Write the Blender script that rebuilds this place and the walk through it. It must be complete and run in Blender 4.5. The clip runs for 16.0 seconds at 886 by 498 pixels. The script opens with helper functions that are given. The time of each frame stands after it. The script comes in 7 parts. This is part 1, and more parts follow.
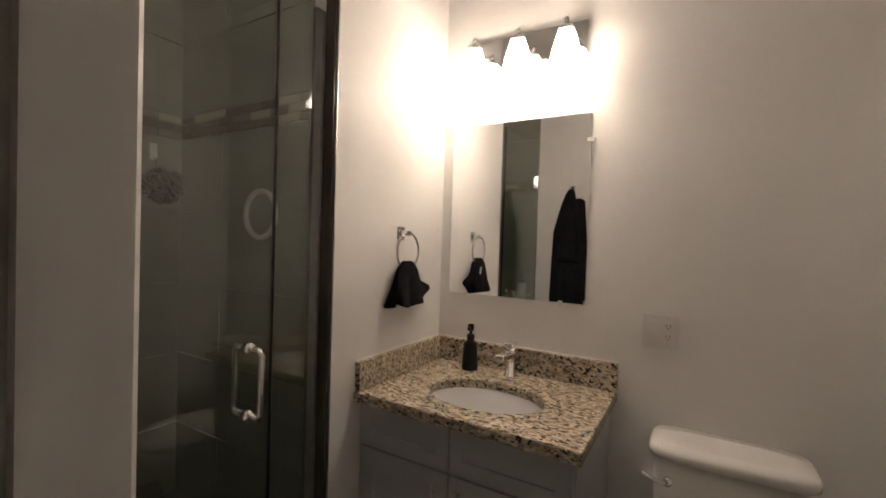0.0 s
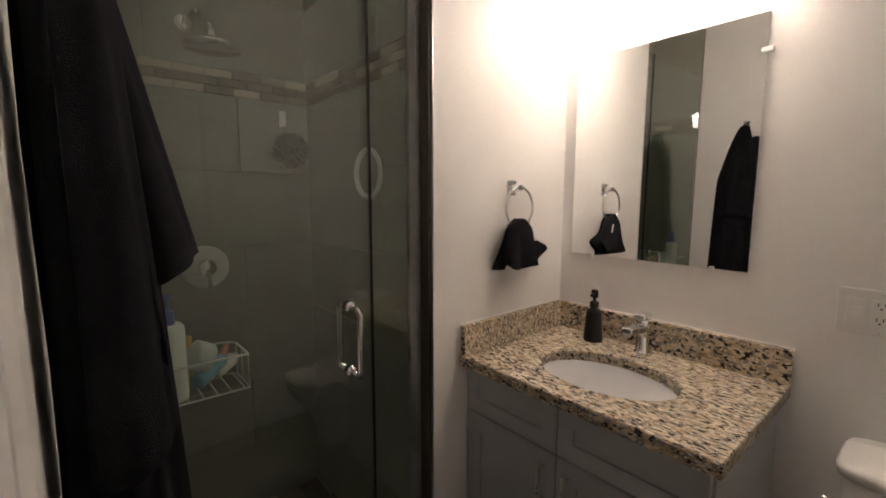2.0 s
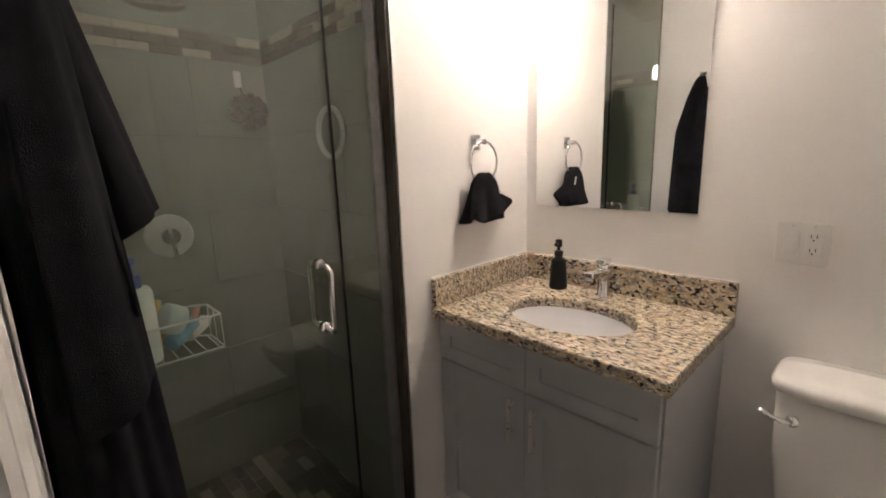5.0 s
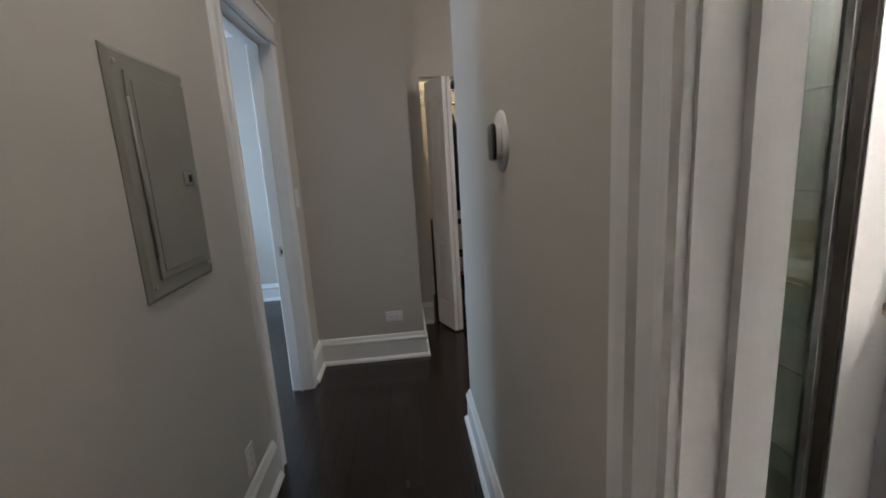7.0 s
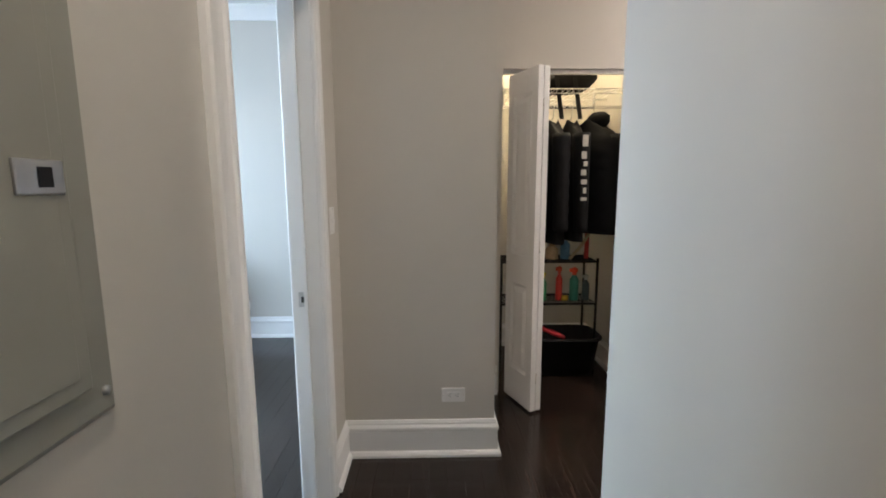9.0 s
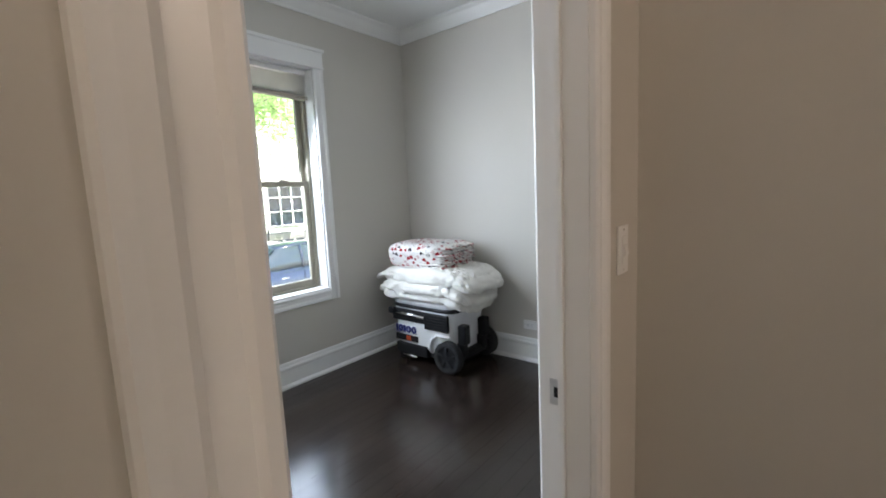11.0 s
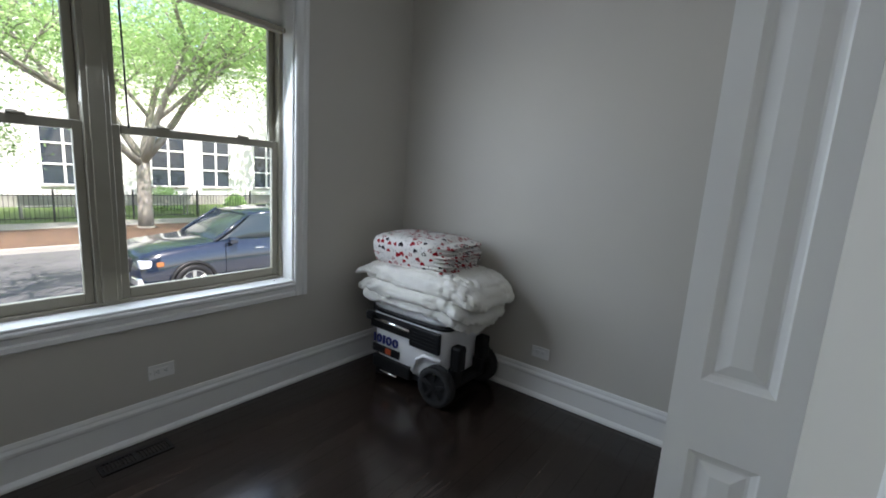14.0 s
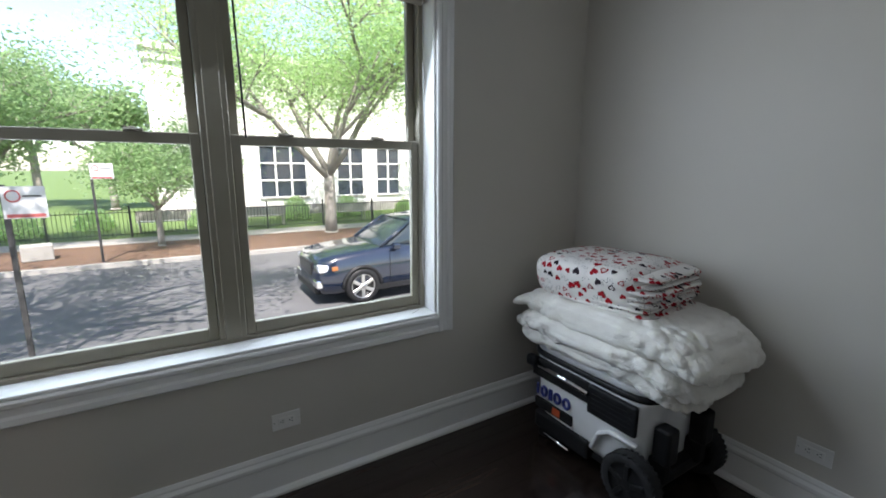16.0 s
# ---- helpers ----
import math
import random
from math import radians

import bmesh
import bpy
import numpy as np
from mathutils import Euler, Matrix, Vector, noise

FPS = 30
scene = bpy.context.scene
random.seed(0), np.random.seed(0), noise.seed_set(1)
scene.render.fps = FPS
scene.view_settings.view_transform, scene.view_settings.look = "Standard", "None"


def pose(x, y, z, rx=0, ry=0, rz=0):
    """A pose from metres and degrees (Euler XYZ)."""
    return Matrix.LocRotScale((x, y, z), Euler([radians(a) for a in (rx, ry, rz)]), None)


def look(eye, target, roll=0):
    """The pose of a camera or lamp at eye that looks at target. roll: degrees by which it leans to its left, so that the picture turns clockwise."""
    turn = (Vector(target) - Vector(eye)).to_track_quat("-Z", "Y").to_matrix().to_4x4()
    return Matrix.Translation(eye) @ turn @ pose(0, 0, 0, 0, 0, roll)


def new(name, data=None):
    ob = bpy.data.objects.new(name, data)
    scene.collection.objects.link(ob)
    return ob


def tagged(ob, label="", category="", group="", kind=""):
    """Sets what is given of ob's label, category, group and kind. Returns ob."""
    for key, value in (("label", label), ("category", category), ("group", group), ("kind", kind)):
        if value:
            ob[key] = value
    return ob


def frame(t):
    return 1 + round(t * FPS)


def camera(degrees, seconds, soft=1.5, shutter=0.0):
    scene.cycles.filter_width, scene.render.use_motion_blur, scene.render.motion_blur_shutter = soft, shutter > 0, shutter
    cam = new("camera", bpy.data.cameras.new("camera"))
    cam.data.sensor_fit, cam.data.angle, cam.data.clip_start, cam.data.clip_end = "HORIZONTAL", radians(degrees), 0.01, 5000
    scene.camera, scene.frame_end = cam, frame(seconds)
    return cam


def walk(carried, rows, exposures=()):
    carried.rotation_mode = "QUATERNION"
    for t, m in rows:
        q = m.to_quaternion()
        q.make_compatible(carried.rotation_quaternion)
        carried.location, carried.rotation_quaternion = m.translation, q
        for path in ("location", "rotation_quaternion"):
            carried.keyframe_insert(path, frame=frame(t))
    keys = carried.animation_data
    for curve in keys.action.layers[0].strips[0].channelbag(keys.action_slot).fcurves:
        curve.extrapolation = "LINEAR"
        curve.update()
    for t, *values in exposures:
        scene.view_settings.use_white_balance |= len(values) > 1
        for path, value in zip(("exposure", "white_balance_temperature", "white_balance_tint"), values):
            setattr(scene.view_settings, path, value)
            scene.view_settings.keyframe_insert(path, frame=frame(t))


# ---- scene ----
cam = camera(91.6, 16.0, soft=1.8)
PATH = [
    (0, (0.357, 0.441, 1.403), (-0.661, 2.162, 1.363), 1.8),
    (0.5, (0.349, 0.489, 1.398), (-0.881, 2.062, 1.3), 1.6),
    (1, (0.347, 0.532, 1.387), (-1.041, 1.96, 1.203), 1.4),
    (1.5, (0.348, 0.569, 1.39), (-1.115, 1.914, 1.164), 1.3),
    (2, (0.367, 0.627, 1.398), (-1.145, 1.913, 1.152), 0.1),
    (2.5, (0.376, 0.68, 1.394), (-1.173, 1.921, 1.144), -1.1),
    (3, (0.393, 0.728, 1.387), (-1.134, 1.996, 1.142), -1.6),
    (3.5, (0.402, 0.744, 1.392), (-1.112, 2.027, 1.143), -2.4),
    (3.7, (0.414, 0.748, 1.395), (-1.1, 2.029, 1.134), -2.6),
    (5.8, (0.397, 0.442, 1.324), (-0.966, 1.828, 0.857), -1.6),
    (6, (0.397, 0.394, 1.316), (-1.091, 1.661, 0.894), -1.9),
    (6.5, (0.421, 0.309, 1.328), (-1.358, 1.137, 0.94), -1.5),
    (7, (0.423, 0.206, 1.338), (-1.533, 0.371, 0.956), -3.5),
    (7.5, (0.289, 0.12, 1.333), (-1.675, 0.171, 0.959), -2.6),
    (8, (0.065, 0.054, 1.337), (-1.892, 0.257, 0.975), -0.5),
    (8.5, (-0.217, 0.025, 1.343), (-2.186, 0.185, 1.029), 0.3),
    (9, (-0.488, -0.011, 1.332), (-2.467, 0.028, 1.047), -0.2),
    (9.5, (-0.761, -0.1, 1.344), (-2.742, -0.131, 1.072), -0.9),
    (10, (-0.986, -0.086, 1.338), (-2.922, -0.527, 1.096), -1.7),
    (10.1, (-1.029, -0.088, 1.34), (-2.939, -0.634, 1.102), -2.1),
    (12.3, (-1.514, -0.252, 1.335), (-2.563, -1.924, 1.007), -1.0),
    (12.5, (-1.546, -0.277, 1.325), (-2.572, -1.962, 0.995), -1.0),
    (13, (-1.625, -0.468, 1.368), (-2.925, -1.942, 0.998), 1.7),
    (13.5, (-1.705, -0.598, 1.377), (-3.155, -1.926, 1.007), 2.9),
    (14, (-1.808, -0.67, 1.362), (-3.374, -1.867, 1.021), 3.7),
    (14.5, (-1.882, -0.794, 1.361), (-3.495, -1.926, 1.018), 4.3),
    (15, (-1.967, -0.961, 1.357), (-3.476, -2.232, 1.025), 2.6),
    (15.5, (-2.078, -1.07, 1.356), (-3.59, -2.332, 1.009), 2.4),
    (16, (-2.263, -1.19, 1.362), (-3.287, -2.868, 0.996), 0.1),
]
EXPOSURE = [(t, e, k, g) for t, e, k, g in ((0, 0.76, 6850, 18), (1.5, 0.9, 6700, 18), (3.7, 1.25, 6500, 17), (6.0, 1.8, 6050, 16), (6.5, 1.88, 5500, 12), (7.0, 2.5, 5600, 11), (8.0, 3.48, 5850, 12), (9.0, 3.36, 5900, 11), (10.0, 3.32, 6600, 17), (12.3, 1.9, 6800, 16), (13.5, 1.75, 6700, 16), (15.0, 1.6, 6800, 17), (16, 1.6, 6700, 16))]
walk(cam, [(t, look(eye, target, roll)) for t, eye, target, roll in PATH], EXPOSURE)

# ---- world, sun ----
world = bpy.data.worlds.new("world")
scene.world = world
world.use_nodes = True
sky = world.node_tree.nodes.new("ShaderNodeTexSky")
sky.sky_type, sky.sun_disc = "NISHITA", False
sky.sun_elevation, sky.sun_rotation = radians(57), radians(17)
world.node_tree.links.new(sky.outputs["Color"], world.node_tree.nodes["Background"].inputs["Color"])
world.node_tree.nodes["Background"].inputs["Strength"].default_value = 0.15
sun = new("sun", bpy.data.lights.new("sun", "SUN"))
sun.data.energy, sun.data.angle, sun.data.color = 5.0, radians(0.6), (1.0, 0.97, 0.93)
sun.matrix_basis = look((1.7, 5.6, 9.0), (0, 0, 0))


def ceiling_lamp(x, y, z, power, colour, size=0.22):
    """A flush round ceiling lamp, placed out of view: a frosted dish on a metal ring."""
    lamp = thing("ceiling_light", (x, y, z), 0, "round flush frosted glass ceiling light, added out of view", "ceiling light")
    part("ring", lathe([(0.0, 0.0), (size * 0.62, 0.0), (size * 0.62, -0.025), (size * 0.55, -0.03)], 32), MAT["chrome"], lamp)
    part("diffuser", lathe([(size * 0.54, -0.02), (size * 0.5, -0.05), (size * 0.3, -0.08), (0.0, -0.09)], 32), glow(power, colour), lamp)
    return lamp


VANITY, HALL_FILL, LOBBY_LAMP, CLOSET_LAMP = 12.8, 9.0, 28.0, 12.5


# daylight standing in for the sky in the bedroom window's opening
daylight = new("window_daylight", bpy.data.lights.new("window_daylight", "AREA"))
daylight.data.shape, daylight.data.size, daylight.data.size_y = "RECTANGLE", 1.7, 1.5
daylight.data.energy, daylight.data.color = 13.0, (0.70, 0.85, 1.0)
daylight.matrix_basis = look((-2.405, -3.125, 1.5), (-2.405, -1.6, 0.9))


# ---- small mesh tools ----
def bm_new():
    return bmesh.new()


def box(bm, x0, y0, z0, x1, y1, z1, m=None, bevel=0.0, seg=2):
    """Adds a box, bevelled when asked, optionally through the pose m."""
    b = bmesh.new() if bevel else bm
    vs = [b.verts.new((x, y, z)) for z in (z0, z1) for y in (y0, y1) for x in (x0, x1)]
    for f in ((0, 2, 3, 1), (4, 5, 7, 6), (0, 1, 5, 4), (2, 6, 7, 3), (0, 4, 6, 2), (1, 3, 7, 5)):
        b.faces.new([vs[i] for i in f])
    if bevel:
        bmesh.ops.recalc_face_normals(b, faces=b.faces)
        bmesh.ops.bevel(b, geom=b.edges[:], offset=bevel, segments=seg, profile=0.5, affect="EDGES")
        merge(bm, b, m)
    elif m is not None:
        for v in vs:
            v.co = m @ v.co
    return bm


def merge(bm, other, m=None):
    """Moves all of other into bm and frees it."""
    made = {}
    for v in other.verts:
        made[v] = bm.verts.new(m @ v.co if m is not None else v.co)
    for f in other.faces:
        g = bm.faces.new([made[v] for v in f.verts])
        g.smooth = f.smooth
    other.free()
    return bm


def lathe(profile, steps=32, m=None, bm=None):
    """A turned shape about z from (radius, height) pairs."""
    bm = bm or bmesh.new()
    rings = []
    for r, z in profile:
        if r < 1e-6:
            rings.append([bm.verts.new(m @ Vector((0, 0, z)) if m is not None else (0, 0, z))])
        else:
            ring = []
            for i in range(steps):
                a = 2 * math.pi * i / steps
                p = Vector((r * math.cos(a), r * math.sin(a), z))
                ring.append(bm.verts.new(m @ p if m is not None else p))
            rings.append(ring)
    for a, b in zip(rings, rings[1:]):
        for i in range(steps):
            j = (i + 1) % steps
            if len(a) == 1 and len(b) == 1:
                continue
            if len(a) == 1:
                f = bm.faces.new((a[0], b[j], b[i]))
            elif len(b) == 1:
                f = bm.faces.new((a[i], a[j], b[0]))
            else:
                f = bm.faces.new((a[i], a[j], b[j], b[i]))
            f.smooth = True
    return bm


def tube(points, r, steps=10, closed=False, bm=None, taper=None):
    """A round bar along points."""
    bm = bm or bmesh.new()
    pts = [Vector(p) for p in points]
    n = len(pts)
    rings = []
    up = Vector((0.123, 0.456, 0.88)).normalized()
    for i, p in enumerate(pts):
        a = pts[(i - 1) % n] if closed or i else p
        b = pts[(i + 1) % n] if closed or i < n - 1 else p
        d = (b - a).normalized()
        s = d.cross(up)
        if s.length < 1e-3:
            s = d.cross(Vector((1, 0, 0)))
        s.normalize()
        w = s.cross(d)
        rr = r if taper is None else r * (1 + (taper - 1) * i / max(1, n - 1))
        rings.append([bm.verts.new(p + rr * (math.cos(2 * math.pi * k / steps) * s + math.sin(2 * math.pi * k / steps) * w)) for k in range(steps)])
    pairs = list(zip(rings, rings[1:])) + ([(rings[-1], rings[0])] if closed else [])
    for a, b in pairs:
        for k in range(steps):
            f = bm.faces.new((a[k], a[(k + 1) % steps], b[(k + 1) % steps], b[k]))
            f.smooth = True
    if not closed:
        bm.faces.new(rings[0][::-1])
        bm.faces.new(rings[-1])
    return bm


def extrude_profile(profile, p0, p1, out, bm=None, m0=0.0, m1=0.0):
    """Runs a (depth, height) profile from p0 to p1; depth goes along out. m0, m1: how far each end runs on per depth (mitres)."""
    bm = bm or bmesh.new()
    p0, p1, out = Vector(p0), Vector(p1), Vector(out)
    along = (p1 - p0).normalized()
    a = [bm.verts.new(p0 + out * d + Vector((0, 0, h)) - along * m0 * d) for d, h in profile]
    b = [bm.verts.new(p1 + out * d + Vector((0, 0, h)) + along * m1 * d) for d, h in profile]
    n = len(profile)
    for i in range(n):
        j = (i + 1) % n
        bm.faces.new((a[i], a[j], b[j], b[i]))
    bm.faces.new(a[::-1])
    bm.faces.new(b)
    bmesh.ops.recalc_face_normals(bm, faces=bm.faces)
    return bm


def sweep(profile, p0, p1, u, v, bm=None):
    """Runs a closed (a, b) profile, a along u and b along v, from p0 to p1."""
    bm = bm or bmesh.new()
    p0, p1, u, v = Vector(p0), Vector(p1), Vector(u), Vector(v)
    a = [bm.verts.new(p0 + u * s + v * t) for s, t in profile]
    b = [bm.verts.new(p1 + u * s + v * t) for s, t in profile]
    n = len(profile)
    for i in range(n):
        j = (i + 1) % n
        bm.faces.new((a[i], a[j], b[j], b[i]))
    bm.faces.new(a[::-1])
    bm.faces.new(b)
    bmesh.ops.recalc_face_normals(bm, faces=bm.faces)
    return bm


def mesh_of(name, bm, material, smooth=False):
    me = bpy.data.meshes.new(name)
    if smooth:
        for f in bm.faces:
            f.smooth = True
    bm.to_mesh(me)
    bm.free()
    for mt in material if isinstance(material, (list, tuple)) else [material]:
        me.materials.append(mt)
    return me


def part(name, bm, material, parent, label="", smooth=False, m=None):
    ob = new(name, mesh_of(name, bm, material, smooth))
    ob.parent = parent
    if m is not None:
        ob.matrix_basis = m
    if label:
        ob["label"] = label
    return ob


def thing(name, at, rz=0, label="", category="", group="", kind=""):
    ob = new(name)
    ob.empty_display_size = 0.05
    ob.matrix_basis = pose(*at, 0, 0, rz)
    return tagged(ob, label, category, group, kind)


def solid(name, bm, material, label="", category="", kind="", smooth=False, group=""):
    return tagged(new(name, mesh_of(name, bm, material, smooth)), label, category, group, kind)


# ---- materials ----
def mat_base(name, colour, rough=0.5, metal=0.0, spec=None):
    mt = bpy.data.materials.new(name)
    mt.use_nodes = True
    b = mt.node_tree.nodes["Principled BSDF"]
    b.inputs["Base Color"].default_value = (*colour, 1)
    b.inputs["Roughness"].default_value = rough
    b.inputs["Metallic"].default_value = metal
    if spec is not None:
        b.inputs["Specular IOR Level"].default_value = spec
    return mt, mt.node_tree, b


def varied(name, c1, c2, scale=8.0, rough=(0.4, 0.6), metal=0.0, bump=0.0, bump_scale=120.0, detail=4.0, stretch=(1, 1, 1), spec=None, dist=0.002, per_object=0.0):
    """A surface that drifts between two near colours at a large scale, with fine grain in gloss and relief."""
    mt, nt, b = mat_base(name, c1, rough[0], metal, spec)
    tc = nt.nodes.new("ShaderNodeTexCoord")
    mp = nt.nodes.new("ShaderNodeMapping")
    mp.inputs["Scale"].default_value = stretch
    nt.links.new(tc.outputs["Object"], mp.inputs["Vector"])
    n1 = nt.nodes.new("ShaderNodeTexNoise")
    n1.inputs["Scale"].default_value, n1.inputs["Detail"].default_value = scale, detail
    nt.links.new(mp.outputs["Vector"], n1.inputs["Vector"])
    ramp = nt.nodes.new("ShaderNodeValToRGB")
    ramp.color_ramp.elements[0].color, ramp.color_ramp.elements[1].color = (*c1, 1), (*c2, 1)
    ramp.color_ramp.elements[0].position, ramp.color_ramp.elements[1].position = 0.3, 0.7
    nt.links.new(n1.outputs["Fac"], ramp.inputs["Fac"])
    colour = ramp.outputs["Color"]
    if per_object:
        info = nt.nodes.new("ShaderNodeObjectInfo")
        hsv = nt.nodes.new("ShaderNodeHueSaturation")
        mr = nt.nodes.new("ShaderNodeMapRange")
        mr.inputs["To Min"].default_value, mr.inputs["To Max"].default_value = 1 - per_object, 1 + per_object
        nt.links.new(info.outputs["Random"], mr.inputs["Value"])
        nt.links.new(mr.outputs["Result"], hsv.inputs["Value"])
        nt.links.new(colour, hsv.inputs["Color"])
        colour = hsv.outputs["Color"]
    nt.links.new(colour, b.inputs["Base Color"])
    n2 = nt.nodes.new("ShaderNodeTexNoise")
    n2.inputs["Scale"].default_value, n2.inputs["Detail"].default_value = bump_scale, 3.0
    nt.links.new(mp.outputs["Vector"], n2.inputs["Vector"])
    rr = nt.nodes.new("ShaderNodeMapRange")
    rr.inputs["From Min"].default_value, rr.inputs["From Max"].default_value = 0.3, 0.7
    rr.inputs["To Min"].default_value, rr.inputs["To Max"].default_value = rough
    nt.links.new(n1.outputs["Fac"], rr.inputs["Value"])
    nt.links.new(rr.outputs["Result"], b.inputs["Roughness"])
    if bump:
        bp = nt.nodes.new("ShaderNodeBump")
        bp.inputs["Strength"].default_value, bp.inputs["Distance"].default_value = bump, dist
        nt.links.new(n2.outputs["Fac"], bp.inputs["Height"])
        nt.links.new(bp.outputs["Normal"], b.inputs["Normal"])
    return mt


def glow(strength, colour):
    mt, nt, b = mat_base("lamp_glass", (0.9, 0.9, 0.88), 0.4)
    b.inputs["Emission Color"].default_value = (*colour, 1)
    b.inputs["Emission Strength"].default_value = strength
    return mt


def clear_glass(name, tint=(1, 1, 1), facing_gloss=0.05, rough=0.0):
    """A clear pane whose mirror gloss rises towards grazing sight."""
    mt = bpy.data.materials.new(name)
    mt.use_nodes = True
    nt = mt.node_tree
    nt.nodes.remove(nt.nodes["Principled BSDF"])
    tr, gl, lw, pw, mr, mx = (nt.nodes.new(k) for k in ("ShaderNodeBsdfTransparent", "ShaderNodeBsdfGlossy", "ShaderNodeLayerWeight", "ShaderNodeMath", "ShaderNodeMapRange", "ShaderNodeMixShader"))
    tr.inputs["Color"].default_value = (*tint, 1)
    gl.inputs["Roughness"].default_value = rough
    lw.inputs["Blend"].default_value = 0.5
    pw.operation = "POWER"
    pw.inputs[1].default_value = 5.0
    mr.inputs["To Min"].default_value, mr.inputs["To Max"].default_value = facing_gloss, 1.0
    nt.links.new(lw.outputs["Facing"], pw.inputs[0])
    nt.links.new(pw.outputs["Value"], mr.inputs["Value"])
    nt.links.new(mr.outputs["Result"], mx.inputs["Fac"])
    nt.links.new(tr.outputs["BSDF"], mx.inputs[1])
    nt.links.new(gl.outputs["BSDF"], mx.inputs[2])
    nt.links.new(mx.outputs["Shader"], nt.nodes["Material Output"].inputs["Surface"])
    return mt


def granite(name):
    """Speckled tan granite: cream ground, rust and grey flecks, black grains."""
    mt, nt, b = mat_base(name, (0.5, 0.4, 0.28), 0.12)
    tc = nt.nodes.new("ShaderNodeTexCoord")
    mp = nt.nodes.new("ShaderNodeMapping")
    mp.inputs["Scale"].default_value = (0.5, 1.5, 0.8)
    mp.inputs["Rotation"].default_value = (0.2, 0.1, 0.5)
    nt.links.new(tc.outputs["Object"], mp.inputs["Vector"])
    last = None
    for scale, lo, hi, colour in ((45, 0.45, 0.6, (0.44, 0.33, 0.2)), (80, 0.52, 0.57, (0.27, 0.25, 0.23)), (105, 0.55, 0.585, (0.035, 0.03, 0.028)), (170, 0.58, 0.62, (0.78, 0.73, 0.63))):
        n = nt.nodes.new("ShaderNodeTexNoise")
        n.inputs["Scale"].default_value, n.inputs["Detail"].default_value, n.inputs["Roughness"].default_value = scale, 3.0, 0.55
        off = nt.nodes.new("ShaderNodeVectorMath")
        off.inputs[1].default_value = (scale * 0.37, 1.7, scale * 0.11)
        nt.links.new(mp.outputs["Vector"], off.inputs[0])
        nt.links.new(off.outputs["Vector"], n.inputs["Vector"])
        r = nt.nodes.new("ShaderNodeMapRange")
        r.inputs["From Min"].default_value, r.inputs["From Max"].default_value = lo, hi
        nt.links.new(n.outputs["Fac"], r.inputs["Value"])
        mx = nt.nodes.new("ShaderNodeMix")
        mx.data_type = "RGBA"
        nt.links.new(r.outputs["Result"], mx.inputs["Factor"])
        if last is None:
            mx.inputs["A"].default_value = (0.68, 0.57, 0.42, 1)
        else:
            nt.links.new(last, mx.inputs["A"])
        mx.inputs["B"].default_value = (*colour, 1)
        last = mx.outputs["Result"]
    nt.links.new(last, b.inputs["Base Color"])
    return mt


def plank_wood(name, c1, c2, axis=0):
    """Dark stained boards: grain along the board, each board a little different."""
    mt, nt, b = mat_base(name, c1, 0.22)
    tc = nt.nodes.new("ShaderNodeTexCoord")
    info = nt.nodes.new("ShaderNodeObjectInfo")
    add = nt.nodes.new("ShaderNodeVectorMath")
    mul = nt.nodes.new("ShaderNodeVectorMath")
    mul.operation = "SCALE"
    mul.inputs[0].default_value = (7.0, 13.0, 3.0)
    nt.links.new(info.outputs["Random"], mul.inputs["Scale"])
    nt.links.new(tc.outputs["Object"], add.inputs[0])
    nt.links.new(mul.outputs["Vector"], add.inputs[1])
    mp = nt.nodes.new("ShaderNodeMapping")
    mp.inputs["Scale"].default_value = (1.5, 22.0, 10.0) if axis == 0 else (22.0, 1.5, 10.0)
    nt.links.new(add.outputs["Vector"], mp.inputs["Vector"])
    n = nt.nodes.new("ShaderNodeTexNoise")
    n.inputs["Scale"].default_value, n.inputs["Detail"].default_value, n.inputs["Distortion"].default_value = 3.0, 8.0, 0.6
    nt.links.new(mp.outputs["Vector"], n.inputs["Vector"])
    ramp = nt.nodes.new("ShaderNodeValToRGB")
    ramp.color_ramp.elements[0].color, ramp.color_ramp.elements[1].color = (*c1, 1), (*c2, 1)
    ramp.color_ramp.elements[0].position, ramp.color_ramp.elements[1].position = 0.35, 0.75
    nt.links.new(n.outputs["Fac"], ramp.inputs["Fac"])
    hsv = nt.nodes.new("ShaderNodeHueSaturation")
    mr = nt.nodes.new("ShaderNodeMapRange")
    mr.inputs["To Min"].default_value, mr.inputs["To Max"].default_value = 0.75, 1.3
    nt.links.new(info.outputs["Random"], mr.inputs["Value"])
    nt.links.new(mr.outputs["Result"], hsv.inputs["Value"])
    nt.links.new(ramp.outputs["Color"], hsv.inputs["Color"])
    nt.links.new(hsv.outputs["Color"], b.inputs["Base Color"])
    rr = nt.nodes.new("ShaderNodeMapRange")
    rr.inputs["To Min"].default_value, rr.inputs["To Max"].default_value = 0.15, 0.24
    nt.links.new(n.outputs["Fac"], rr.inputs["Value"])
    nt.links.new(rr.outputs["Result"], b.inputs["Roughness"])
    bp = nt.nodes.new("ShaderNodeBump")
    bp.inputs["Strength"].default_value, bp.inputs["Distance"].default_value = 0.12, 0.0004
    nt.links.new(n.outputs["Fac"], bp.inputs["Height"])
    nt.links.new(bp.outputs["Normal"], b.inputs["Normal"])
    return mt


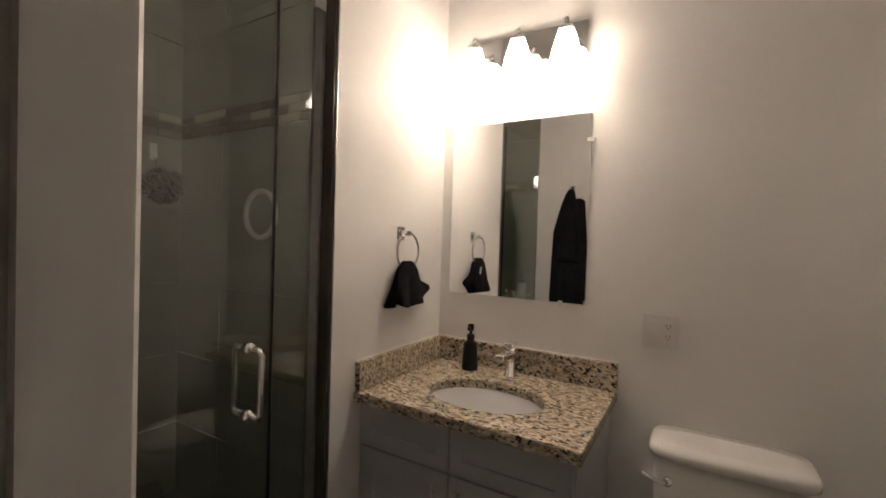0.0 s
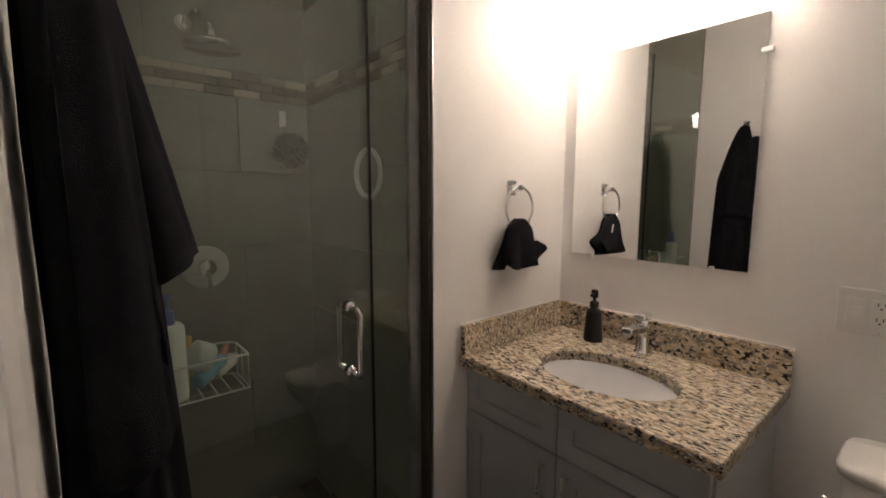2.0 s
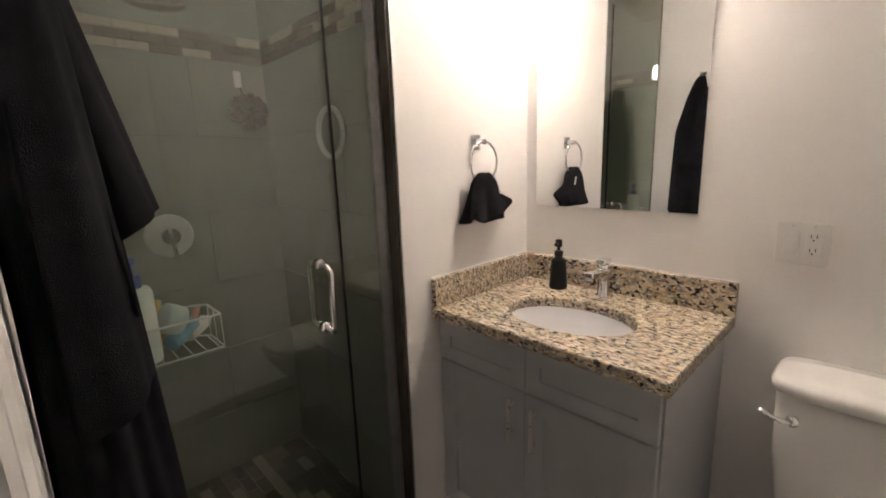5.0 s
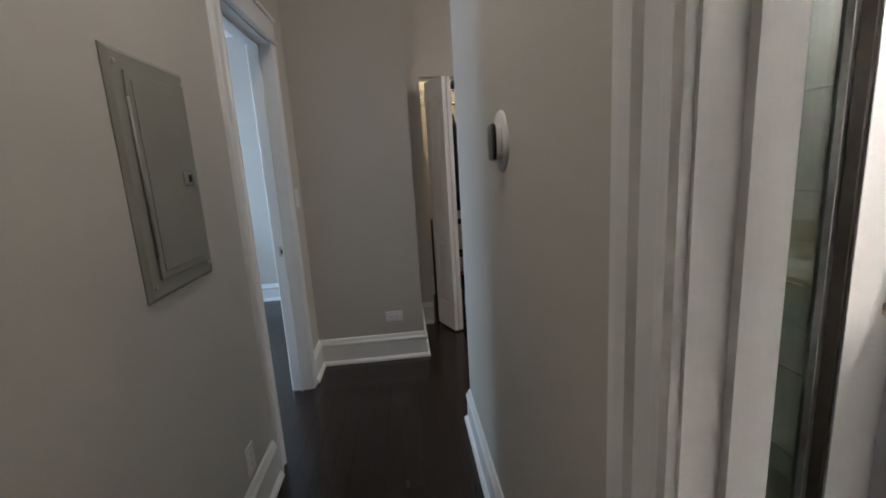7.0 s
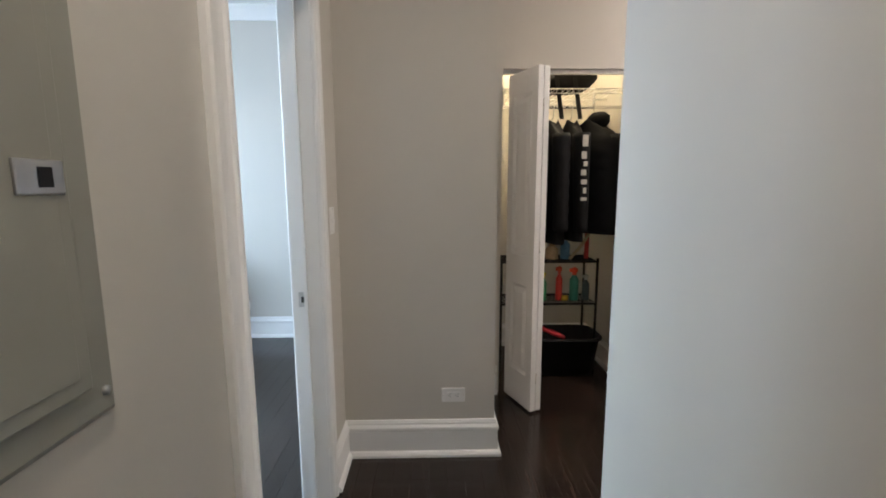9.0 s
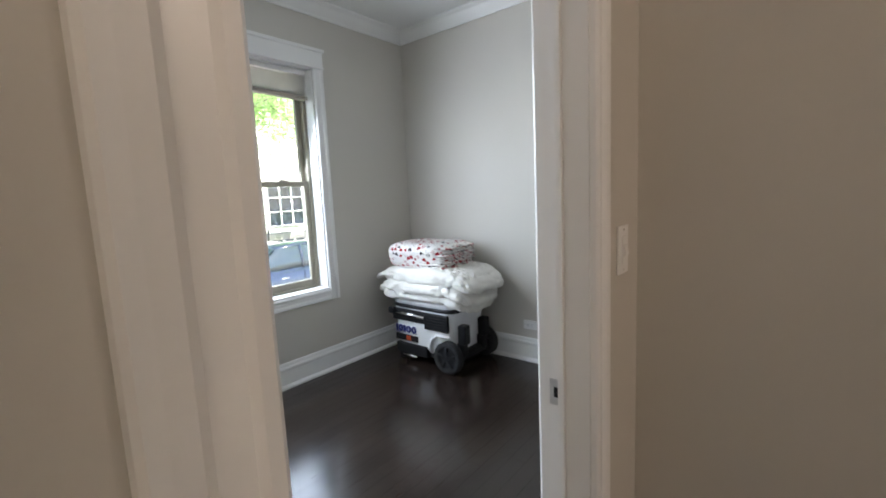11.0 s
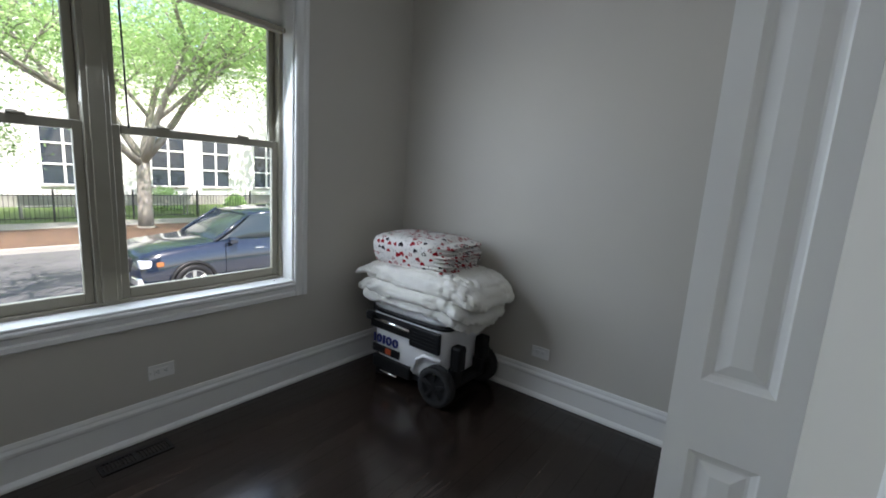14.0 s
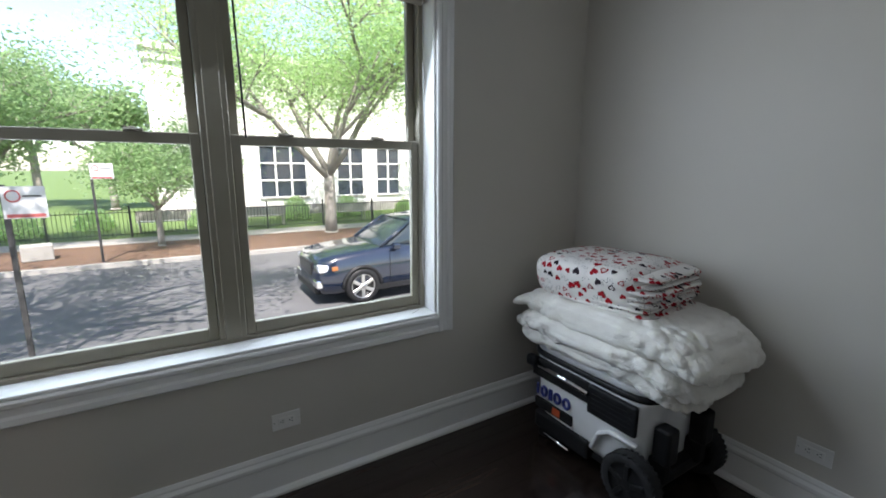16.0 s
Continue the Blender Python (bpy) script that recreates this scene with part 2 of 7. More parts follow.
MAT = {
    "wall": varied("grey_wall_paint", (0.54, 0.512, 0.462), (0.565, 0.535, 0.485), 1.5, (0.5, 0.62), bump=0.12, bump_scale=260, dist=0.0006),
    "bath_wall": varied("off_white_wall_paint", (0.81, 0.80, 0.785), (0.83, 0.82, 0.805), 1.5, (0.42, 0.52), bump=0.12, bump_scale=260, dist=0.0006),
    "ceiling": varied("white_ceiling_paint", (0.78, 0.78, 0.77), (0.8, 0.8, 0.79), 2.0, (0.7, 0.8), bump=0.1),
    "trim": varied("white_trim_paint", (0.76, 0.755, 0.74), (0.8, 0.795, 0.78), 3.0, (0.32, 0.35), bump=0.04, bump_scale=60, dist=0.0006),
    "door": varied("white_door_paint", (0.74, 0.735, 0.725), (0.78, 0.775, 0.76), 3.0, (0.36, 0.42), bump=0.06, bump_scale=60, dist=0.0006, spec=0.35),
    "plank": plank_wood("dark_stained_oak", (0.012, 0.0085, 0.007), (0.034, 0.022, 0.017), 0),
    "joint": varied("floor_joint_dark", (0.006, 0.005, 0.004), (0.01, 0.008, 0.006), 8),
    "tile_floor": varied("grey_floor_tile", (0.20, 0.185, 0.165), (0.27, 0.25, 0.225), 5.0, (0.28, 0.42), bump=0.1, bump_scale=40, per_object=0.06),
    "shower_tile": varied("grey_shower_tile", (0.28, 0.285, 0.235), (0.335, 0.34, 0.285), 4.0, (0.38, 0.48), bump=0.1, bump_scale=50, per_object=0.05),
    "grout": varied("grey_grout", (0.2, 0.19, 0.17), (0.26, 0.25, 0.23), 30, (0.8, 0.9)),
    "granite": granite("speckled_granite"),
    "cabinet": varied("grey_cabinet_paint", (0.41, 0.415, 0.43), (0.435, 0.44, 0.455), 4.0, (0.3, 0.42), bump=0.05, bump_scale=80),
    "chrome": mat_base("chrome", (0.82, 0.82, 0.83), 0.08, 1.0)[0],
    "nickel": varied("brushed_nickel", (0.6, 0.57, 0.53), (0.68, 0.65, 0.6), 30, (0.24, 0.36), metal=1.0),
    "steel": varied("brushed_steel", (0.5, 0.5, 0.5), (0.6, 0.6, 0.6), 30, (0.3, 0.4), metal=1.0),
    "porcelain": varied("white_porcelain", (0.8, 0.79, 0.76), (0.83, 0.82, 0.79), 2.0, (0.08, 0.13)),
    "mirror": mat_base("mirror_silver", (0.92, 0.93, 0.92), 0.0, 1.0)[0],
    "shower_glass": clear_glass("shower_glass", (0.9, 0.95, 0.91), 0.11),
    "window_glass": clear_glass("window_glass", (0.985, 0.99, 0.99), 0.03),
    "black_plastic": varied("black_plastic", (0.008, 0.008, 0.009), (0.014, 0.014, 0.015), 20, (0.4, 0.55), bump=0.05, spec=0.25),
    "white_plastic": varied("white_plastic", (0.75, 0.74, 0.72), (0.78, 0.77, 0.75), 6, (0.3, 0.4)),
    "panel_paint": varied("grey_panel_paint", (0.265, 0.26, 0.225), (0.3, 0.295, 0.255), 6, (0.32, 0.5), bump=0.08, bump_scale=50),
    "robe": varied("black_robe_terry", (0.008, 0.008, 0.011), (0.016, 0.016, 0.02), 30, (0.9, 1.0), bump=0.9, bump_scale=500, dist=0.003, spec=0.15),
    "vinyl": varied("beige_window_vinyl", (0.27, 0.245, 0.19), (0.31, 0.285, 0.225), 5, (0.4, 0.55), spec=0.3),
    "fur": varied("white_plush", (0.74, 0.71, 0.66), (0.82, 0.8, 0.75), 14, (0.85, 1.0), bump=0.8, bump_scale=160, dist=0.006, spec=0.2),
}

# ---- plan, in metres ----
BW, BN, BE, BS = -0.642, 2.115, 0.84, 0.57        # bathroom: west, north, east, south faces
HN, HS, HC = 0.475, -0.458, -1.62                 # hall: north face, south face, north wall's end
HE = -2.495                                       # hall's end wall
RN, RS, RW, RE = -0.562, -2.95, -4.26, -0.4       # bedroom faces
TOP = 2.78
CX, CY0, CY1, CTOP = -3.14, 0.40, 1.165, 2.02      # coat closet: face and opening
DX0, DX1 = -2.155, -1.475                           # bedroom doorway
BX0, BX1 = 0.043, 0.77                             # bathroom doorway
DOOR = 2.04
WX0, WX1, WZ0, WZ1 = -3.30, -1.51, 0.65, 2.31     # window opening


# ---- walls, floors, ceilings ----
def wall(name, boxes, material, label):
    bm = bm_new()
    for b in boxes:
        box(bm, *b)
    return solid(name, bm, material, label, "wall", "structure")


Z0 = -0.25
wall("wall_bath_north", [(-1.75, BN, Z0, BE + 0.12, BN + 0.12, TOP)], MAT["bath_wall"], "smooth off-white painted bathroom wall")
wall("wall_bath_west", [(BW - 0.11, 1.445, Z0, BW, BN, TOP)], MAT["bath_wall"], "off-white painted bathroom wall beside the vanity")
wall("wall_bath_east", [(BE, HN, Z0, BE + 0.12, BN, TOP)], MAT["bath_wall"], "off-white painted bathroom wall")
wall("wall_bath_south", [(BW - 0.11, HN + 0.05, Z0, BX0 - 0.02, BS, TOP), (BX1 + 0.02, HN + 0.05, Z0, BE, BS, TOP), (BX0 - 0.02, HN + 0.05, DOOR + 0.02, BX1 + 0.02, BS, TOP)], MAT["bath_wall"], "off-white painted wall around the bathroom door")
wall("wall_hall_north", [(HC, HN, Z0, BX0 - 0.02, HN + 0.05, TOP), (BX1 + 0.02, HN, Z0, 3.0, HN + 0.05, TOP), (BX0 - 0.02, HN, DOOR + 0.02, BX1 + 0.02, HN + 0.05, TOP)], MAT["wall"], "warm grey painted hallway wall")
wall("wall_shower_west", [(-1.75, HN + 0.05, Z0, -1.56, BN, TOP)], MAT["wall"], "plain wall behind the shower")
wall("wall_shower_south", [(-1.56, HN + 0.05, Z0, BW - 0.11, 0.60, TOP)], MAT["wall"], "plain wall behind the shower")
wall("wall_shower_north", [(-1.56, 1.47, Z0, BW - 0.11, BN, TOP)], MAT["wall"], "plain wall behind the shower")
wall("wall_lobby_east", [(HC, HN + 0.05, Z0, HC + 0.05, 4.2, TOP)], MAT["wall"], "warm grey painted wall")
wall("wall_hall_south", [(DX1 + 0.02, RN + 0.055, Z0, 3.0, HS, TOP), (HE - 0.12, RN + 0.055, Z0, DX0 - 0.02, HS, TOP), (DX0 - 0.02, RN + 0.055, DOOR + 0.02, DX1 + 0.02, HS, TOP)], MAT["wall"], "warm grey painted hallway wall with the electric panel")
wall("wall_hall_end", [(HE - 0.12, HS, Z0, HE, 0.281, TOP), (CX - 0.12, 0.161, Z0, HE - 0.12, 0.281, TOP)], MAT["wall"], "warm grey painted wall closing the hallway")
wall("wall_closet", [(CX - 0.12, 0.281, Z0, CX, CY0, TOP), (CX - 0.12, CY1, Z0, CX, 1.345, TOP), (CX - 0.12, CY0, CTOP, CX, CY1, TOP), (-4.1, CY1 + 0.095, Z0, CX - 0.12, 1.345, TOP), (-4.1, 0.161, Z0, -4.0, CY1 + 0.095, TOP), (-4.0, 0.161, Z0, CX - 0.12, 0.281, TOP)], MAT["wall"], "warm grey painted wall around the coat closet")
wall("wall_lobby_far", [(-4.5, 1.345, Z0, -4.4, 4.2, TOP), (-4.4, 4.1, Z0, HC, 4.2, TOP), (-4.5, 1.245, Z0, -4.1, 1.345, TOP)], MAT["wall"], "warm grey painted wall of the next room")
wall("wall_hall_east", [(3.0, HS - 0.12, Z0, 3.1, HN + 0.1, TOP)], MAT["wall"], "warm grey painted hallway wall")
# bedroom
LX0, LX1 = -3.95, -2.955
wall("wall_bedroom_north", [(DX1 + 0.02, RN, Z0, RE, RN + 0.055, TOP), (LX1, RN, Z0, DX0 - 0.02, RN + 0.055, TOP), (RW, RN, Z0, LX0, RN + 0.055, TOP), (LX0, RN, DOOR, LX1, RN + 0.055, TOP), (DX0 - 0.02, RN, DOOR + 0.02, DX1 + 0.02, RN + 0.055, TOP)], MAT["wall"], "warm grey painted bedroom wall")
wall("wall_bedroom_closet", [(LX0 - 0.06, RN + 0.055, Z0, LX0, 0.1, TOP), (LX1, RN + 0.055, Z0, LX1 + 0.06, 0.1, TOP), (LX0, 0.04, Z0, LX1, 0.1, TOP)], MAT["wall"], "plain closet wall")
wall("wall_bedroom_west", [(RW - 0.12, RS - 0.24, Z0, RW, 0.1, TOP)], MAT["wall"], "warm grey painted bedroom wall behind the cooler")
wall("wall_bedroom_south", [(RW, RS - 0.24, Z0 - 1.2, WX0, RS, TOP), (WX1, RS - 0.24, Z0 - 1.2, RE, RS, TOP), (WX0, RS - 0.24, Z0 - 1.2, WX1, RS, WZ0), (WX0, RS - 0.24, WZ1, WX1, RS, TOP)], MAT["wall"], "warm grey painted bedroom wall with the window")
wall("wall_bedroom_east", [(RE, RS - 0.24, Z0, RE + 0.12, RN + 0.055, TOP)], MAT["wall"], "warm grey painted bedroom wall")
bm = bm_new()
box(bm, -4.6, -3.25, TOP, 3.2, 4.3, TOP + 0.15)
solid("ceiling", bm, MAT["ceiling"], "white painted flat ceiling", "ceiling", "structure")
bm = bm_new()
box(bm, -4.6, -3.19, -0.25, HC + 0.05, 4.3, -0.006)
box(bm, HC + 0.05, -3.19, -0.25, 3.2, 0.54, -0.006)
floor = solid("floor", bm, MAT["joint"], "dark stained hardwood plank floor", "floor", "structure")
bm = bm_new()
box(bm, -1.7, 0.54, -0.25, 0.96, 2.2, -0.006)
bath_floor = solid("floor_bath", bm, MAT["grout"], "grey tiled bathroom floor", "floor", "structure")

BASE = [(0, 0), (0.034, 0), (0.034, 0.012), (0.026, 0.024), (0.018, 0.03), (0.016, 0.13), (0.021, 0.14), (0.021, 0.152), (0.012, 0.165), (0.012, 0.172), (0.006, 0.185), (0, 0.187)]


def baseboard(p0, p1, out, m0=0.0, m1=0.0):
    solid("baseboard", extrude_profile(BASE, (*p0, 0), (*p1, 0), (*out, 0), None, m0, m1), MAT["trim"], "tall white moulded baseboard", "baseboard", "structure")


baseboard((BX0 - 0.127, HN), (HC, HN), (0, -1), 0, 1)
baseboard((HC, HN), (HC, 4.1), (-1, 0), 1, 0)
baseboard((2.9, HS), (DX1 + 0.108, HS), (0, 1))
baseboard((DX0 - 0.068, HS), (HE, HS), (0, 1), 0, -1)
baseboard((HE, HS), (HE, 0.281), (1, 0), -1, 1)
baseboard((HE, 0.281), (CX, 0.281), (0, 1), 1, -1)
baseboard((CX, 0.281), (CX, CY0 - 0.01), (1, 0), -1, 0)
baseboard((CX, CY1), (CX, 1.345), (1, 0), 1, 1)
baseboard((CX - 0.12, CY1 + 0.095), (-4.0, CY1 + 0.095), (0, -1), 0, -1)
baseboard((-4.0, CY1 + 0.095), (-4.0, 0.281), (1, 0), -1, -1)
baseboard((CX, 1.345), (-4.4, 1.345), (0, 1), 1, -1)
baseboard((-4.4, 1.345), (-4.4, 4.1), (1, 0), -1, 0)
baseboard((RW, RS), (RE, RS), (0, 1), -1, -1)
baseboard((RW, RN), (RW, RS), (1, 0), -1, -1)
baseboard((LX1 + 0.0, RN), (DX0 - 0.068, RN), (0, -1))
baseboard((DX1 + 0.108, RN), (RE, RN), (0, -1))
baseboard((RE, RS), (RE, RN), (-1, 0), -1, -1)

CROWN = [(0, 0), (0.085, 0), (0.085, -0.012), (0.06, -0.03), (0.035, -0.065), (0.018, -0.085), (0.012, -0.1), (0, -0.1)]
for p0, p1, out in (((RW, RS), (RE, RS), (0, 1)), ((RW, RN), (RW, RS), (1, 0)), ((RE, RN), (RW, RN), (0, -1)), ((RE, RS), (RE, RN), (-1, 0))):
    solid("crown_moulding", extrude_profile(CROWN, (*p0, TOP - 0.001), (*p1, TOP - 0.001), (*out, 0), None, -1, -1), MAT["trim"], "white crown moulding under the bedroom ceiling", "moulding", "structure")

CASING = [(0, 0), (0.0, 0.012), (0.005, 0.018), (0.016, 0.018), (0.022, 0.013), (0.046, 0.013), (0.054, 0.02), (0.07, 0.022), (0.081, 0.022), (0.085, 0.016), (0.085, 0)]


def casing(x_in, y, side, out, top, wide=1.0):
    """One upright of a door casing: side -1 or 1 is the way it runs out from the opening, out the way it stands off the wall."""
    return solid("trim", sweep([(a * wide, b) for a, b in CASING], (x_in, y, 0), (x_in, y, top), (side, 0, 0), (0, out, 0)), MAT["trim"], "white moulded door casing", "door casing", "structure")


def door_frame(x0, x1, y0, y1, top, faces, w0=1.0, w1=1.0):
    """Jambs, stops and casings of a doorway in a wall along x. faces: (y, out, header)."""
    bm = bm_new()
    box(bm, x0 - 0.02, y0, 0, x0, y1, top)
    box(bm, x1, y0, 0, x1 + 0.02, y1, top)
    box(bm, x0 - 0.02, y0, top, x1 + 0.02, y1, top + 0.02)
    solid("door_jamb", bm, MAT["trim"], "white painted door jamb", "door frame", "structure")
    for y, out in faces:
        casing(x0 - 0.005, y, -1, out, top + 0.01, w0)
        casing(x1 + 0.005, y, 1, out, top + 0.01, w1)
        bm = bm_new()
        a, b = x0 - 0.01 - 0.085 * w0, x1 + 0.01 + 0.085 * w1
        ya, yb = sorted((y, y + out * 0.022))
        box(bm, a, ya, top + 0.01, b, yb, top + 0.12)
        ya, yb = sorted((y, y + out * 0.032))
        box(bm, a - 0.012, ya, top + 0.12, b + 0.012, yb, top + 0.145, bevel=0.005)
        box(bm, a - 0.006, ya, top + 0.005, b + 0.006, yb, top + 0.022, bevel=0.004)
        solid("trim", bm, MAT["trim"], "white flat door header with a small cornice", "door casing", "structure")


door_frame(BX0, BX1, HN, BS, DOOR, [(HN, -1), (BS, 1)], 1.4)
door_frame(DX0, DX1, RN, HS, DOOR, [(HS, 1), (RN, -1)], 0.72, 1.18)
for x0, x1, y0, y1, top in ((BX0, BX1, 0.52, 0.533, DOOR), (DX0, DX1, -0.524, -0.511, DOOR)):
    bm = bm_new()
    box(bm, x0, y0, 0, x0 + 0.012, y1, top)
    box(bm, x1 - 0.012, y0, 0, x1, y1, top)
    box(bm, x0, y0, top - 0.012, x1, y1, top)
    solid("door_stop_trim", bm, MAT["trim"], "thin white door stop strip on the jamb", "door stop", "structure")


# ---- shared small builders ----
def wall_plate(at, rz, sideways, kind):
    """A cover plate on a wall; built facing -y. kind: outlet, switch or both."""
    w, h = (0.115, 0.072) if sideways else (0.072, 0.115)
    if kind == "both":
        w = h = 0.115
    ob = thing("wall_switch" if kind == "switch" else "wall_outlet", at, rz, {"outlet": "white plastic duplex outlet plate on the wall", "switch": "white plastic rocker switch plate on the wall", "both": "white double plate with a rocker switch and an outlet"}[kind], "switch" if kind == "switch" else "outlet")
    bm = bm_new()
    box(bm, -w / 2, -0.006, -h / 2, w / 2, 0, h / 2, bevel=0.002)
    part("plate", bm, MAT["white_plastic"], ob)

    def face(cx, name, vertical):
        bm = bm_new()
        a, b = (0.0165, 0.033) if vertical else (0.033, 0.0165)
        box(bm, cx - a, -0.0085, -b, cx + a, -0.005, b, bevel=0.0012)
        f = part(name, bm, MAT["white_plastic"], ob)
        if name == "receptacle":
            for s in (-1, 1):
                ux, uz = (0, s * 0.0185) if vertical else (s * 0.0185, 0)
                for px, pz, rx, rzz in ((-0.006, 0.004, 0.001, 0.004), (0.006, 0.004, 0.001, 0.0045), (0, -0.006, 0.002, 0.002)):
                    if not vertical:
                        px, pz, rx, rzz = pz, px, rzz, rx
                    part("slot", box(bm_new(), cx + ux + px - rx, -0.0088, uz + pz - rzz, cx + ux + px + rx, -0.0082, uz + pz + rzz), MAT["black_plastic"], f, "dark plug slot")
        else:
            bm = bm_new()
            sweep([(-0.012, 0), (0.012, 0), (0.012, 0.003), (-0.012, 0.006)], (cx - 0.0125, -0.0085, 0), (cx + 0.0125, -0.0085, 0), (0, 0, 1), (0, -1, 0), bm)
            part("paddle", bm, MAT["white_plastic"], f)

    if kind == "outlet":
        face(0, "receptacle", not sideways)
    elif kind == "switch":
        face(0, "rocker", True)
    else:
        face(-0.023, "rocker", True)
        face(0.023, "receptacle", True)
    for s in (-1, 1):
        for cx in ((-0.023, 0.023) if kind == "both" else (0,)):
            bm = bm_new()
            m = Matrix.Translation((cx + (s * w * 0.42 if sideways else 0), -0.006, 0 if sideways else s * h * 0.42)) @ pose(0, 0, 0, 90)
            lathe([(0.0028, 0), (0.0028, 0.001), (0, 0.0014)], 8, m, bm)
            part("screw", bm, MAT["nickel"], ob)
    return ob


def panel_leaf(w, h, t, columns, rows, edge=0.1, mid=0.09):
    """A panelled door leaf in one skin, hinge edge at x = 0, running to x = w, thickness along y. rows: (z0, z1) of the panels."""
    bm = bm_new()
    half, core = t / 2, t * 0.2
    inner = (w - 2 * edge - (columns - 1) * mid) / columns
    xs = [0.0] + [edge + c * (inner + mid) + q * inner for c in range(columns) for q in (0, 1)] + [w]
    zs = [0.0] + [z for row in rows for z in row] + [h]
    sides = {}
    for s in (-1, 1):
        g = [[bm.verts.new((x, s * half, z)) for z in zs] for x in xs]
        sides[s] = g
        for i in range(len(xs) - 1):
            for j in range(len(zs) - 1):
                ring = [g[i][j], g[i + 1][j], g[i + 1][j + 1], g[i][j + 1]]
                if i % 2 == 0 or j % 2 == 0:
                    bm.faces.new(ring)
                    continue
                x0, x1, z0, z1 = xs[i], xs[i + 1], zs[j], zs[j + 1]
                # stepped bead, sunk groove, sloped rise and flat field
                for k, d in ((0.004, half - 0.003), (0.016, core + 0.001), (0.022, core), (0.05, half * 0.86)):
                    nxt = [bm.verts.new((x, s * d, z)) for x, z in ((x0 + k, z0 + k), (x1 - k, z0 + k), (x1 - k, z1 - k), (x0 + k, z1 - k))]
                    for q in range(4):
                        bm.faces.new((ring[q], ring[(q + 1) % 4], nxt[(q + 1) % 4], nxt[q]))
                    ring = nxt
                bm.faces.new(ring)
    a, b = sides[-1], sides[1]
    rim = [(i, 0) for i in range(len(xs))] + [(len(xs) - 1, j) for j in range(1, len(zs))] + [(i, len(zs) - 1) for i in range(len(xs) - 2, -1, -1)] + [(0, j) for j in range(len(zs) - 2, 0, -1)]
    for (i, j), (k, m) in zip(rim, rim[1:] + rim[:1]):
        bm.faces.new((a[i][j], a[k][m], b[k][m], b[i][j]))
    bmesh.ops.recalc_face_normals(bm, faces=bm.faces)
    return bm


def door_knob(parent, x, z, t):
    for s in (-1, 1):
        m = pose(x, s * t / 2, z, -90 * s)
        k = part("knob", lathe([(0.0, 0.0), (0.032, 0.0), (0.033, 0.006), (0.026, 0.01), (0.012, 0.012), (0.011, 0.03), (0.016, 0.036), (0.026, 0.04), (0.0275, 0.052), (0.026, 0.064), (0.02, 0.068), (0.0, 0.069)], 28), MAT["nickel"], parent, "brushed nickel round knob", m=m)


def loft(rings, close=True, bm=None):
    """Skins rings of equal length."""
    bm = bm or bmesh.new()
    vs = [[bm.verts.new(p) for p in r] for r in rings]
    n = len(vs[0])
    for a, b in zip(vs, vs[1:]):
        for i in range(n if close else n - 1):
            j = (i + 1) % n
            f = bm.faces.new((a[i], a[j], b[j], b[i]))
            f.smooth = True
    if close:
        bm.faces.new(vs[0][::-1])
        bm.faces.new(vs[-1])
    bmesh.ops.recalc_face_normals(bm, faces=bm.faces)
    return bm


# ---- bathroom ----
def vanity():
    ob = thing("vanity_cabinet", (BW + 0.002, BN - 0.002, 0), 0, "grey painted shaker vanity cabinet with two doors", "vanity")
    w, d, top = 0.742, 0.525, 0.84
    bm = bm_new()
    box(bm, 0, -d + 0.02, 0.1, w, 0, top)
    box(bm, 0, -d + 0.09, 0, w, 0, 0.1)
    part("body", bm, MAT["cabinet"], ob)

    def shaker(x0, z0, x1, z1, rail):
        bm = bm_new()
        y0, y1 = -d, -d + 0.018
        ring = None
        for k, y in ((0.0, y1), (0.0, y0 + 0.0012), (0.0012, y0), (rail - 0.001, y0), (rail, y0 + 0.001), (rail, y0 + 0.009)):
            nxt = [bm.verts.new((x, y, z)) for x, z in ((x0 + k, z0 + k), (x1 - k, z0 + k), (x1 - k, z1 - k), (x0 + k, z1 - k))]
            if ring is None:
                bm.faces.new(nxt)
            else:
                for q in range(4):
                    bm.faces.new((ring[q], ring[(q + 1) % 4], nxt[(q + 1) % 4], nxt[q]))
            ring = nxt
        bm.faces.new(ring)
        bmesh.ops.recalc_face_normals(bm, faces=bm.faces)
        return bm

    mid = 0.362
    for x0, x1 in ((0.006, mid - 0.0025), (mid + 0.0025, w - 0.006)):
        part("drawer_front", shaker(x0, 0.688, x1, 0.828, 0.048), MAT["cabinet"], ob)
    for x0, x1, hx in ((0.006, mid - 0.0025, mid - 0.04), (mid + 0.0025, w - 0.006, mid + 0.04)):
        dr = part("door", shaker(x0, 0.112, x1, 0.6805, 0.062), MAT["cabinet"], ob)
        bm = bm_new()
        tube([(hx, -d - 0.028, 0.52), (hx, -d - 0.028, 0.655)], 0.0055, 12, bm=bm)
        for z in (0.54, 0.635):
            tube([(hx, -d, z), (hx, -d - 0.028, z)], 0.0042, 8, bm=bm)
        part("handle", bm, MAT["nickel"], dr, "brushed nickel bar pull")


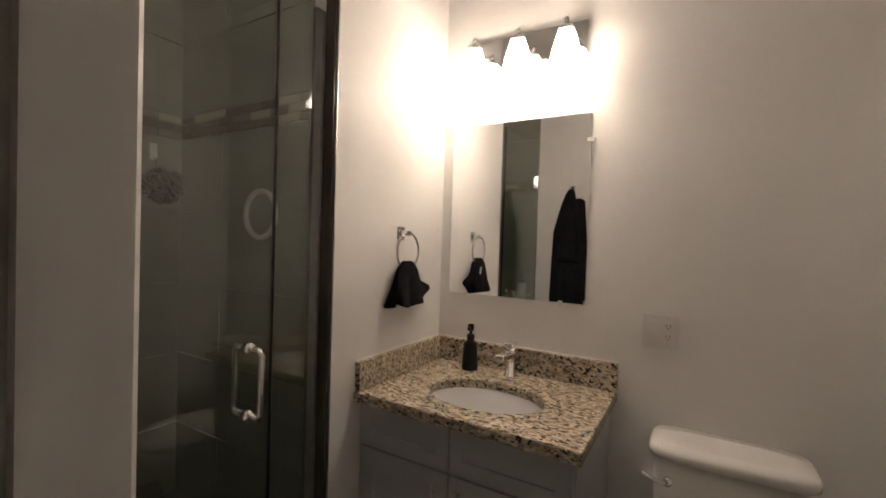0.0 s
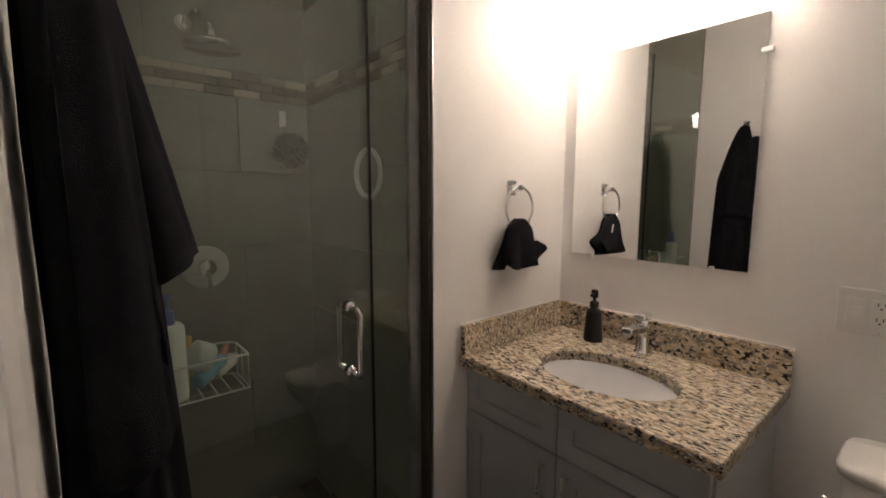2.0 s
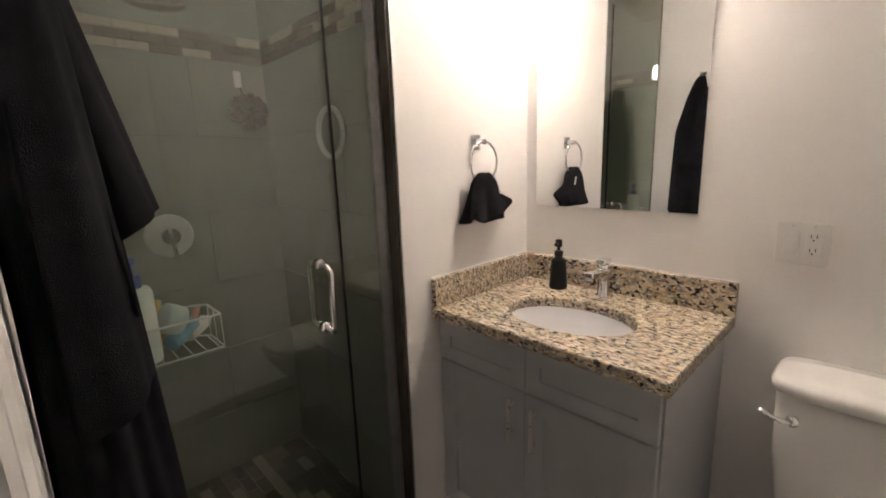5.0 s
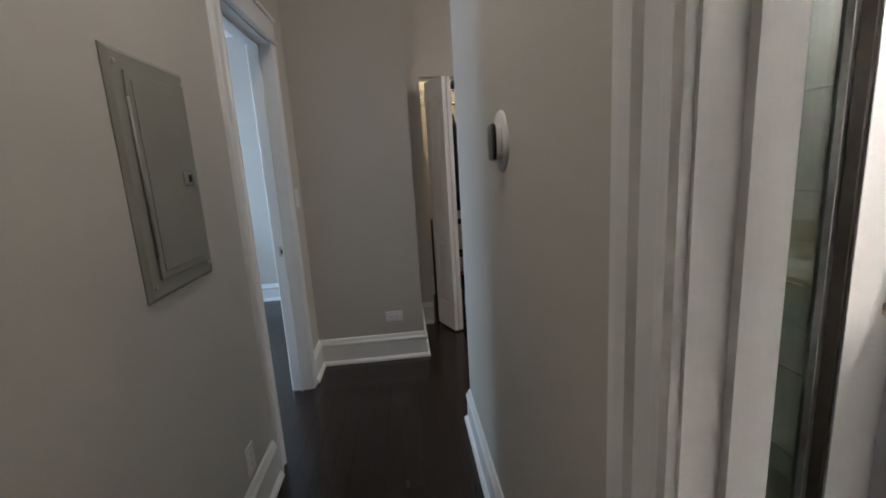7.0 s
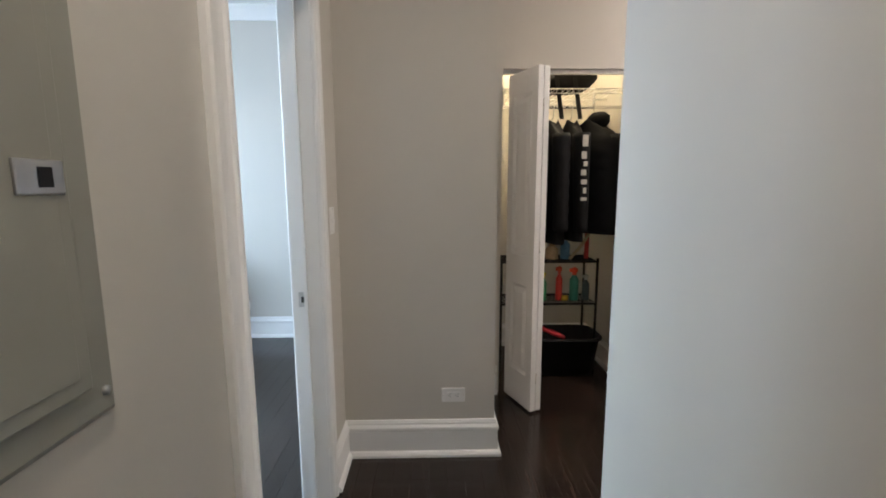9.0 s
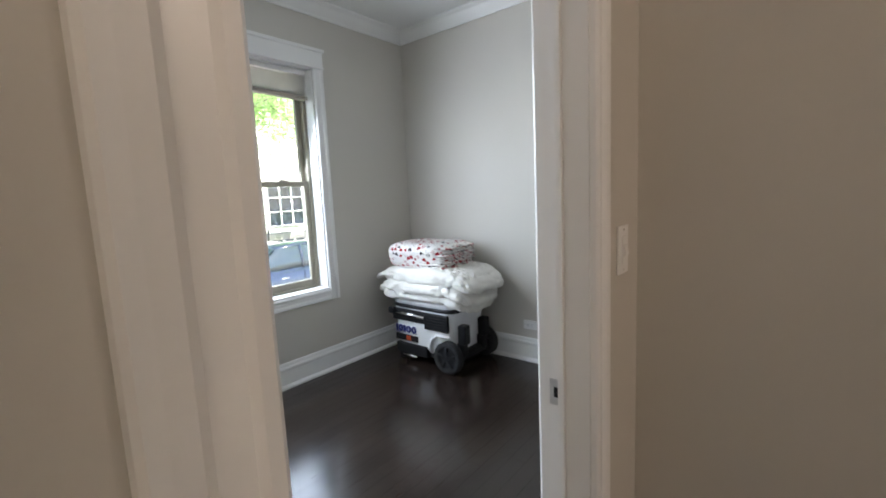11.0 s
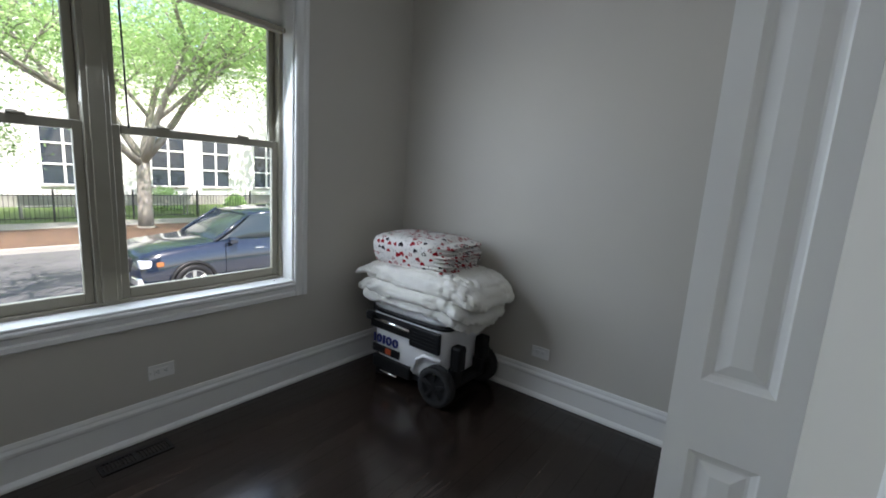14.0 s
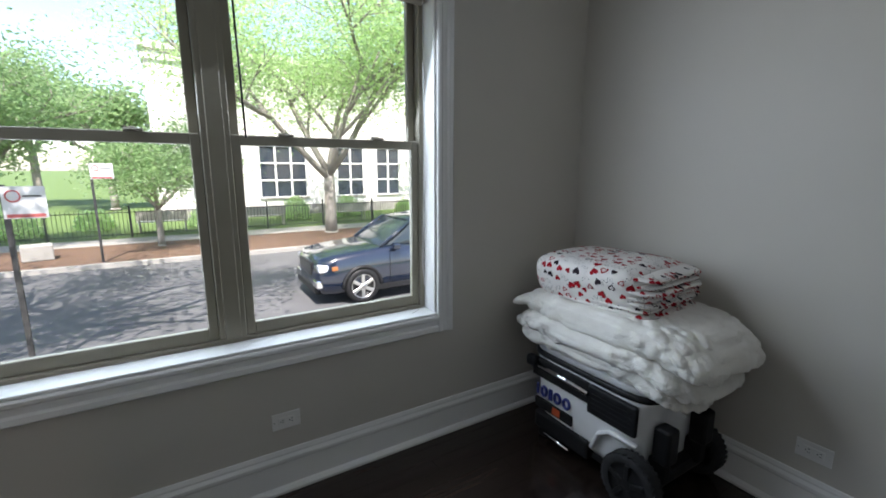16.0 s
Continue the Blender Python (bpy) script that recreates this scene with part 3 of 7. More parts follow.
def countertop():
    x0, y0, x1, y1 = BW + 0.001, 1.556, 0.124, BN - 0.001
    cx, cy, a, b = -0.26, 1.80, 0.205, 0.148
    ob = thing("countertop", (cx, cy, 0.84), 0, "speckled tan and black granite vanity top with an oval cutout", "countertop")
    n = 96
    outer, inner = [], []
    for i in range(n):
        t = 2 * math.pi * i / n
        c, s = math.cos(t), math.sin(t)
        k = min(((x1 - cx) if c > 0 else (cx - x0)) / max(abs(c), 1e-6), ((y1 - cy) if s > 0 else (cy - y0)) / max(abs(s), 1e-6))
        outer.append((c * k, s * k))
        inner.append((a * c, b * s))
    for ox, oy in ((x0 - cx, y0 - cy), (x1 - cx, y0 - cy), (x0 - cx, y1 - cy), (x1 - cx, y1 - cy)):
        i = min(range(n), key=lambda q: (outer[q][0] - ox) ** 2 + (outer[q][1] - oy) ** 2)
        outer[i] = (ox, oy)
    shapes = [(inner, 0.0), (inner, 0.031), ([(p[0] * 1.02, p[1] * 1.027) for p in inner], 0.035), ([(p[0] * 0.994, p[1] * 0.99) for p in outer], 0.035), (outer, 0.031), (outer, 0.0)]
    bm = bm_new()
    vs = [[bm.verts.new((p[0], p[1], z)) for p in lp] for lp, z in shapes]
    for la, lb in zip(vs, vs[1:] + vs[:1]):
        for i in range(n):
            j = (i + 1) % n
            bm.faces.new((la[i], la[j], lb[j], lb[i]))
    bmesh.ops.recalc_face_normals(bm, faces=bm.faces)
    part("slab", bm, MAT["granite"], ob)
    bm = bm_new()
    box(bm, x0 - cx, y1 - 0.022 - cy, 0.0352, x1 - cx, y1 - cy, 0.137, bevel=0.002, seg=1)
    part("backsplash", bm, MAT["granite"], ob)
    bm = bm_new()
    box(bm, x0 - cx, y0 + 0.004 - cy, 0.0352, x0 + 0.022 - cx, y1 - 0.0225 - cy, 0.137, bevel=0.002, seg=1)
    part("side_splash", bm, MAT["granite"], ob)
    bm = bm_new()
    box(bm, x0 - cx, y1 - 0.004 - cy, 0.137, x1 - cx, y1 - cy, 0.1395)
    box(bm, x0 - cx, y0 + 0.004 - cy, 0.137, x0 + 0.004 - cx, y1 - 0.004 - cy, 0.1395)
    part("caulk", bm, MAT["white_plastic"], ob, "thin white caulk line")
    # basin
    sk = thing("sink", (cx, cy, 0.838), 0, "white oval undermount porcelain sink", "sink")
    prof = [(1.06, 0.001), (1.06, -0.012), (1.0, -0.145), (0.72, -0.16), (0.0, -0.165)]
    inn = [(1.02, 0.001), (0.985, -0.03), (0.93, -0.08), (0.8, -0.125), (0.55, -0.145), (0.09, -0.15), (0.08, -0.16)]
    rings = [[(a * r * math.cos(2 * math.pi * i / 48), b * r * math.sin(2 * math.pi * i / 48), z) for i in range(48)] for r, z in [(0.07, -0.168), (0.7, -0.165), (1.0, -0.15), (1.06, -0.012), (1.06, 0.001)] + inn]
    bm = loft(rings)
    part("basin", bm, MAT["porcelain"], sk)
    part("drain", lathe([(0.0, -0.152), (0.02, -0.15), (0.024, -0.147), (0.026, -0.149), (0.026, -0.157)], 24), MAT["chrome"], sk)


def faucet():
    ob = thing("faucet", (-0.265, 2.045, 0.8752), 0, "chrome single lever bathroom faucet", "faucet")
    part("body", lathe([(0, 0), (0.026, 0), (0.026, 0.004), (0.0205, 0.008), (0.019, 0.07), (0.0215, 0.1), (0.0, 0.1)], 28), MAT["chrome"], ob)
    bm = bm_new()
    box(bm, -0.019, -0.125, 0.072, 0.019, 0.012, 0.094, pose(0, 0, 0.0, -6), bevel=0.006, seg=3)
    part("spout", bm, MAT["chrome"], ob)
    bm = bm_new()
    box(bm, -0.019, -0.03, 0.116, 0.019, 0.02, 0.136, bevel=0.005, seg=3)
    lathe([(0.021, 0.1), (0.0215, 0.112), (0.019, 0.118), (0, 0.118)], 24, bm=bm)
    part("lever", bm, MAT["chrome"], ob)
    part("aerator", lathe([(0.011, 0.0), (0.011, -0.01), (0, -0.01)], 16, pose(0, -0.112, 0.089)), MAT["steel"], ob)


def soap_dispenser():
    ob = thing("soap_dispenser", (-0.437, 2.03, 0.8752), 8, "matte black soap pump bottle on the counter", "soap dispenser")
    part("bottle", lathe([(0, 0), (0.031, 0), (0.0335, 0.004), (0.0335, 0.01), (0.027, 0.105), (0.024, 0.113), (0.015, 0.118), (0.0135, 0.128), (0, 0.128)], 32), MAT["black_plastic"], ob)
    part("collar", lathe([(0.0165, 0.126), (0.0165, 0.142), (0.012, 0.146), (0, 0.146)], 24), MAT["black_plastic"], ob)
    bm = lathe([(0.006, 0.144), (0.006, 0.158), (0.0125, 0.16), (0.0125, 0.184), (0.01, 0.187), (0, 0.187)], 20)
    box(bm, -0.006, -0.03, 0.166, 0.006, 0.0, 0.177, bevel=0.003)
    part("pump_head", bm, MAT["black_plastic"], ob)


def bath_mirror():
    ob = thing("wall_mirror", (-0.296, BN, 1.5375), 0, "frameless rectangular mirror on clear clips", "mirror")
    bm = bm_new()
    box(bm, -0.296, -0.0065, -0.3625, 0.296, -0.0015, 0.3625, bevel=0.0015, seg=1)
    part("mirror_glass", bm, MAT["mirror"], ob)
    for x, z, side in ((-0.21, -0.3625, 0), (0.2, -0.3625, 0), (-0.21, 0.3625, 0), (0.296, 0.26, 1)):
        bm = bm_new()
        if side:
            box(bm, -0.014, -0.013, -0.007, 0.014, -0.0068, 0.007, bevel=0.002)
            box(bm, 0.001, -0.008, -0.007, 0.014, -0.0005, 0.007)
        else:
            s = 1 if z > 0 else -1
            box(bm, -0.007, -0.013, min(-s * 0.008, s * 0.01), 0.007, -0.0068, max(-s * 0.008, s * 0.01), bevel=0.002)
            box(bm, -0.007, -0.008, min(s * 0.001, s * 0.01), 0.007, -0.0005, max(s * 0.001, s * 0.01))
        lathe([(0.003, 0), (0.003, 0.0012), (0, 0.0015)], 8, pose(0.007 if side else 0, -0.013, 0 if side else (0.003 if z > 0 else -0.003), 90), bm)
        part("clip", bm, MAT["white_plastic"], ob, "small clear plastic mirror clip", m=pose(x, 0, z))


def vanity_light():
    ob = thing("vanity_light", (-0.262, BN, 2.178), 0, "chrome bar vanity light with three lit frosted shades", "vanity light")
    bm = bm_new()
    box(bm, -0.24, -0.028, -0.062, 0.24, 0, 0.062, bevel=0.003)
    part("backplate", bm, MAT["chrome"], ob)
    lit = glow(VANITY, (1.0, 0.86, 0.7))
    hot = glow(VANITY * 1.4, (1.0, 0.86, 0.7))
    for x in (-0.184, 0.0, 0.184):
        bm = tube([(x, -0.026, -0.012), (x, -0.05, -0.004), (x, -0.085, 0.02), (x, -0.11, 0.032)], 0.0055, 10)
        lathe([(0, 0.021), (0.007, 0.019), (0.0105, 0.011), (0.0105, 0.004), (0.007, -0.002), (0.012, -0.006), (0.024, -0.014), (0.03, -0.022), (0.03, -0.03), (0, -0.03)], 24, Matrix.Translation((x, -0.115, 0.022)), bm)
        lathe([(0, 0.004), (0.016, 0.003), (0.018, 0.0), (0.018, -0.001)], 20, pose(x, -0.028, -0.012, 90), bm)
        arm = part("arm", bm, MAT["chrome"], ob)
        part("shade", lathe([(0.027, -0.029), (0.034, -0.045), (0.049, -0.1), (0.057, -0.145), (0.056, -0.148), (0.047, -0.1), (0.03, -0.04), (0.0, -0.034)], 28, Matrix.Translation((x, -0.115, 0.022))), lit, arm, "lit frosted glass bell shade")
        part("bulb", lathe([(0, -0.05), (0.014, -0.055), (0.026, -0.08), (0.028, -0.095), (0.022, -0.115), (0, -0.124)], 18, Matrix.Translation((x, -0.115, 0.022))), hot, arm, "bright bulb inside the shade")


def toilet():
    ob = thing("toilet", (0.458, BN - 0.012, -0.018), 0, "white porcelain two piece toilet", "toilet")

    def oval(w, d, cy, z, n=40, p=2.6):
        out = []
        for i in range(n):
            t = 2 * math.pi * i / n
            c, s = math.cos(t), math.sin(t)
            out.append((w * math.copysign(abs(c) ** (2 / p), c), cy + d * math.copysign(abs(s) ** (2 / p), s), z))
        return out

    part("tank", loft([oval(0.165, 0.075, -0.1, 0.4, p=5), oval(0.175, 0.082, -0.1, 0.42, p=5), oval(0.195, 0.092, -0.1, 0.6, p=5), oval(0.2, 0.095, -0.1, 0.775, p=5)]), MAT["porcelain"], ob)
    part("tank_lid", loft([oval(0.2, 0.096, -0.1, 0.776, p=5), oval(0.21, 0.106, -0.101, 0.78, p=5), oval(0.213, 0.109, -0.101, 0.8, p=5), oval(0.205, 0.101, -0.101, 0.813, p=5), oval(0.15, 0.06, -0.101, 0.817, p=4)]), MAT["porcelain"], ob)
    part("bowl", loft([oval(0.11, 0.2, -0.33, 0.001), oval(0.105, 0.19, -0.33, 0.1), oval(0.12, 0.2, -0.36, 0.2), oval(0.165, 0.235, -0.42, 0.33), oval(0.182, 0.25, -0.43, 0.385), oval(0.175, 0.245, -0.43, 0.395), oval(0.1, 0.16, -0.43, 0.396)]), MAT["porcelain"], ob)
    bm = bm_new()
    box(bm, -0.15, -0.23, 0.3, 0.15, -0.02, 0.4, bevel=0.03, seg=3)
    part("shelf", bm, MAT["porcelain"], ob)
    part("seat_lid", loft([oval(0.182, 0.24, -0.425, 0.397), oval(0.187, 0.247, -0.425, 0.405), oval(0.187, 0.247, -0.425, 0.42), oval(0.178, 0.238, -0.425, 0.428), oval(0.1, 0.15, -0.425, 0.431)]), MAT["white_plastic"], ob, smooth=True)
    bm = lathe([(0, 0), (0.014, 0), (0.014, 0.012), (0, 0.014)], 18, pose(-0.155, -0.193, 0.715, 90))
    tube([(-0.155, -0.21, 0.715), (-0.175, -0.216, 0.716), (-0.2, -0.224, 0.724), (-0.222, -0.226, 0.736)], 0.0075, 10, bm=bm, taper=0.75)
    part("flush_lever", bm, MAT["chrome"], ob, "chrome flush lever")


def towel_ring():
    ob = thing("towel_ring", (BW, 1.798, 1.425), 0, "chrome towel ring on a square mount", "towel ring")
    bm = bm_new()
    box(bm, 0, -0.022, -0.026, 0.008, 0.022, 0.026, bevel=0.003)
    box(bm, 0.008, -0.011, -0.009, 0.045, 0.011, 0.011, bevel=0.003)
    part("mount", bm, MAT["chrome"], ob)
    R = 0.07
    part("ring", tube([(0.04, R * math.sin(2 * math.pi * i / 40), -R * 0.98 + R * math.cos(2 * math.pi * i / 40)) for i in range(40)], 0.0045, 10, True), MAT["chrome"], ob)
    tw = thing("hand_towel", (BW + 0.04, 1.798, 1.297), 0, "small crumpled black cloth hanging through the ring", "towel")
    rnd = random.Random(4)
    rings = []
    for k in range(15):
        u = k / 14
        z = 0.022 - 0.145 * u
        w = 0.022 + 0.036 * min(1, u * 5) ** 0.6 + 0.034 * u
        d = 0.014 + 0.016 * u
        ring = []
        for i in range(56):
            t = 2 * math.pi * i / 56
            f = 1 + 0.22 * math.sin(5 * t + 2.5 * u) * u + 0.14 * math.sin(9 * t + 1) * u
            y = w * math.cos(t) * f * (1.0 if math.cos(t) < 0 else 1.0 + 0.75 * max(0, 1 - abs(u - 0.68) * 4.5))
            ring.append((min(0.05, max(-0.03, d * math.sin(t) * f * 1.3)), y, z - 0.028 * u * abs(math.sin(2.2 * t + 0.6))))
        rings.append(ring)
    part("cloth", loft(rings), MAT["robe"], tw, smooth=True)
    bm = bm_new()
    box(bm, 0.034, 0.028, -0.065, 0.036, 0.035, -0.03, pose(0, 0, 0, 15))
    part("care_tag", bm, MAT["white_plastic"], tw, "small pale fabric tag")


def robe():
    ob = thing("bathrobe", (-0.45, BS + 0.002, 0), 0, "long black terry bathrobe hanging on a wall hook", "robe")
    rings = []
    for k in range(40):
        u = k / 39
        z = 1.80 - 1.02 * u
        w = 0.02 + 0.065 * min(1, u / 0.3) ** 0.75 + 0.03 * u
        d = 0.022 + 0.03 * min(1, u / 0.12) ** 0.7 + 0.028 * u
        ring = []
        for i in range(96):
            t = 2 * math.pi * i / 96
            f = 1 + (0.10 * math.sin(7 * t + 1.6 * u) + 0.06 * math.sin(13 * t + 2.0 - 1.2 * u)) * min(1, u * 3)
            ring.append((w * math.cos(t) * f, d + 0.012 + d * math.sin(t) * f, z + 0.02 * math.sin(3 * t) * u))
        rings.append(ring)
    part("body", loft(rings), MAT["robe"], ob, smooth=True)
    for sx, top, low in ((0.0, 1.72, 1.275), (0.075, 1.70, 1.03)):
        rings = []
        for k in range(26):
            u = k / 25
            z = top + (low - top) * u
            cx, cy = sx + 0.02 * u, 0.075 + (0.075 if sx < 0.05 else 0.02) * u
            w, d = 0.035 + 0.036 * u, 0.03 + 0.022 * u
            rings.append([(cx + w * math.cos(2 * math.pi * i / 40) * (1 + 0.1 * math.sin(4 * 2 * math.pi * i / 40 + u)), cy + d * math.sin(2 * math.pi * i / 40) * (1 + 0.1 * math.sin(5 * 2 * math.pi * i / 40 - u)), z + 0.03 * math.sin(2 * math.pi * i / 40)) for i in range(40)])
        part("sleeve", loft(rings), MAT["robe"], ob, smooth=True)
    part("belt_loop", tube([(0.07, 0.112, 1.62), (0.085, 0.118, 1.45), (0.105, 0.128, 1.28), (0.122, 0.137, 1.19), (0.127, 0.136, 1.163), (0.117, 0.135, 1.172), (0.118, 0.134, 1.2)], 0.003, 6), MAT["robe"], ob)
    hk = thing("robe_hook", (-0.45, BS + 0.001, 1.80), 0, "small chrome robe hook on the wall", "hook")
    bm = bm_new()
    box(bm, -0.018, 0, -0.03, 0.018, 0.006, 0.03, bevel=0.002)
    part("plate", bm, MAT["chrome"], hk)
    part("prong", tube([(0, 0.004, 0.0), (0, 0.03, -0.004), (0, 0.045, 0.008), (0, 0.05, 0.026)], 0.005, 10), MAT["chrome"], hk)


def tiles(parent, origin, u, v, n, wide, high, tw, th, gap, depth, material, offset=0.5, name="tile", rnd=None):
    """Lays tiles as objects on a plane: origin, unit ways u and v, out n; every piece shares a mesh with its size."""
    meshes = {}
    u, v, n, o = Vector(u), Vector(v), Vector(n), Vector(origin)
    rot = Matrix((u, v, n)).transposed().to_4x4()
    row, y = 0, 0.0
    while y < high - 0.01:
        h = min(th, high - y)
        x = -tw * (offset if row % 2 else 0)
        while x < wide - 0.01:
            a, b = max(0, x), min(wide, x + tw)
            if b - a > 0.012:
                key = (round(b - a, 3), round(h, 3))
                if key not in meshes:
                    bm = bm_new()
                    wx, hx, g, c = key[0], key[1], gap / 2, min(0.0015, depth * 0.4)
                    lo = [bm.verts.new(p) for p in ((g, g, 0), (wx - g, g, 0), (wx - g, hx - g, 0), (g, hx - g, 0))]
                    mi = [bm.verts.new((q.co.x, q.co.y, depth - c)) for q in lo]
                    hi = [bm.verts.new(p) for p in ((g + c, g + c, depth), (wx - g - c, g + c, depth), (wx - g - c, hx - g - c, depth), (g + c, hx - g - c, depth))]
                    for s, t in ((lo, mi), (mi, hi)):
                        for i in range(4):
                            bm.faces.new((s[i], s[(i + 1) % 4], t[(i + 1) % 4], t[i]))
                    bm.faces.new(hi)
                    meshes[key] = mesh_of(name, bm, material)
                ob = new(name, meshes[key])
                ob.parent = parent
                lift = (rnd.uniform(0, 0.0012) if rnd else 0)
                ob.matrix_basis = Matrix.Translation(o + u * a + v * y + n * lift) @ rot
            x += tw
        y += th
        row += 1


def mosaic_mat():
    mt, nt, b = mat_base("mosaic_glass_stone", (0.3, 0.22, 0.14), 0.25)
    info = nt.nodes.new("ShaderNodeObjectInfo")
    ramp = nt.nodes.new("ShaderNodeValToRGB")
    ramp.color_ramp.interpolation = "CONSTANT"
    e = ramp.color_ramp.elements
    e[0].color, e[1].color, e[1].position = (0.24, 0.205, 0.165, 1), (0.33, 0.285, 0.225, 1), 0.4
    for pos, col in ((0.6, (0.19, 0.15, 0.115, 1)), (0.72, (0.56, 0.48, 0.37, 1))):
        k = e.new(pos)
        k.color = col
    nt.links.new(info.outputs["Random"], ramp.inputs["Fac"])
    nt.links.new(ramp.outputs["Color"], b.inputs["Base Color"])
    return mt


def shower():
    gx, y0, ys, y1, z0, z1 = -0.70, 0.605, 1.262, 1.408, 0.115, 2.12
    # tiled linings
    X0, Y0, Y1 = -1.545, 0.60, 1.455
    mos = mosaic_mat()
    MAT["mosaic"] = mos
    rnd = random.Random(3)
    for nm, o, u, n, wide in (("wall_tiles_back", (X0, Y1, 0), (0, -1, 0), (1, 0, 0), Y1 - Y0), ("wall_tiles_north", (X0, Y1, 0), (1, 0, 0), (0, -1, 0), BW - 0.001 - X0), ("wall_tiles_south", (BW - 0.06, Y0, 0), (-1, 0, 0), (0, 1, 0), BW - 0.06 - X0)):
        bm = bm_new()
        o, u2, n2 = Vector(o), Vector(u), Vector(n)
        a, b = o - n2 * 0.012, o + u2 * wide + Vector((0, 0, TOP - 0.002))
        lo = [min(p, q) for p, q in zip(a, b)]
        hi = [max(p, q) for p, q in zip(a, b)]
        box(bm, *lo, *hi)
        panel = solid(nm, bm, MAT["grout"], "dark grey tiled shower wall with a mosaic band", "tiled wall", "structure")
        tiles(panel, o, u, (0, 0, 1), n, wide, 1.79, 0.6, 0.2985, 0.003, 0.009, MAT["shower_tile"], rnd=rnd)
        tiles(panel, o + Vector((0, 0, 1.79)), u, (0, 0, 1), n, wide, 0.096, 0.104, 0.032, 0.003, 0.01, mos, name="mosaic_tile", rnd=rnd)
        tiles(panel, o + Vector((0, 0, 1.886)), u, (0, 0, 1), n, wide, TOP - 1.89, 0.6, 0.2985, 0.003, 0.009, MAT["shower_tile"], rnd=rnd)
    bm = bm_new()
    box(bm, BW - 0.004, 1.4425, 0.1, BW + 0.002, 1.4465, TOP - 0.002)
    solid("tile_edge_trim", bm, MAT["steel"], "thin metal strip at the shower tile edge", "trim", "structure")
    # polished return tile; its grazing shade and dark reflection are put into the colour
    bm = bm_new()
    box(bm, gx + 0.011, 1.432, 0.105, BW - 0.0045, 1.4455, TOP - 0.003, bevel=0.002)
    solid("tile_jamb", bm, varied("dark_shaded_tile", (0.05, 0.042, 0.037), (0.085, 0.07, 0.06), 3.0, (0.12, 0.22), stretch=(1, 1, 0.15)), "dark polished tile strip beside the shower glass, shade in its colour", "trim", "structure")
    bm = bm_new()
    box(bm, gx - 0.07, Y0, 0, BW + 0.002, 1.4424, 0.105, bevel=0.004)
    solid("shower_curb", bm, MAT["tile_floor"], "grey stone shower curb under the glass door", "curb", "structure")
    bm = bm_new()
    box(bm, X0, Y0, -0.005, gx - 0.07, Y1 - 0.012, 0.02)
    pan = solid("shower_floor", bm, MAT["grout"], "small brown and grey mosaic shower floor", "shower floor", "structure")
    tiles(pan, (X0 + 0.01, Y0 + 0.01, 0.02), (1, 0, 0), (0, 1, 0), (0, 0, 1), gx - 0.07 - X0 - 0.01, Y1 - Y0 - 0.025, 0.105, 0.048, 0.006, 0.004, MAT["mosaic"], name="pebble_tile", rnd=rnd)
    # enclosure
    ob = thing("shower_enclosure", (gx, 1.0, 0.105), 0, "frameless clear glass shower door with chrome handle", "shower door")

    def pane(name, a, b, za, zb):
        bm = bm_new()
        box(bm, -0.005, a - 1.0, za - 0.105, 0.005, b - 1.0, zb - 0.105, bevel=0.001, seg=1)
        return part(name, bm, MAT["shower_glass"], ob)

    dr = pane("glass_door", y0 + 0.012, ys - 0.002, z0, z1)
    pane("fixed_pane", ys + 0.003, y1, z0 - 0.006, z1)
    bm = bm_new()
    for x in (-1, 1):
        tube([(x * 0.006, 0.19, 0.985 + 0.0)] + [(x * (0.006 + 0.045), 0.19, 0.985), (x * 0.058, 0.19, 0.972)] + [(x * 0.058, 0.19, 0.81), (x * 0.051, 0.19, 0.797), (x * 0.006, 0.19, 0.797)], 0.0095, 14, bm=bm)
        for z in (0.985, 0.797):
            lathe([(0.0165, 0), (0.0165, 0.006), (0.012, 0.009), (0.0, 0.009)], 18, pose(x * 0.005, 0.19, z, 0, 90 * x), bm)
    part("handle", bm, MAT["chrome"], dr, "chrome pull handle through the glass")
    for z in (0.25, 1.75):
        bm = bm_new()
        box(bm, -0.014, y0 - 1.0 - 0.003, z - 0.045, 0.014, y0 - 1.0 + 0.06, z + 0.045, bevel=0.003)
        part("hinge", bm, MAT["chrome"], dr, "square chrome glass hinge")
    bm = bm_new()
    for s in (-1, 1):
        box(bm, s * 0.0055 - 0.0015 * (s < 0), y1 - 1.0 - 0.012, 0.0, s * 0.0055 + 0.0015 * (s > 0) + 0.002 * s * 0, 0.4418, z1 - 0.105)
    box(bm, -0.009, 0.42, 0.0, 0.009, 0.4418, z1 - 0.105, bevel=0.002)
    part("wall_channel", bm, MAT["steel"], ob, "upright chrome channel holding the fixed glass")
    bm = bm_new()
    box(bm, -0.004, ys - 1.0 - 0.002, 0.01, 0.006, ys - 1.0 + 0.0025, z1 - 0.105)
    part("door_seal", bm, MAT["black_plastic"], ob, "dark seal strip between the panes")
    # fittings on the back wall
    hd = thing("overhead_shower", (X0 + 0.01, 0.985, 2.03), 0, "round chrome rain shower head on a jointed arm", "shower head")
    part("flange", lathe([(0.0, 0.012), (0.02, 0.01), (0.03, 0.0)], 20, pose(0, 0, 0, 0, 90)), MAT["chrome"], hd)
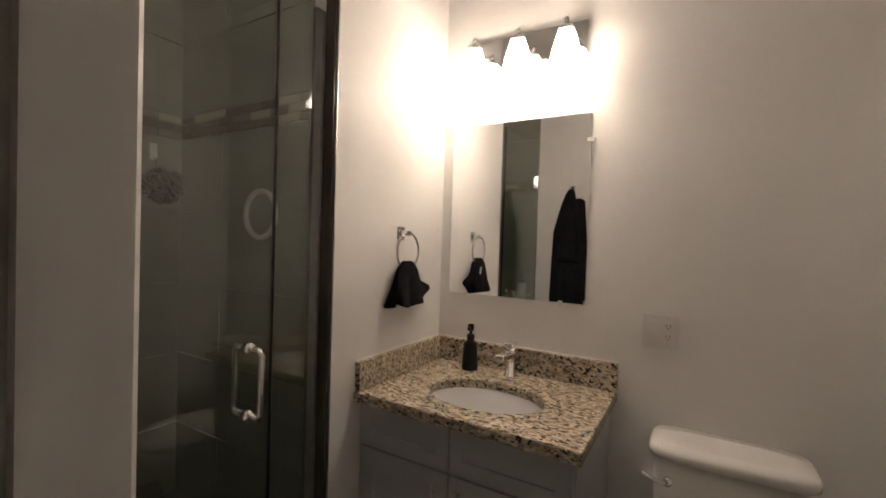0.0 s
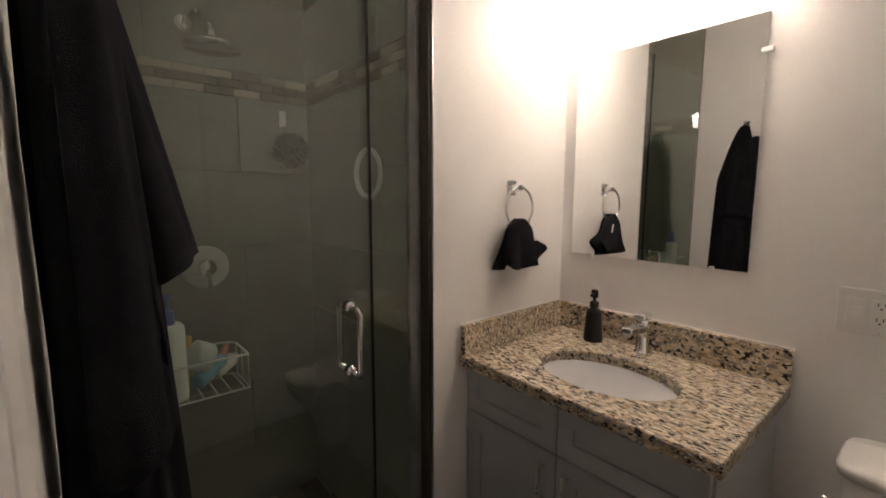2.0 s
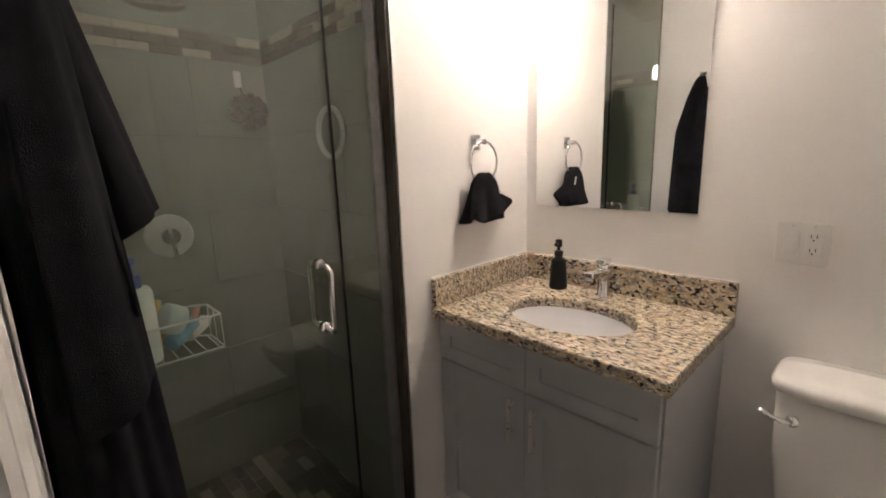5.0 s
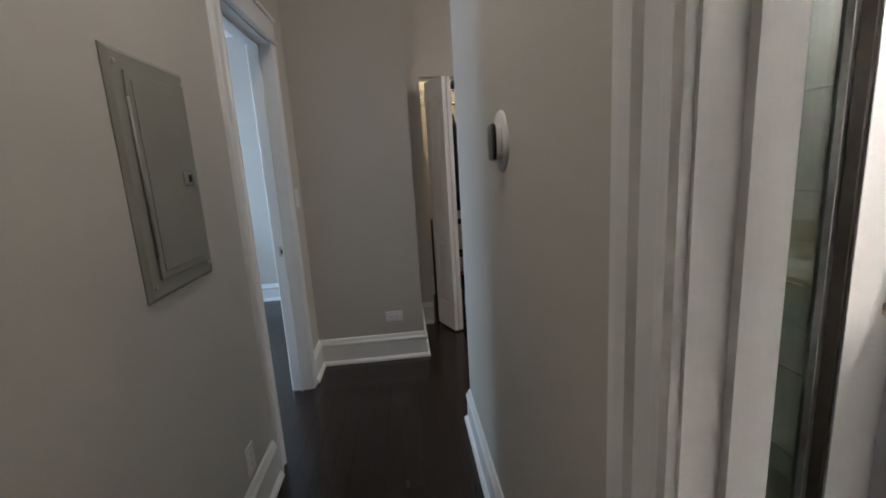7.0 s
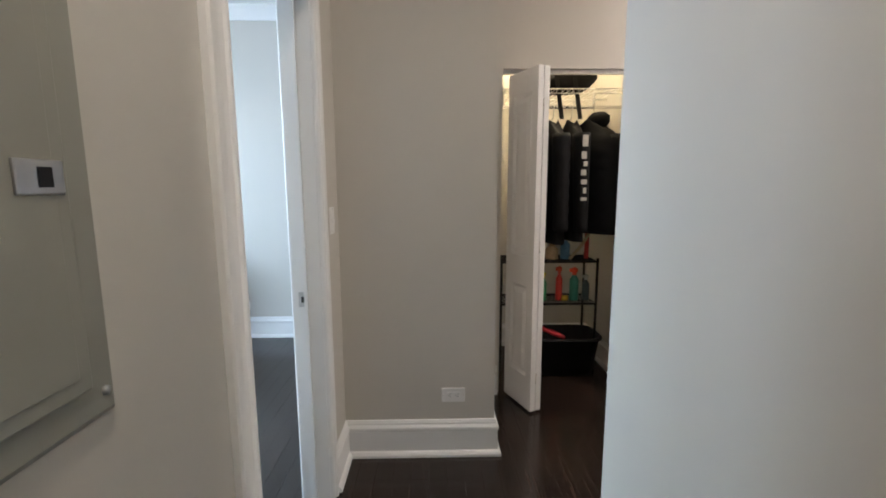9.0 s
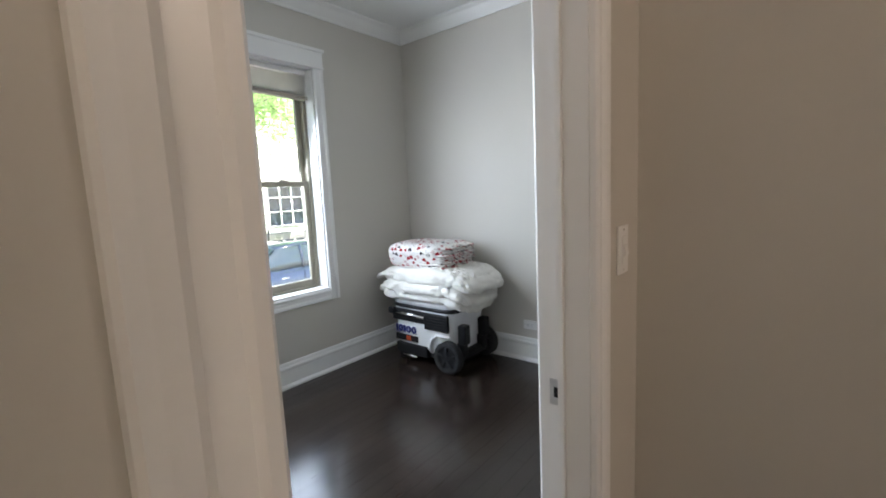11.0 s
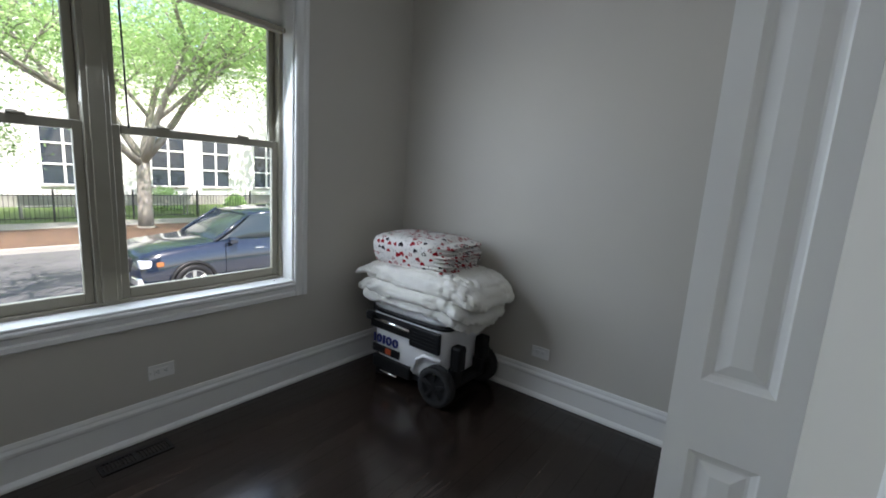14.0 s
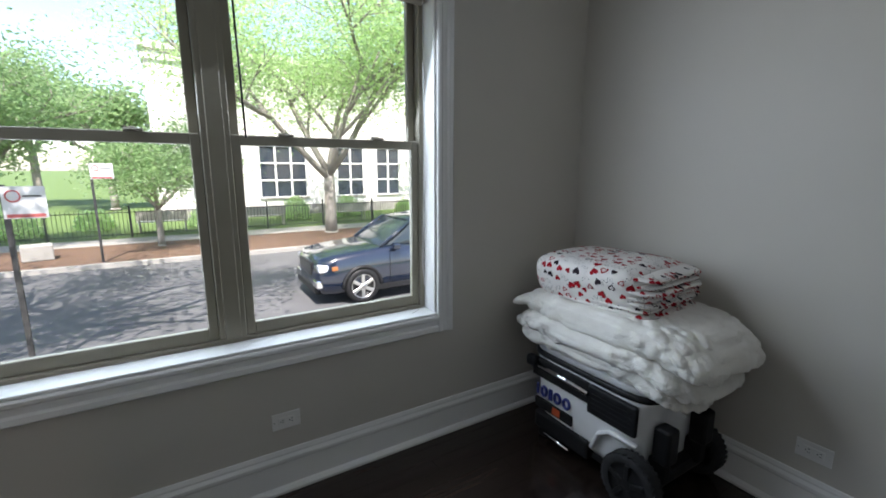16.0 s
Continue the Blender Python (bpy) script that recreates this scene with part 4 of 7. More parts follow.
    part("arm", tube([(0, 0, 0), (0.07, 0, 0.012), (0.15, 0.0, 0.0), (0.2, 0, -0.03), (0.3, 0.0, -0.09), (0.36, 0.0, -0.105), (0.385, 0.0, -0.13)], 0.0095, 12), MAT["chrome"], hd)
    part("joint", lathe([(0, 0.02), (0.014, 0.016), (0.016, 0), (0.014, -0.016), (0, -0.02)], 18, pose(0.19, 0, -0.028, 0, 30)), MAT["chrome"], hd)
    part("rose", lathe([(0, 0.05), (0.016, 0.048), (0.018, 0.03), (0.035, 0.02), (0.075, 0.006), (0.082, 0.0), (0.08, -0.008), (0.0, -0.009)], 36, pose(0.39, 0, -0.18)), MAT["chrome"], hd)
    vl = thing("shower_valve", (X0 + 0.01, 1.005, 1.115), 0, "round white and chrome shower valve plate with lever", "shower valve")
    part("plate", lathe([(0.085, 0), (0.085, 0.004), (0.078, 0.008), (0.0, 0.01)], 36, pose(0, 0, 0, 0, 90)), MAT["white_plastic"], vl)
    part("hub", lathe([(0.032, 0.008), (0.03, 0.045), (0.0, 0.047)], 24, pose(0, 0, 0, 0, 90)), MAT["chrome"], vl)
    part("lever", tube([(0.036, 0, -0.01), (0.04, 0.005, -0.06), (0.05, 0.006, -0.085)], 0.008, 10), MAT["chrome"], vl)
    hk = thing("adhesive_hook", (X0 + 0.01, 1.335, 1.72), 0, "small white adhesive hook on the shower tile", "hook")
    bm = bm_new()
    box(bm, 0, -0.014, -0.03, 0.005, 0.014, 0.035, bevel=0.002)
    part("plate", bm, MAT["white_plastic"], hk)
    part("hook", tube([(0.004, 0, -0.01), (0.02, 0, -0.03), (0.026, 0, -0.02)], 0.004, 8), MAT["white_plastic"], hk)
    lo = thing("loofah", (X0 + 0.085, 1.335, 1.585), 0, "dark round mesh loofah hanging from a hook", "loofah")
    bm = bm_new()
    rn = random.Random(8)
    for i in range(46):
        d = Vector((rn.gauss(0, 1), rn.gauss(0, 1), rn.gauss(0, 1))).normalized()
        s = d.orthogonal().normalized()
        w = d.cross(s)
        R = 0.068
        tube([d * R * 0.75 + (s * math.cos(q) + w * math.sin(q)) * 0.024 + d * 0.02 * math.sin(3 * q) for q in [2 * math.pi * k / 12 for k in range(12)]], 0.006, 5, True, bm)
    part("mesh_ball", bm, varied("grey_mesh", (0.10, 0.095, 0.085), (0.15, 0.14, 0.125), 40, (0.8, 0.9)), lo)
    part("cord", tube([(-0.055, 0, 0.108), (-0.04, 0, 0.07), (-0.02, 0, 0.04)], 0.002, 6), MAT["robe"], lo)
    sm = thing("shaving_mirror", (-0.975, 1.443, 1.475), 0, "round shaving mirror with white rim in the shower", "mirror")
    part("rim", tube([(0.082 * math.cos(2 * math.pi * i / 40), -0.022, 0.082 * math.sin(2 * math.pi * i / 40)) for i in range(40)], 0.009, 10, True), MAT["white_plastic"], sm)
    part("back", lathe([(0, 0.0), (0.03, 0.0), (0.082, 0.016), (0.082, 0.02), (0, 0.02)], 36, pose(0, 0, 0, 90)), MAT["white_plastic"], sm)
    part("mirror_glass", lathe([(0.075, 0.0215), (0, 0.0215)], 36, pose(0, 0, 0, 90)), MAT["mirror"], sm)
    # wire caddy hung inside the door
    cd = thing("shower_caddy", (gx - 0.0065, 0.79, 0.93), 0, "white wire corner caddy with bottles on the shower glass", "shower caddy")
    bm = bm_new()
    for z, w in ((0.0, 0.0022), (0.085, 0.003)):
        tube([(-0.002, -0.13, z), (-0.11, -0.13, z), (-0.13, -0.1, z), (-0.13, 0.1, z), (-0.11, 0.13, z), (-0.002, 0.13, z)], w, 8, bm=bm)
        tube([(-0.003, -0.13, z), (-0.003, 0.13, z)], w, 8, bm=bm)
    for i in range(9):
        y = -0.12 + 0.03 * i
        tube([(-0.003, y, 0.0), (-0.128, y, 0.0)], 0.0016, 6, bm=bm)
        if i % 2 == 0:
            tube([(-0.129, y * 0.9, 0.0), (-0.129, y * 0.9, 0.085)], 0.0016, 6, bm=bm)
    for x in (-0.003, -0.06, -0.11):
        tube([(x, 0.13, 0.0), (x, 0.13, 0.085)], 0.0016, 6, bm=bm)
    part("wire_basket", bm, MAT["white_plastic"], cd)
    part("suction_cup", lathe([(0.025, 0), (0.02, 0.008), (0.008, 0.014), (0, 0.015)], 20, pose(0.0015, 0, 0.075, 0, -90)), MAT["window_glass"], cd)
    pump = thing("shampoo_bottle", (gx - 0.05, 0.762, 0.9325), 0, "white pump bottle with a blue top in the caddy", "bottle")
    part("bottle", lathe([(0, 0), (0.033, 0), (0.035, 0.006), (0.035, 0.165), (0.03, 0.176), (0.013, 0.178), (0, 0.178)], 28), MAT["white_plastic"], pump)
    part("pump", lathe([(0.017, 0.176), (0.017, 0.205), (0.006, 0.208), (0.006, 0.23), (0.013, 0.232), (0.013, 0.245), (0, 0.246)], 20), varied("blue_cap", (0.02, 0.06, 0.35), (0.03, 0.08, 0.42), 9, (0.3, 0.4)), pump, "blue pump top")
    jar = thing("scrub_jar", (gx - 0.07, 0.83, 0.99), 0, "round clear tub lying in the caddy", "jar")
    part("tub", lathe([(0, -0.02), (0.034, -0.02), (0.036, 0.0), (0.036, 0.02), (0.03, 0.024), (0, 0.024)], 28, pose(0, 0, 0.022, 60, 20)), varied("frosted_plastic", (0.55, 0.6, 0.6), (0.6, 0.65, 0.65), 9, (0.3, 0.4)), jar)
    for nm, lab, x, y, c, r, hh, tilt in (("soap_tube", "pale blue tube lying in the caddy", -0.06, 0.815, (0.12, 0.33, 0.5), 0.02, 0.11, 75), ("sponge_pouf", "yellow box of soap in the caddy", -0.11, 0.80, (0.6, 0.38, 0.08), 0.018, 0.12, 8), ("lotion_bottle", "small white bottle lying in the caddy", -0.095, 0.86, (0.7, 0.66, 0.6), 0.018, 0.09, 80), ("razor", "orange handled razor in the caddy", -0.085, 0.845, (0.65, 0.25, 0.16), 0.009, 0.11, 50)):
        q = thing(nm, (gx + x, y, 0.9325), 0, lab, "toiletry")
        part("body", lathe([(0, 0), (r * 0.9, 0), (r, 0.004), (r, hh * 0.8), (r * 0.5, hh * 0.88), (r * 0.5, hh), (0, hh)], 18, pose(0, 0, r + 0.002 if tilt > 30 else 0.002, -tilt, 0, 40)), varied(nm + "_plastic", c, tuple(min(1, v * 1.15) for v in c), 9, (0.3, 0.45)), q)


vanity()
countertop()
faucet()
soap_dispenser()
bath_mirror()
vanity_light()
toilet()
towel_ring()
robe()
shower()
wall_plate((0.2565, BN, 1.111), 0, False, "both")
bm = bm_new()
box(bm, BW - 0.0, 1.448, 0, BW + 0.012, 1.588, 0.1, bevel=0.002)
solid("baseboard_tile", bm, MAT["tile_floor"], "grey tile baseboard beside the vanity", "baseboard", "structure")
bm = bm_new()
box(bm, 0.108, BN - 0.012, 0, BE, BN, 0.1, bevel=0.002)
solid("baseboard_tile", bm, MAT["tile_floor"], "grey tile baseboard behind the toilet", "baseboard", "structure")
mat_rug = thing("bath_mat", (-0.42, 1.18, 0.0), 0, "small dark bath mat before the shower", "bath mat")
bm = bm_new()
box(bm, -0.16, -0.26, 0.004, 0.3, 0.26, 0.02, bevel=0.007, seg=3)
part("pile", bm, MAT["robe"], mat_rug)
LEAF_ROWS = [(0.22, 0.71), (0.95, 1.89)]
bd = thing("door_bathroom", (0.765, 0.585, 0.008), 86, "white two panel bathroom door standing open", "door", kind="structure")
part("leaf", panel_leaf(0.70, 2.02, 0.036, 1, LEAF_ROWS, 0.115), MAT["door"], bd)
door_knob(bd, 0.64, 0.92, 0.036)
# unseen lamp added over the hall to brighten the electric panel's wall
ceiling_lamp(-0.55, 0.02, TOP, HALL_FILL, (1, 0.85, 0.68))
ceiling_lamp(-2.4, 2.2, TOP, LOBBY_LAMP, (1, 0.83, 0.68))
ceiling_lamp(-3.55, 0.75, TOP, CLOSET_LAMP, (1, 0.78, 0.45))


# ---- hall ----
def electric_panel():
    ob = thing("electric_panel", (-0.872, HS, 1.347), 180, "grey painted steel electric panel with a latched door", "electric panel")
    w, h = 0.183, 0.314
    bm = bm_new()
    vs = []
    for k, y in ((0.0, 0.0), (0.0, -0.004), (0.012, -0.014), (0.04, -0.014)):
        vs.append([bm.verts.new((x, y, z)) for x, z in ((-w + k, -h + k), (w - k, -h + k), (w - k, h - k), (-w + k, h - k))])
    for a, b in zip(vs, vs[1:]):
        for i in range(4):
            bm.faces.new((a[i], a[(i + 1) % 4], b[(i + 1) % 4], b[i]))
    bm.faces.new(vs[-1])
    bmesh.ops.recalc_face_normals(bm, faces=bm.faces)
    part("trim_plate", bm, MAT["panel_paint"], ob)
    bm = bm_new()
    box(bm, -0.132, -0.021, -0.262, 0.132, -0.0145, 0.262, bevel=0.002)
    box(bm, -0.112, -0.0235, -0.242, 0.112, -0.0205, 0.242, bevel=0.0015)
    dr = part("door", bm, MAT["panel_paint"], ob)
    bm = bm_new()
    box(bm, 0.062, -0.0265, -0.022, 0.122, -0.021, 0.016, bevel=0.002)
    lt = part("latch", bm, MAT["steel"], dr, "small steel slide latch")
    bm = bm_new()
    box(bm, 0.088, -0.0272, -0.014, 0.106, -0.0266, 0.008)
    part("latch_hole", bm, MAT["black_plastic"], dr, "dark latch opening")
    bm = bm_new()
    tube([(-0.131, -0.018, -0.2), (-0.131, -0.018, 0.2)], 0.004, 8, bm=bm)
    part("hinge", bm, MAT["panel_paint"], dr)
    for x, z in ((-1, -1), (1, -1), (-1, 1), (1, 1)):
        part("screw", lathe([(0.0065, 0), (0.0065, 0.003), (0.003, 0.005), (0, 0.005)], 14, pose(x * 0.158, -0.014, z * 0.277, 90)), MAT["steel"], ob)


def thermostat():
    ob = thing("thermostat", (-0.72, HN, 1.388), 0, "black faced thermostat on a round white wall plate", "thermostat")
    part("wall_plate", lathe([(0.0, 0), (0.079, 0), (0.079, 0.003), (0.075, 0.007), (0, 0.008)], 48, pose(-0.006, 0, 0.002, 90)), MAT["white_plastic"], ob)

    def sq(r, y, n=40, p=4.0):
        out = []
        for i in range(n):
            t = 2 * math.pi * i / n
            c, s = math.cos(t), math.sin(t)
            out.append((r * 0.95 * math.copysign(abs(c) ** (2 / p), c), y, r * 1.03 * math.copysign(abs(s) ** (2 / p), s)))
        return out

    part("housing", loft([sq(0.040, -0.0075), sq(0.043, -0.012), sq(0.0455, -0.024)]), MAT["white_plastic"], ob)
    part("screen", loft([sq(0.0455, -0.0242), sq(0.0465, -0.027), sq(0.044, -0.031), sq(0.02, -0.032)]), mat_base("black_screen_glass", (0.004, 0.004, 0.005), 0.08)[0], ob, "glossy black screen")


electric_panel()
thermostat()
wall_plate((-1.118, HS, 0.275), 180, False, "outlet")
wall_plate((-2.362, HS, 1.19), 180, False, "switch")
wall_plate((HE, 0.077, 0.315), 90, True, "outlet")
wall_plate((-2.562, RS, 0.319), 180, True, "outlet")
wall_plate((RW, -1.715, 0.292), 90, True, "outlet")
sp = thing("strike_plate", (DX0, -0.53, 0.894), 0, "steel strike plate on the door jamb", "strike plate")
bm = bm_new()
box(bm, 0.0003, -0.018, -0.03, 0.0022, 0.016, 0.03, bevel=0.0006, seg=1)
part("plate", bm, MAT["steel"], sp)
bm = bm_new()
box(bm, 0.0018, -0.008, -0.012, 0.0026, 0.008, 0.012)
part("latch_hole", bm, MAT["black_plastic"], sp, "dark latch hole")

BIFOLD_ROWS = [(0.2, 0.742), (0.918, 1.83)]


def bifold(at, rz, w, h, label, group):
    ob = thing("bifold_door", at, rz, label, "bifold door", group)
    m = part("leaf", panel_leaf(w, h, 0.034, 1, BIFOLD_ROWS, 0.055), MAT["door"], ob)
    m2 = part("leaf", panel_leaf(w, h, 0.034, 1, BIFOLD_ROWS, 0.055), MAT["door"], ob, m=pose(0, 0.039, 0))
    bm = bm_new()
    for z in (0.2, h * 0.5, h - 0.2):
        tube([(w - 0.002, 0.0195, z - 0.03), (w - 0.002, 0.0195, z + 0.03)], 0.004, 8, bm=bm)
    part("hinge", bm, MAT["nickel"], ob)
    return ob, m2


bf, leaf2 = bifold((-3.128, 0.450, 0.015), math.degrees(math.atan2(0.108, 0.257)), 0.285, 1.955, "white panelled bifold closet door folded half open", "")
part("pull_knob", lathe([(0.006, 0), (0.006, 0.012), (0.014, 0.018), (0.012, 0.026), (0, 0.028)], 18), MAT["nickel"], leaf2, m=pose(0.06, 0.017, 0.9, -90))
bm = bm_new()
box(bm, CX - 0.05, CY0 + 0.002, CTOP - 0.022, CX - 0.02, CY1 - 0.002, CTOP - 0.001)
solid("bifold_track", bm, MAT["steel"], "steel bifold track under the closet header", "door track", "structure")
LX = LX1 + 0.012
bifold((LX, -0.806, 0.015), 90, 0.25, 1.99, "white panelled bifold door folded out from the bedroom closet", "")

dr = thing("door_bedroom", (-1.488, -0.588, 0.008), 248.9, "white two panel bedroom door standing open", "door", kind="structure")
part("leaf", panel_leaf(0.645, 2.02, 0.036, 1, [(0.22, 0.71), (0.95, 1.89)], 0.115), MAT["door"], dr)
door_knob(dr, 0.598, 0.925, 0.036)
bm = bm_new()
for z in (0.2, 1.0, 1.8):
    tube([(-0.004, 0.02, z - 0.045), (-0.004, 0.02, z + 0.045)], 0.006, 10, bm=bm)
part("hinge", bm, MAT["nickel"], dr)

# ---- coat closet ----
DARK = varied("black_jacket_nylon", (0.004, 0.004, 0.0045), (0.008, 0.008, 0.009), 12, (0.65, 0.8), bump=0.5, bump_scale=40, dist=0.004, spec=0.18)

BAND = varied("faded_white_print", (0.42, 0.4, 0.36), (0.55, 0.52, 0.47), 60, (0.8, 0.95), spec=0.2)


def closet():
    sh = thing("wire_shelf", (-3.62, 0.75, 1.96), 0, "white wire closet shelf with a hanging rod", "shelf")
    bm = bm_new()
    for i in range(24):
        y = -0.35 + 0.8 * i / 23
        tube([(-0.36, y, 0), (0.25, y, 0), (0.255, y, -0.03)], 0.0022, 6, bm=bm)
    for x, z in ((-0.36, -0.004), (-0.1, -0.004), (0.25, -0.004), (0.255, -0.032)):
        tube([(x, -0.46, z), (x, 0.50, z)], 0.0035, 8, bm=bm)
    part("wires", bm, MAT["white_plastic"], sh)
    part("rod", tube([(0.17, -0.46, -0.105), (0.17, 0.50, -0.105)], 0.011, 14), MAT["chrome"], sh)
    for y in (-0.3, 0.3):
        part("bracket", tube([(0.17, y, -0.1), (0.2, y, -0.03), (0.25, y, -0.006)], 0.004, 8), MAT["white_plastic"], sh)
    bag = thing("duffel_bag", (-3.56, 0.93, 1.965), 0, "black duffel bag slumped on the wire shelf", "bag")
    rings = []
    for k in range(15):
        u = k / 14
        r = 0.015 + 0.085 * math.sin(math.pi * min(1, u * 1.05)) ** 0.5 * (0.75 + 0.4 * u)
        rings.append([(0.13 * math.cos(2 * math.pi * i / 24) * (0.3 + 0.7 * math.sin(math.pi * u) ** 0.4), -0.25 + 0.42 * u, max(0.002, 0.05 + r * math.sin(2 * math.pi * i / 24) * (1 + 0.1 * math.sin(5 * i + 9 * u)) + 0.05 * u)) for i in range(24)])
    part("body", loft(rings), DARK, bag, smooth=True)
    for y in (-0.14, -0.02):
        part("strap", sweep([(-0.014, 0), (0.014, 0), (0.014, 0.003), (-0.014, 0.003)], (0.14, y, 0.1), (0.2, y + 0.03, -0.2), (0, 1, 0), (1, 0, 0)), DARK, bag)
    # jackets on hangers
    rnd = random.Random(5)
    for k, (y, wide, low, lab, stripe) in enumerate(((0.66, 0.2, 0.95, "black jacket on a hanger", False), (0.79, 0.21, 0.96, "black padded jacket on a hanger", False), (0.915, 0.22, 0.98, "black jacket with white letter bands on the sleeve", True), (1.05, 0.225, 1.02, "black puffer jacket with a hood on a hanger", False))):
        jk = thing("jacket", (-3.45, y, 0), (0, 0, 0, 34)[k], lab, "jacket", "jackets in the closet")
        rings = []
        for q in range(32):
            u = q / 31
            z = 1.775 - (1.775 - low) * u
            w = wide * (0.28 + 0.72 * min(1, u / 0.13) ** 0.7) * (1 + 0.14 * u)
            d = (0.032 + 0.036 * min(1, u * 4)) * (1.5 if k == 3 else 1)
            puff = 1 + (0.10 * abs(math.sin(9 * math.pi * u)) if k in (1, 3) else 0.03 * math.sin(20 * u))
            rings.append([(w * math.cos(2 * math.pi * i / 40), d * math.sin(2 * math.pi * i / 40) * puff * (1 + 0.12 * math.sin(3 * 2 * math.pi * i / 40 + k)), z - 0.05 * abs(math.cos(2 * math.pi * i / 40)) ** 2 * (1 - u)) for i in range(40)])
        part("body", loft(rings), DARK, jk, smooth=True)
        for s in (-1, 1):
            rings = []
            for q in range(22):
                u = q / 21
                cx = s * (wide * 0.92 + 0.05 * u)
                z = 1.66 - (0.64 - 0.03 * s) * u
                r = (0.066 - 0.014 * u) * (1 + (0.13 * abs(math.sin(7 * math.pi * u)) if k in (1, 3) else 0.02))
                rings.append([(cx + r * math.cos(2 * math.pi * i / 24) * 1.05, r * math.sin(2 * math.pi * i / 24) * 0.8 + 0.02 * u * (k == 3), z) for i in range(24)])
            sl = part("sleeve", loft(rings), DARK, jk, smooth=True)
            if stripe and s == 1:
                for z0, z1 in ((1.575, 1.645), (1.50, 1.545), (1.455, 1.485), (1.40, 1.435), (1.345, 1.375), (1.29, 1.325), (1.245, 1.265)):
                    uu = (1.66 - (z0 + z1) / 2) / 0.61
                    xx = wide * 0.92 + 0.05 * uu + (0.062 - 0.016 * uu) * 1.04
                    bm = bm_new()
                    box(bm, xx + 0.002, -0.016 + 0.01 * math.sin(z0 * 40), z0, xx + 0.009, 0.014 + 0.006 * math.sin(z0 * 61), z1, bevel=0.002)
                    part("letter_band", bm, BAND, sl, "white printed band")
        if k == 3:
            part("hood", loft([[(0.05 + r * math.cos(2 * math.pi * i / 20), r * 0.6 * math.sin(2 * math.pi * i / 20), z) for i in range(20)] for r, z in ((0.06, 1.72), (0.08, 1.75), (0.08, 1.79), (0.045, 1.815), (0.01, 1.82))]), DARK, jk, smooth=True)
        part("hanger", tube(((-0.16, 0, 1.70), (0, 0, 1.80), (0.0, 0, 1.83), (0.012, 0, 1.85), (0.022, 0, 1.868), (0.014, 0, 1.882), (-0.002, 0, 1.876)), 0.0028, 8), MAT["steel"], jk, "thin wire hanger")
    # small shelf unit with bottles, and a bin
    un = thing("shelf_unit", (-3.6, 0.80, 0), 0, "low dark metal shelf unit crowded with bottles", "shelf unit")
    for z in (0.505, 0.81):
        bm = bm_new()
        for i in range(9):
            tube([(-0.13 + 0.0325 * i, -0.34, z), (-0.13 + 0.0325 * i, 0.34, z)], 0.003, 6, bm=bm)
        box(bm, -0.14, -0.345, z - 0.012, -0.13, 0.345, z + 0.004)
        box(bm, 0.13, -0.345, z - 0.012, 0.14, 0.345, z + 0.004)
        part("shelf", bm, MAT["black_plastic"], un)
    for x in (-0.135, 0.135):
        for y in (-0.34, 0.34):
            part("post", tube([(x, y, 0.0), (x, y, 0.83)], 0.009, 10), MAT["black_plastic"], un)
    items = [("spray_bottle", "orange capped spray bottle on the shelf", 0.66, 0.51, 0.028, 0.2, (0.05, 0.22, 0.1), (0.6, 0.16, 0.03)), ("spray_bottle", "green spray bottle on the shelf", 0.77, 0.51, 0.03, 0.21, (0.03, 0.25, 0.09), (0.6, 0.5, 0.05)), ("drill_bottle", "red and black tool standing on the shelf", 0.89, 0.51, 0.024, 0.25, (0.5, 0.03, 0.02), (0.5, 0.06, 0.02)),
             ("spray_bottle", "teal bottle with a red trigger", 1.0, 0.51, 0.033, 0.24, (0.02, 0.16, 0.11), (0.6, 0.06, 0.02)), ("spray_can", "dark spray can on the shelf", 1.085, 0.51, 0.026, 0.19, (0.03, 0.05, 0.05), (0.3, 0.32, 0.3)), ("tape_measure", "small yellow tape measure on the shelf", 0.93, 0.51, 0.03, 0.05, (0.55, 0.36, 0.03), (0.02, 0.02, 0.02)),
             ("cleaner_bottle", "clear blue bottle on the upper shelf", 0.925, 0.815, 0.034, 0.17, (0.08, 0.2, 0.32), (0.3, 0.4, 0.5)), ("jar_tan", "tan box of supplies on the upper shelf", 0.83, 0.815, 0.045, 0.12, (0.5, 0.36, 0.2), (0.45, 0.3, 0.15)), ("red_tool", "red handled tool leaning in the closet", 1.08, 0.815, 0.016, 0.26, (0.35, 0.02, 0.02), (0.3, 0.02, 0.02))]
    for nm, lab, y, z, r, hh, c, cc in items:
        q = thing(nm, (-3.53, y, z + 0.004), 0, lab, "bottle")
        part("bottle", lathe([(0, 0), (r * 0.95, 0), (r, 0.004), (r, hh * 0.62), (r * 0.45, hh * 0.76), (r * 0.4, hh * 0.8), (0, hh * 0.8)], 20), varied(nm + "_body", c, tuple(min(1, v * 1.3 + 0.01) for v in c), 40, (0.3, 0.45)), q)
        bm = lathe([(r * 0.5, hh * 0.78), (r * 0.5, hh * 0.92), (r * 0.35, hh), (0, hh)], 16)
        if hh > 0.18:
            box(bm, -r * 0.3, -r * 1.1, hh * 0.86, r * 0.3, r * 0.7, hh * 0.97, bevel=0.003)
        part("cap", bm, varied(nm + "_cap", cc, tuple(min(1, v * 1.2) for v in cc), 40, (0.35, 0.5)), q)
    br = thing("dust_brush", (-3.5, 1.0, 0.815), 0, "pale brush leaning against the jackets", "brush")
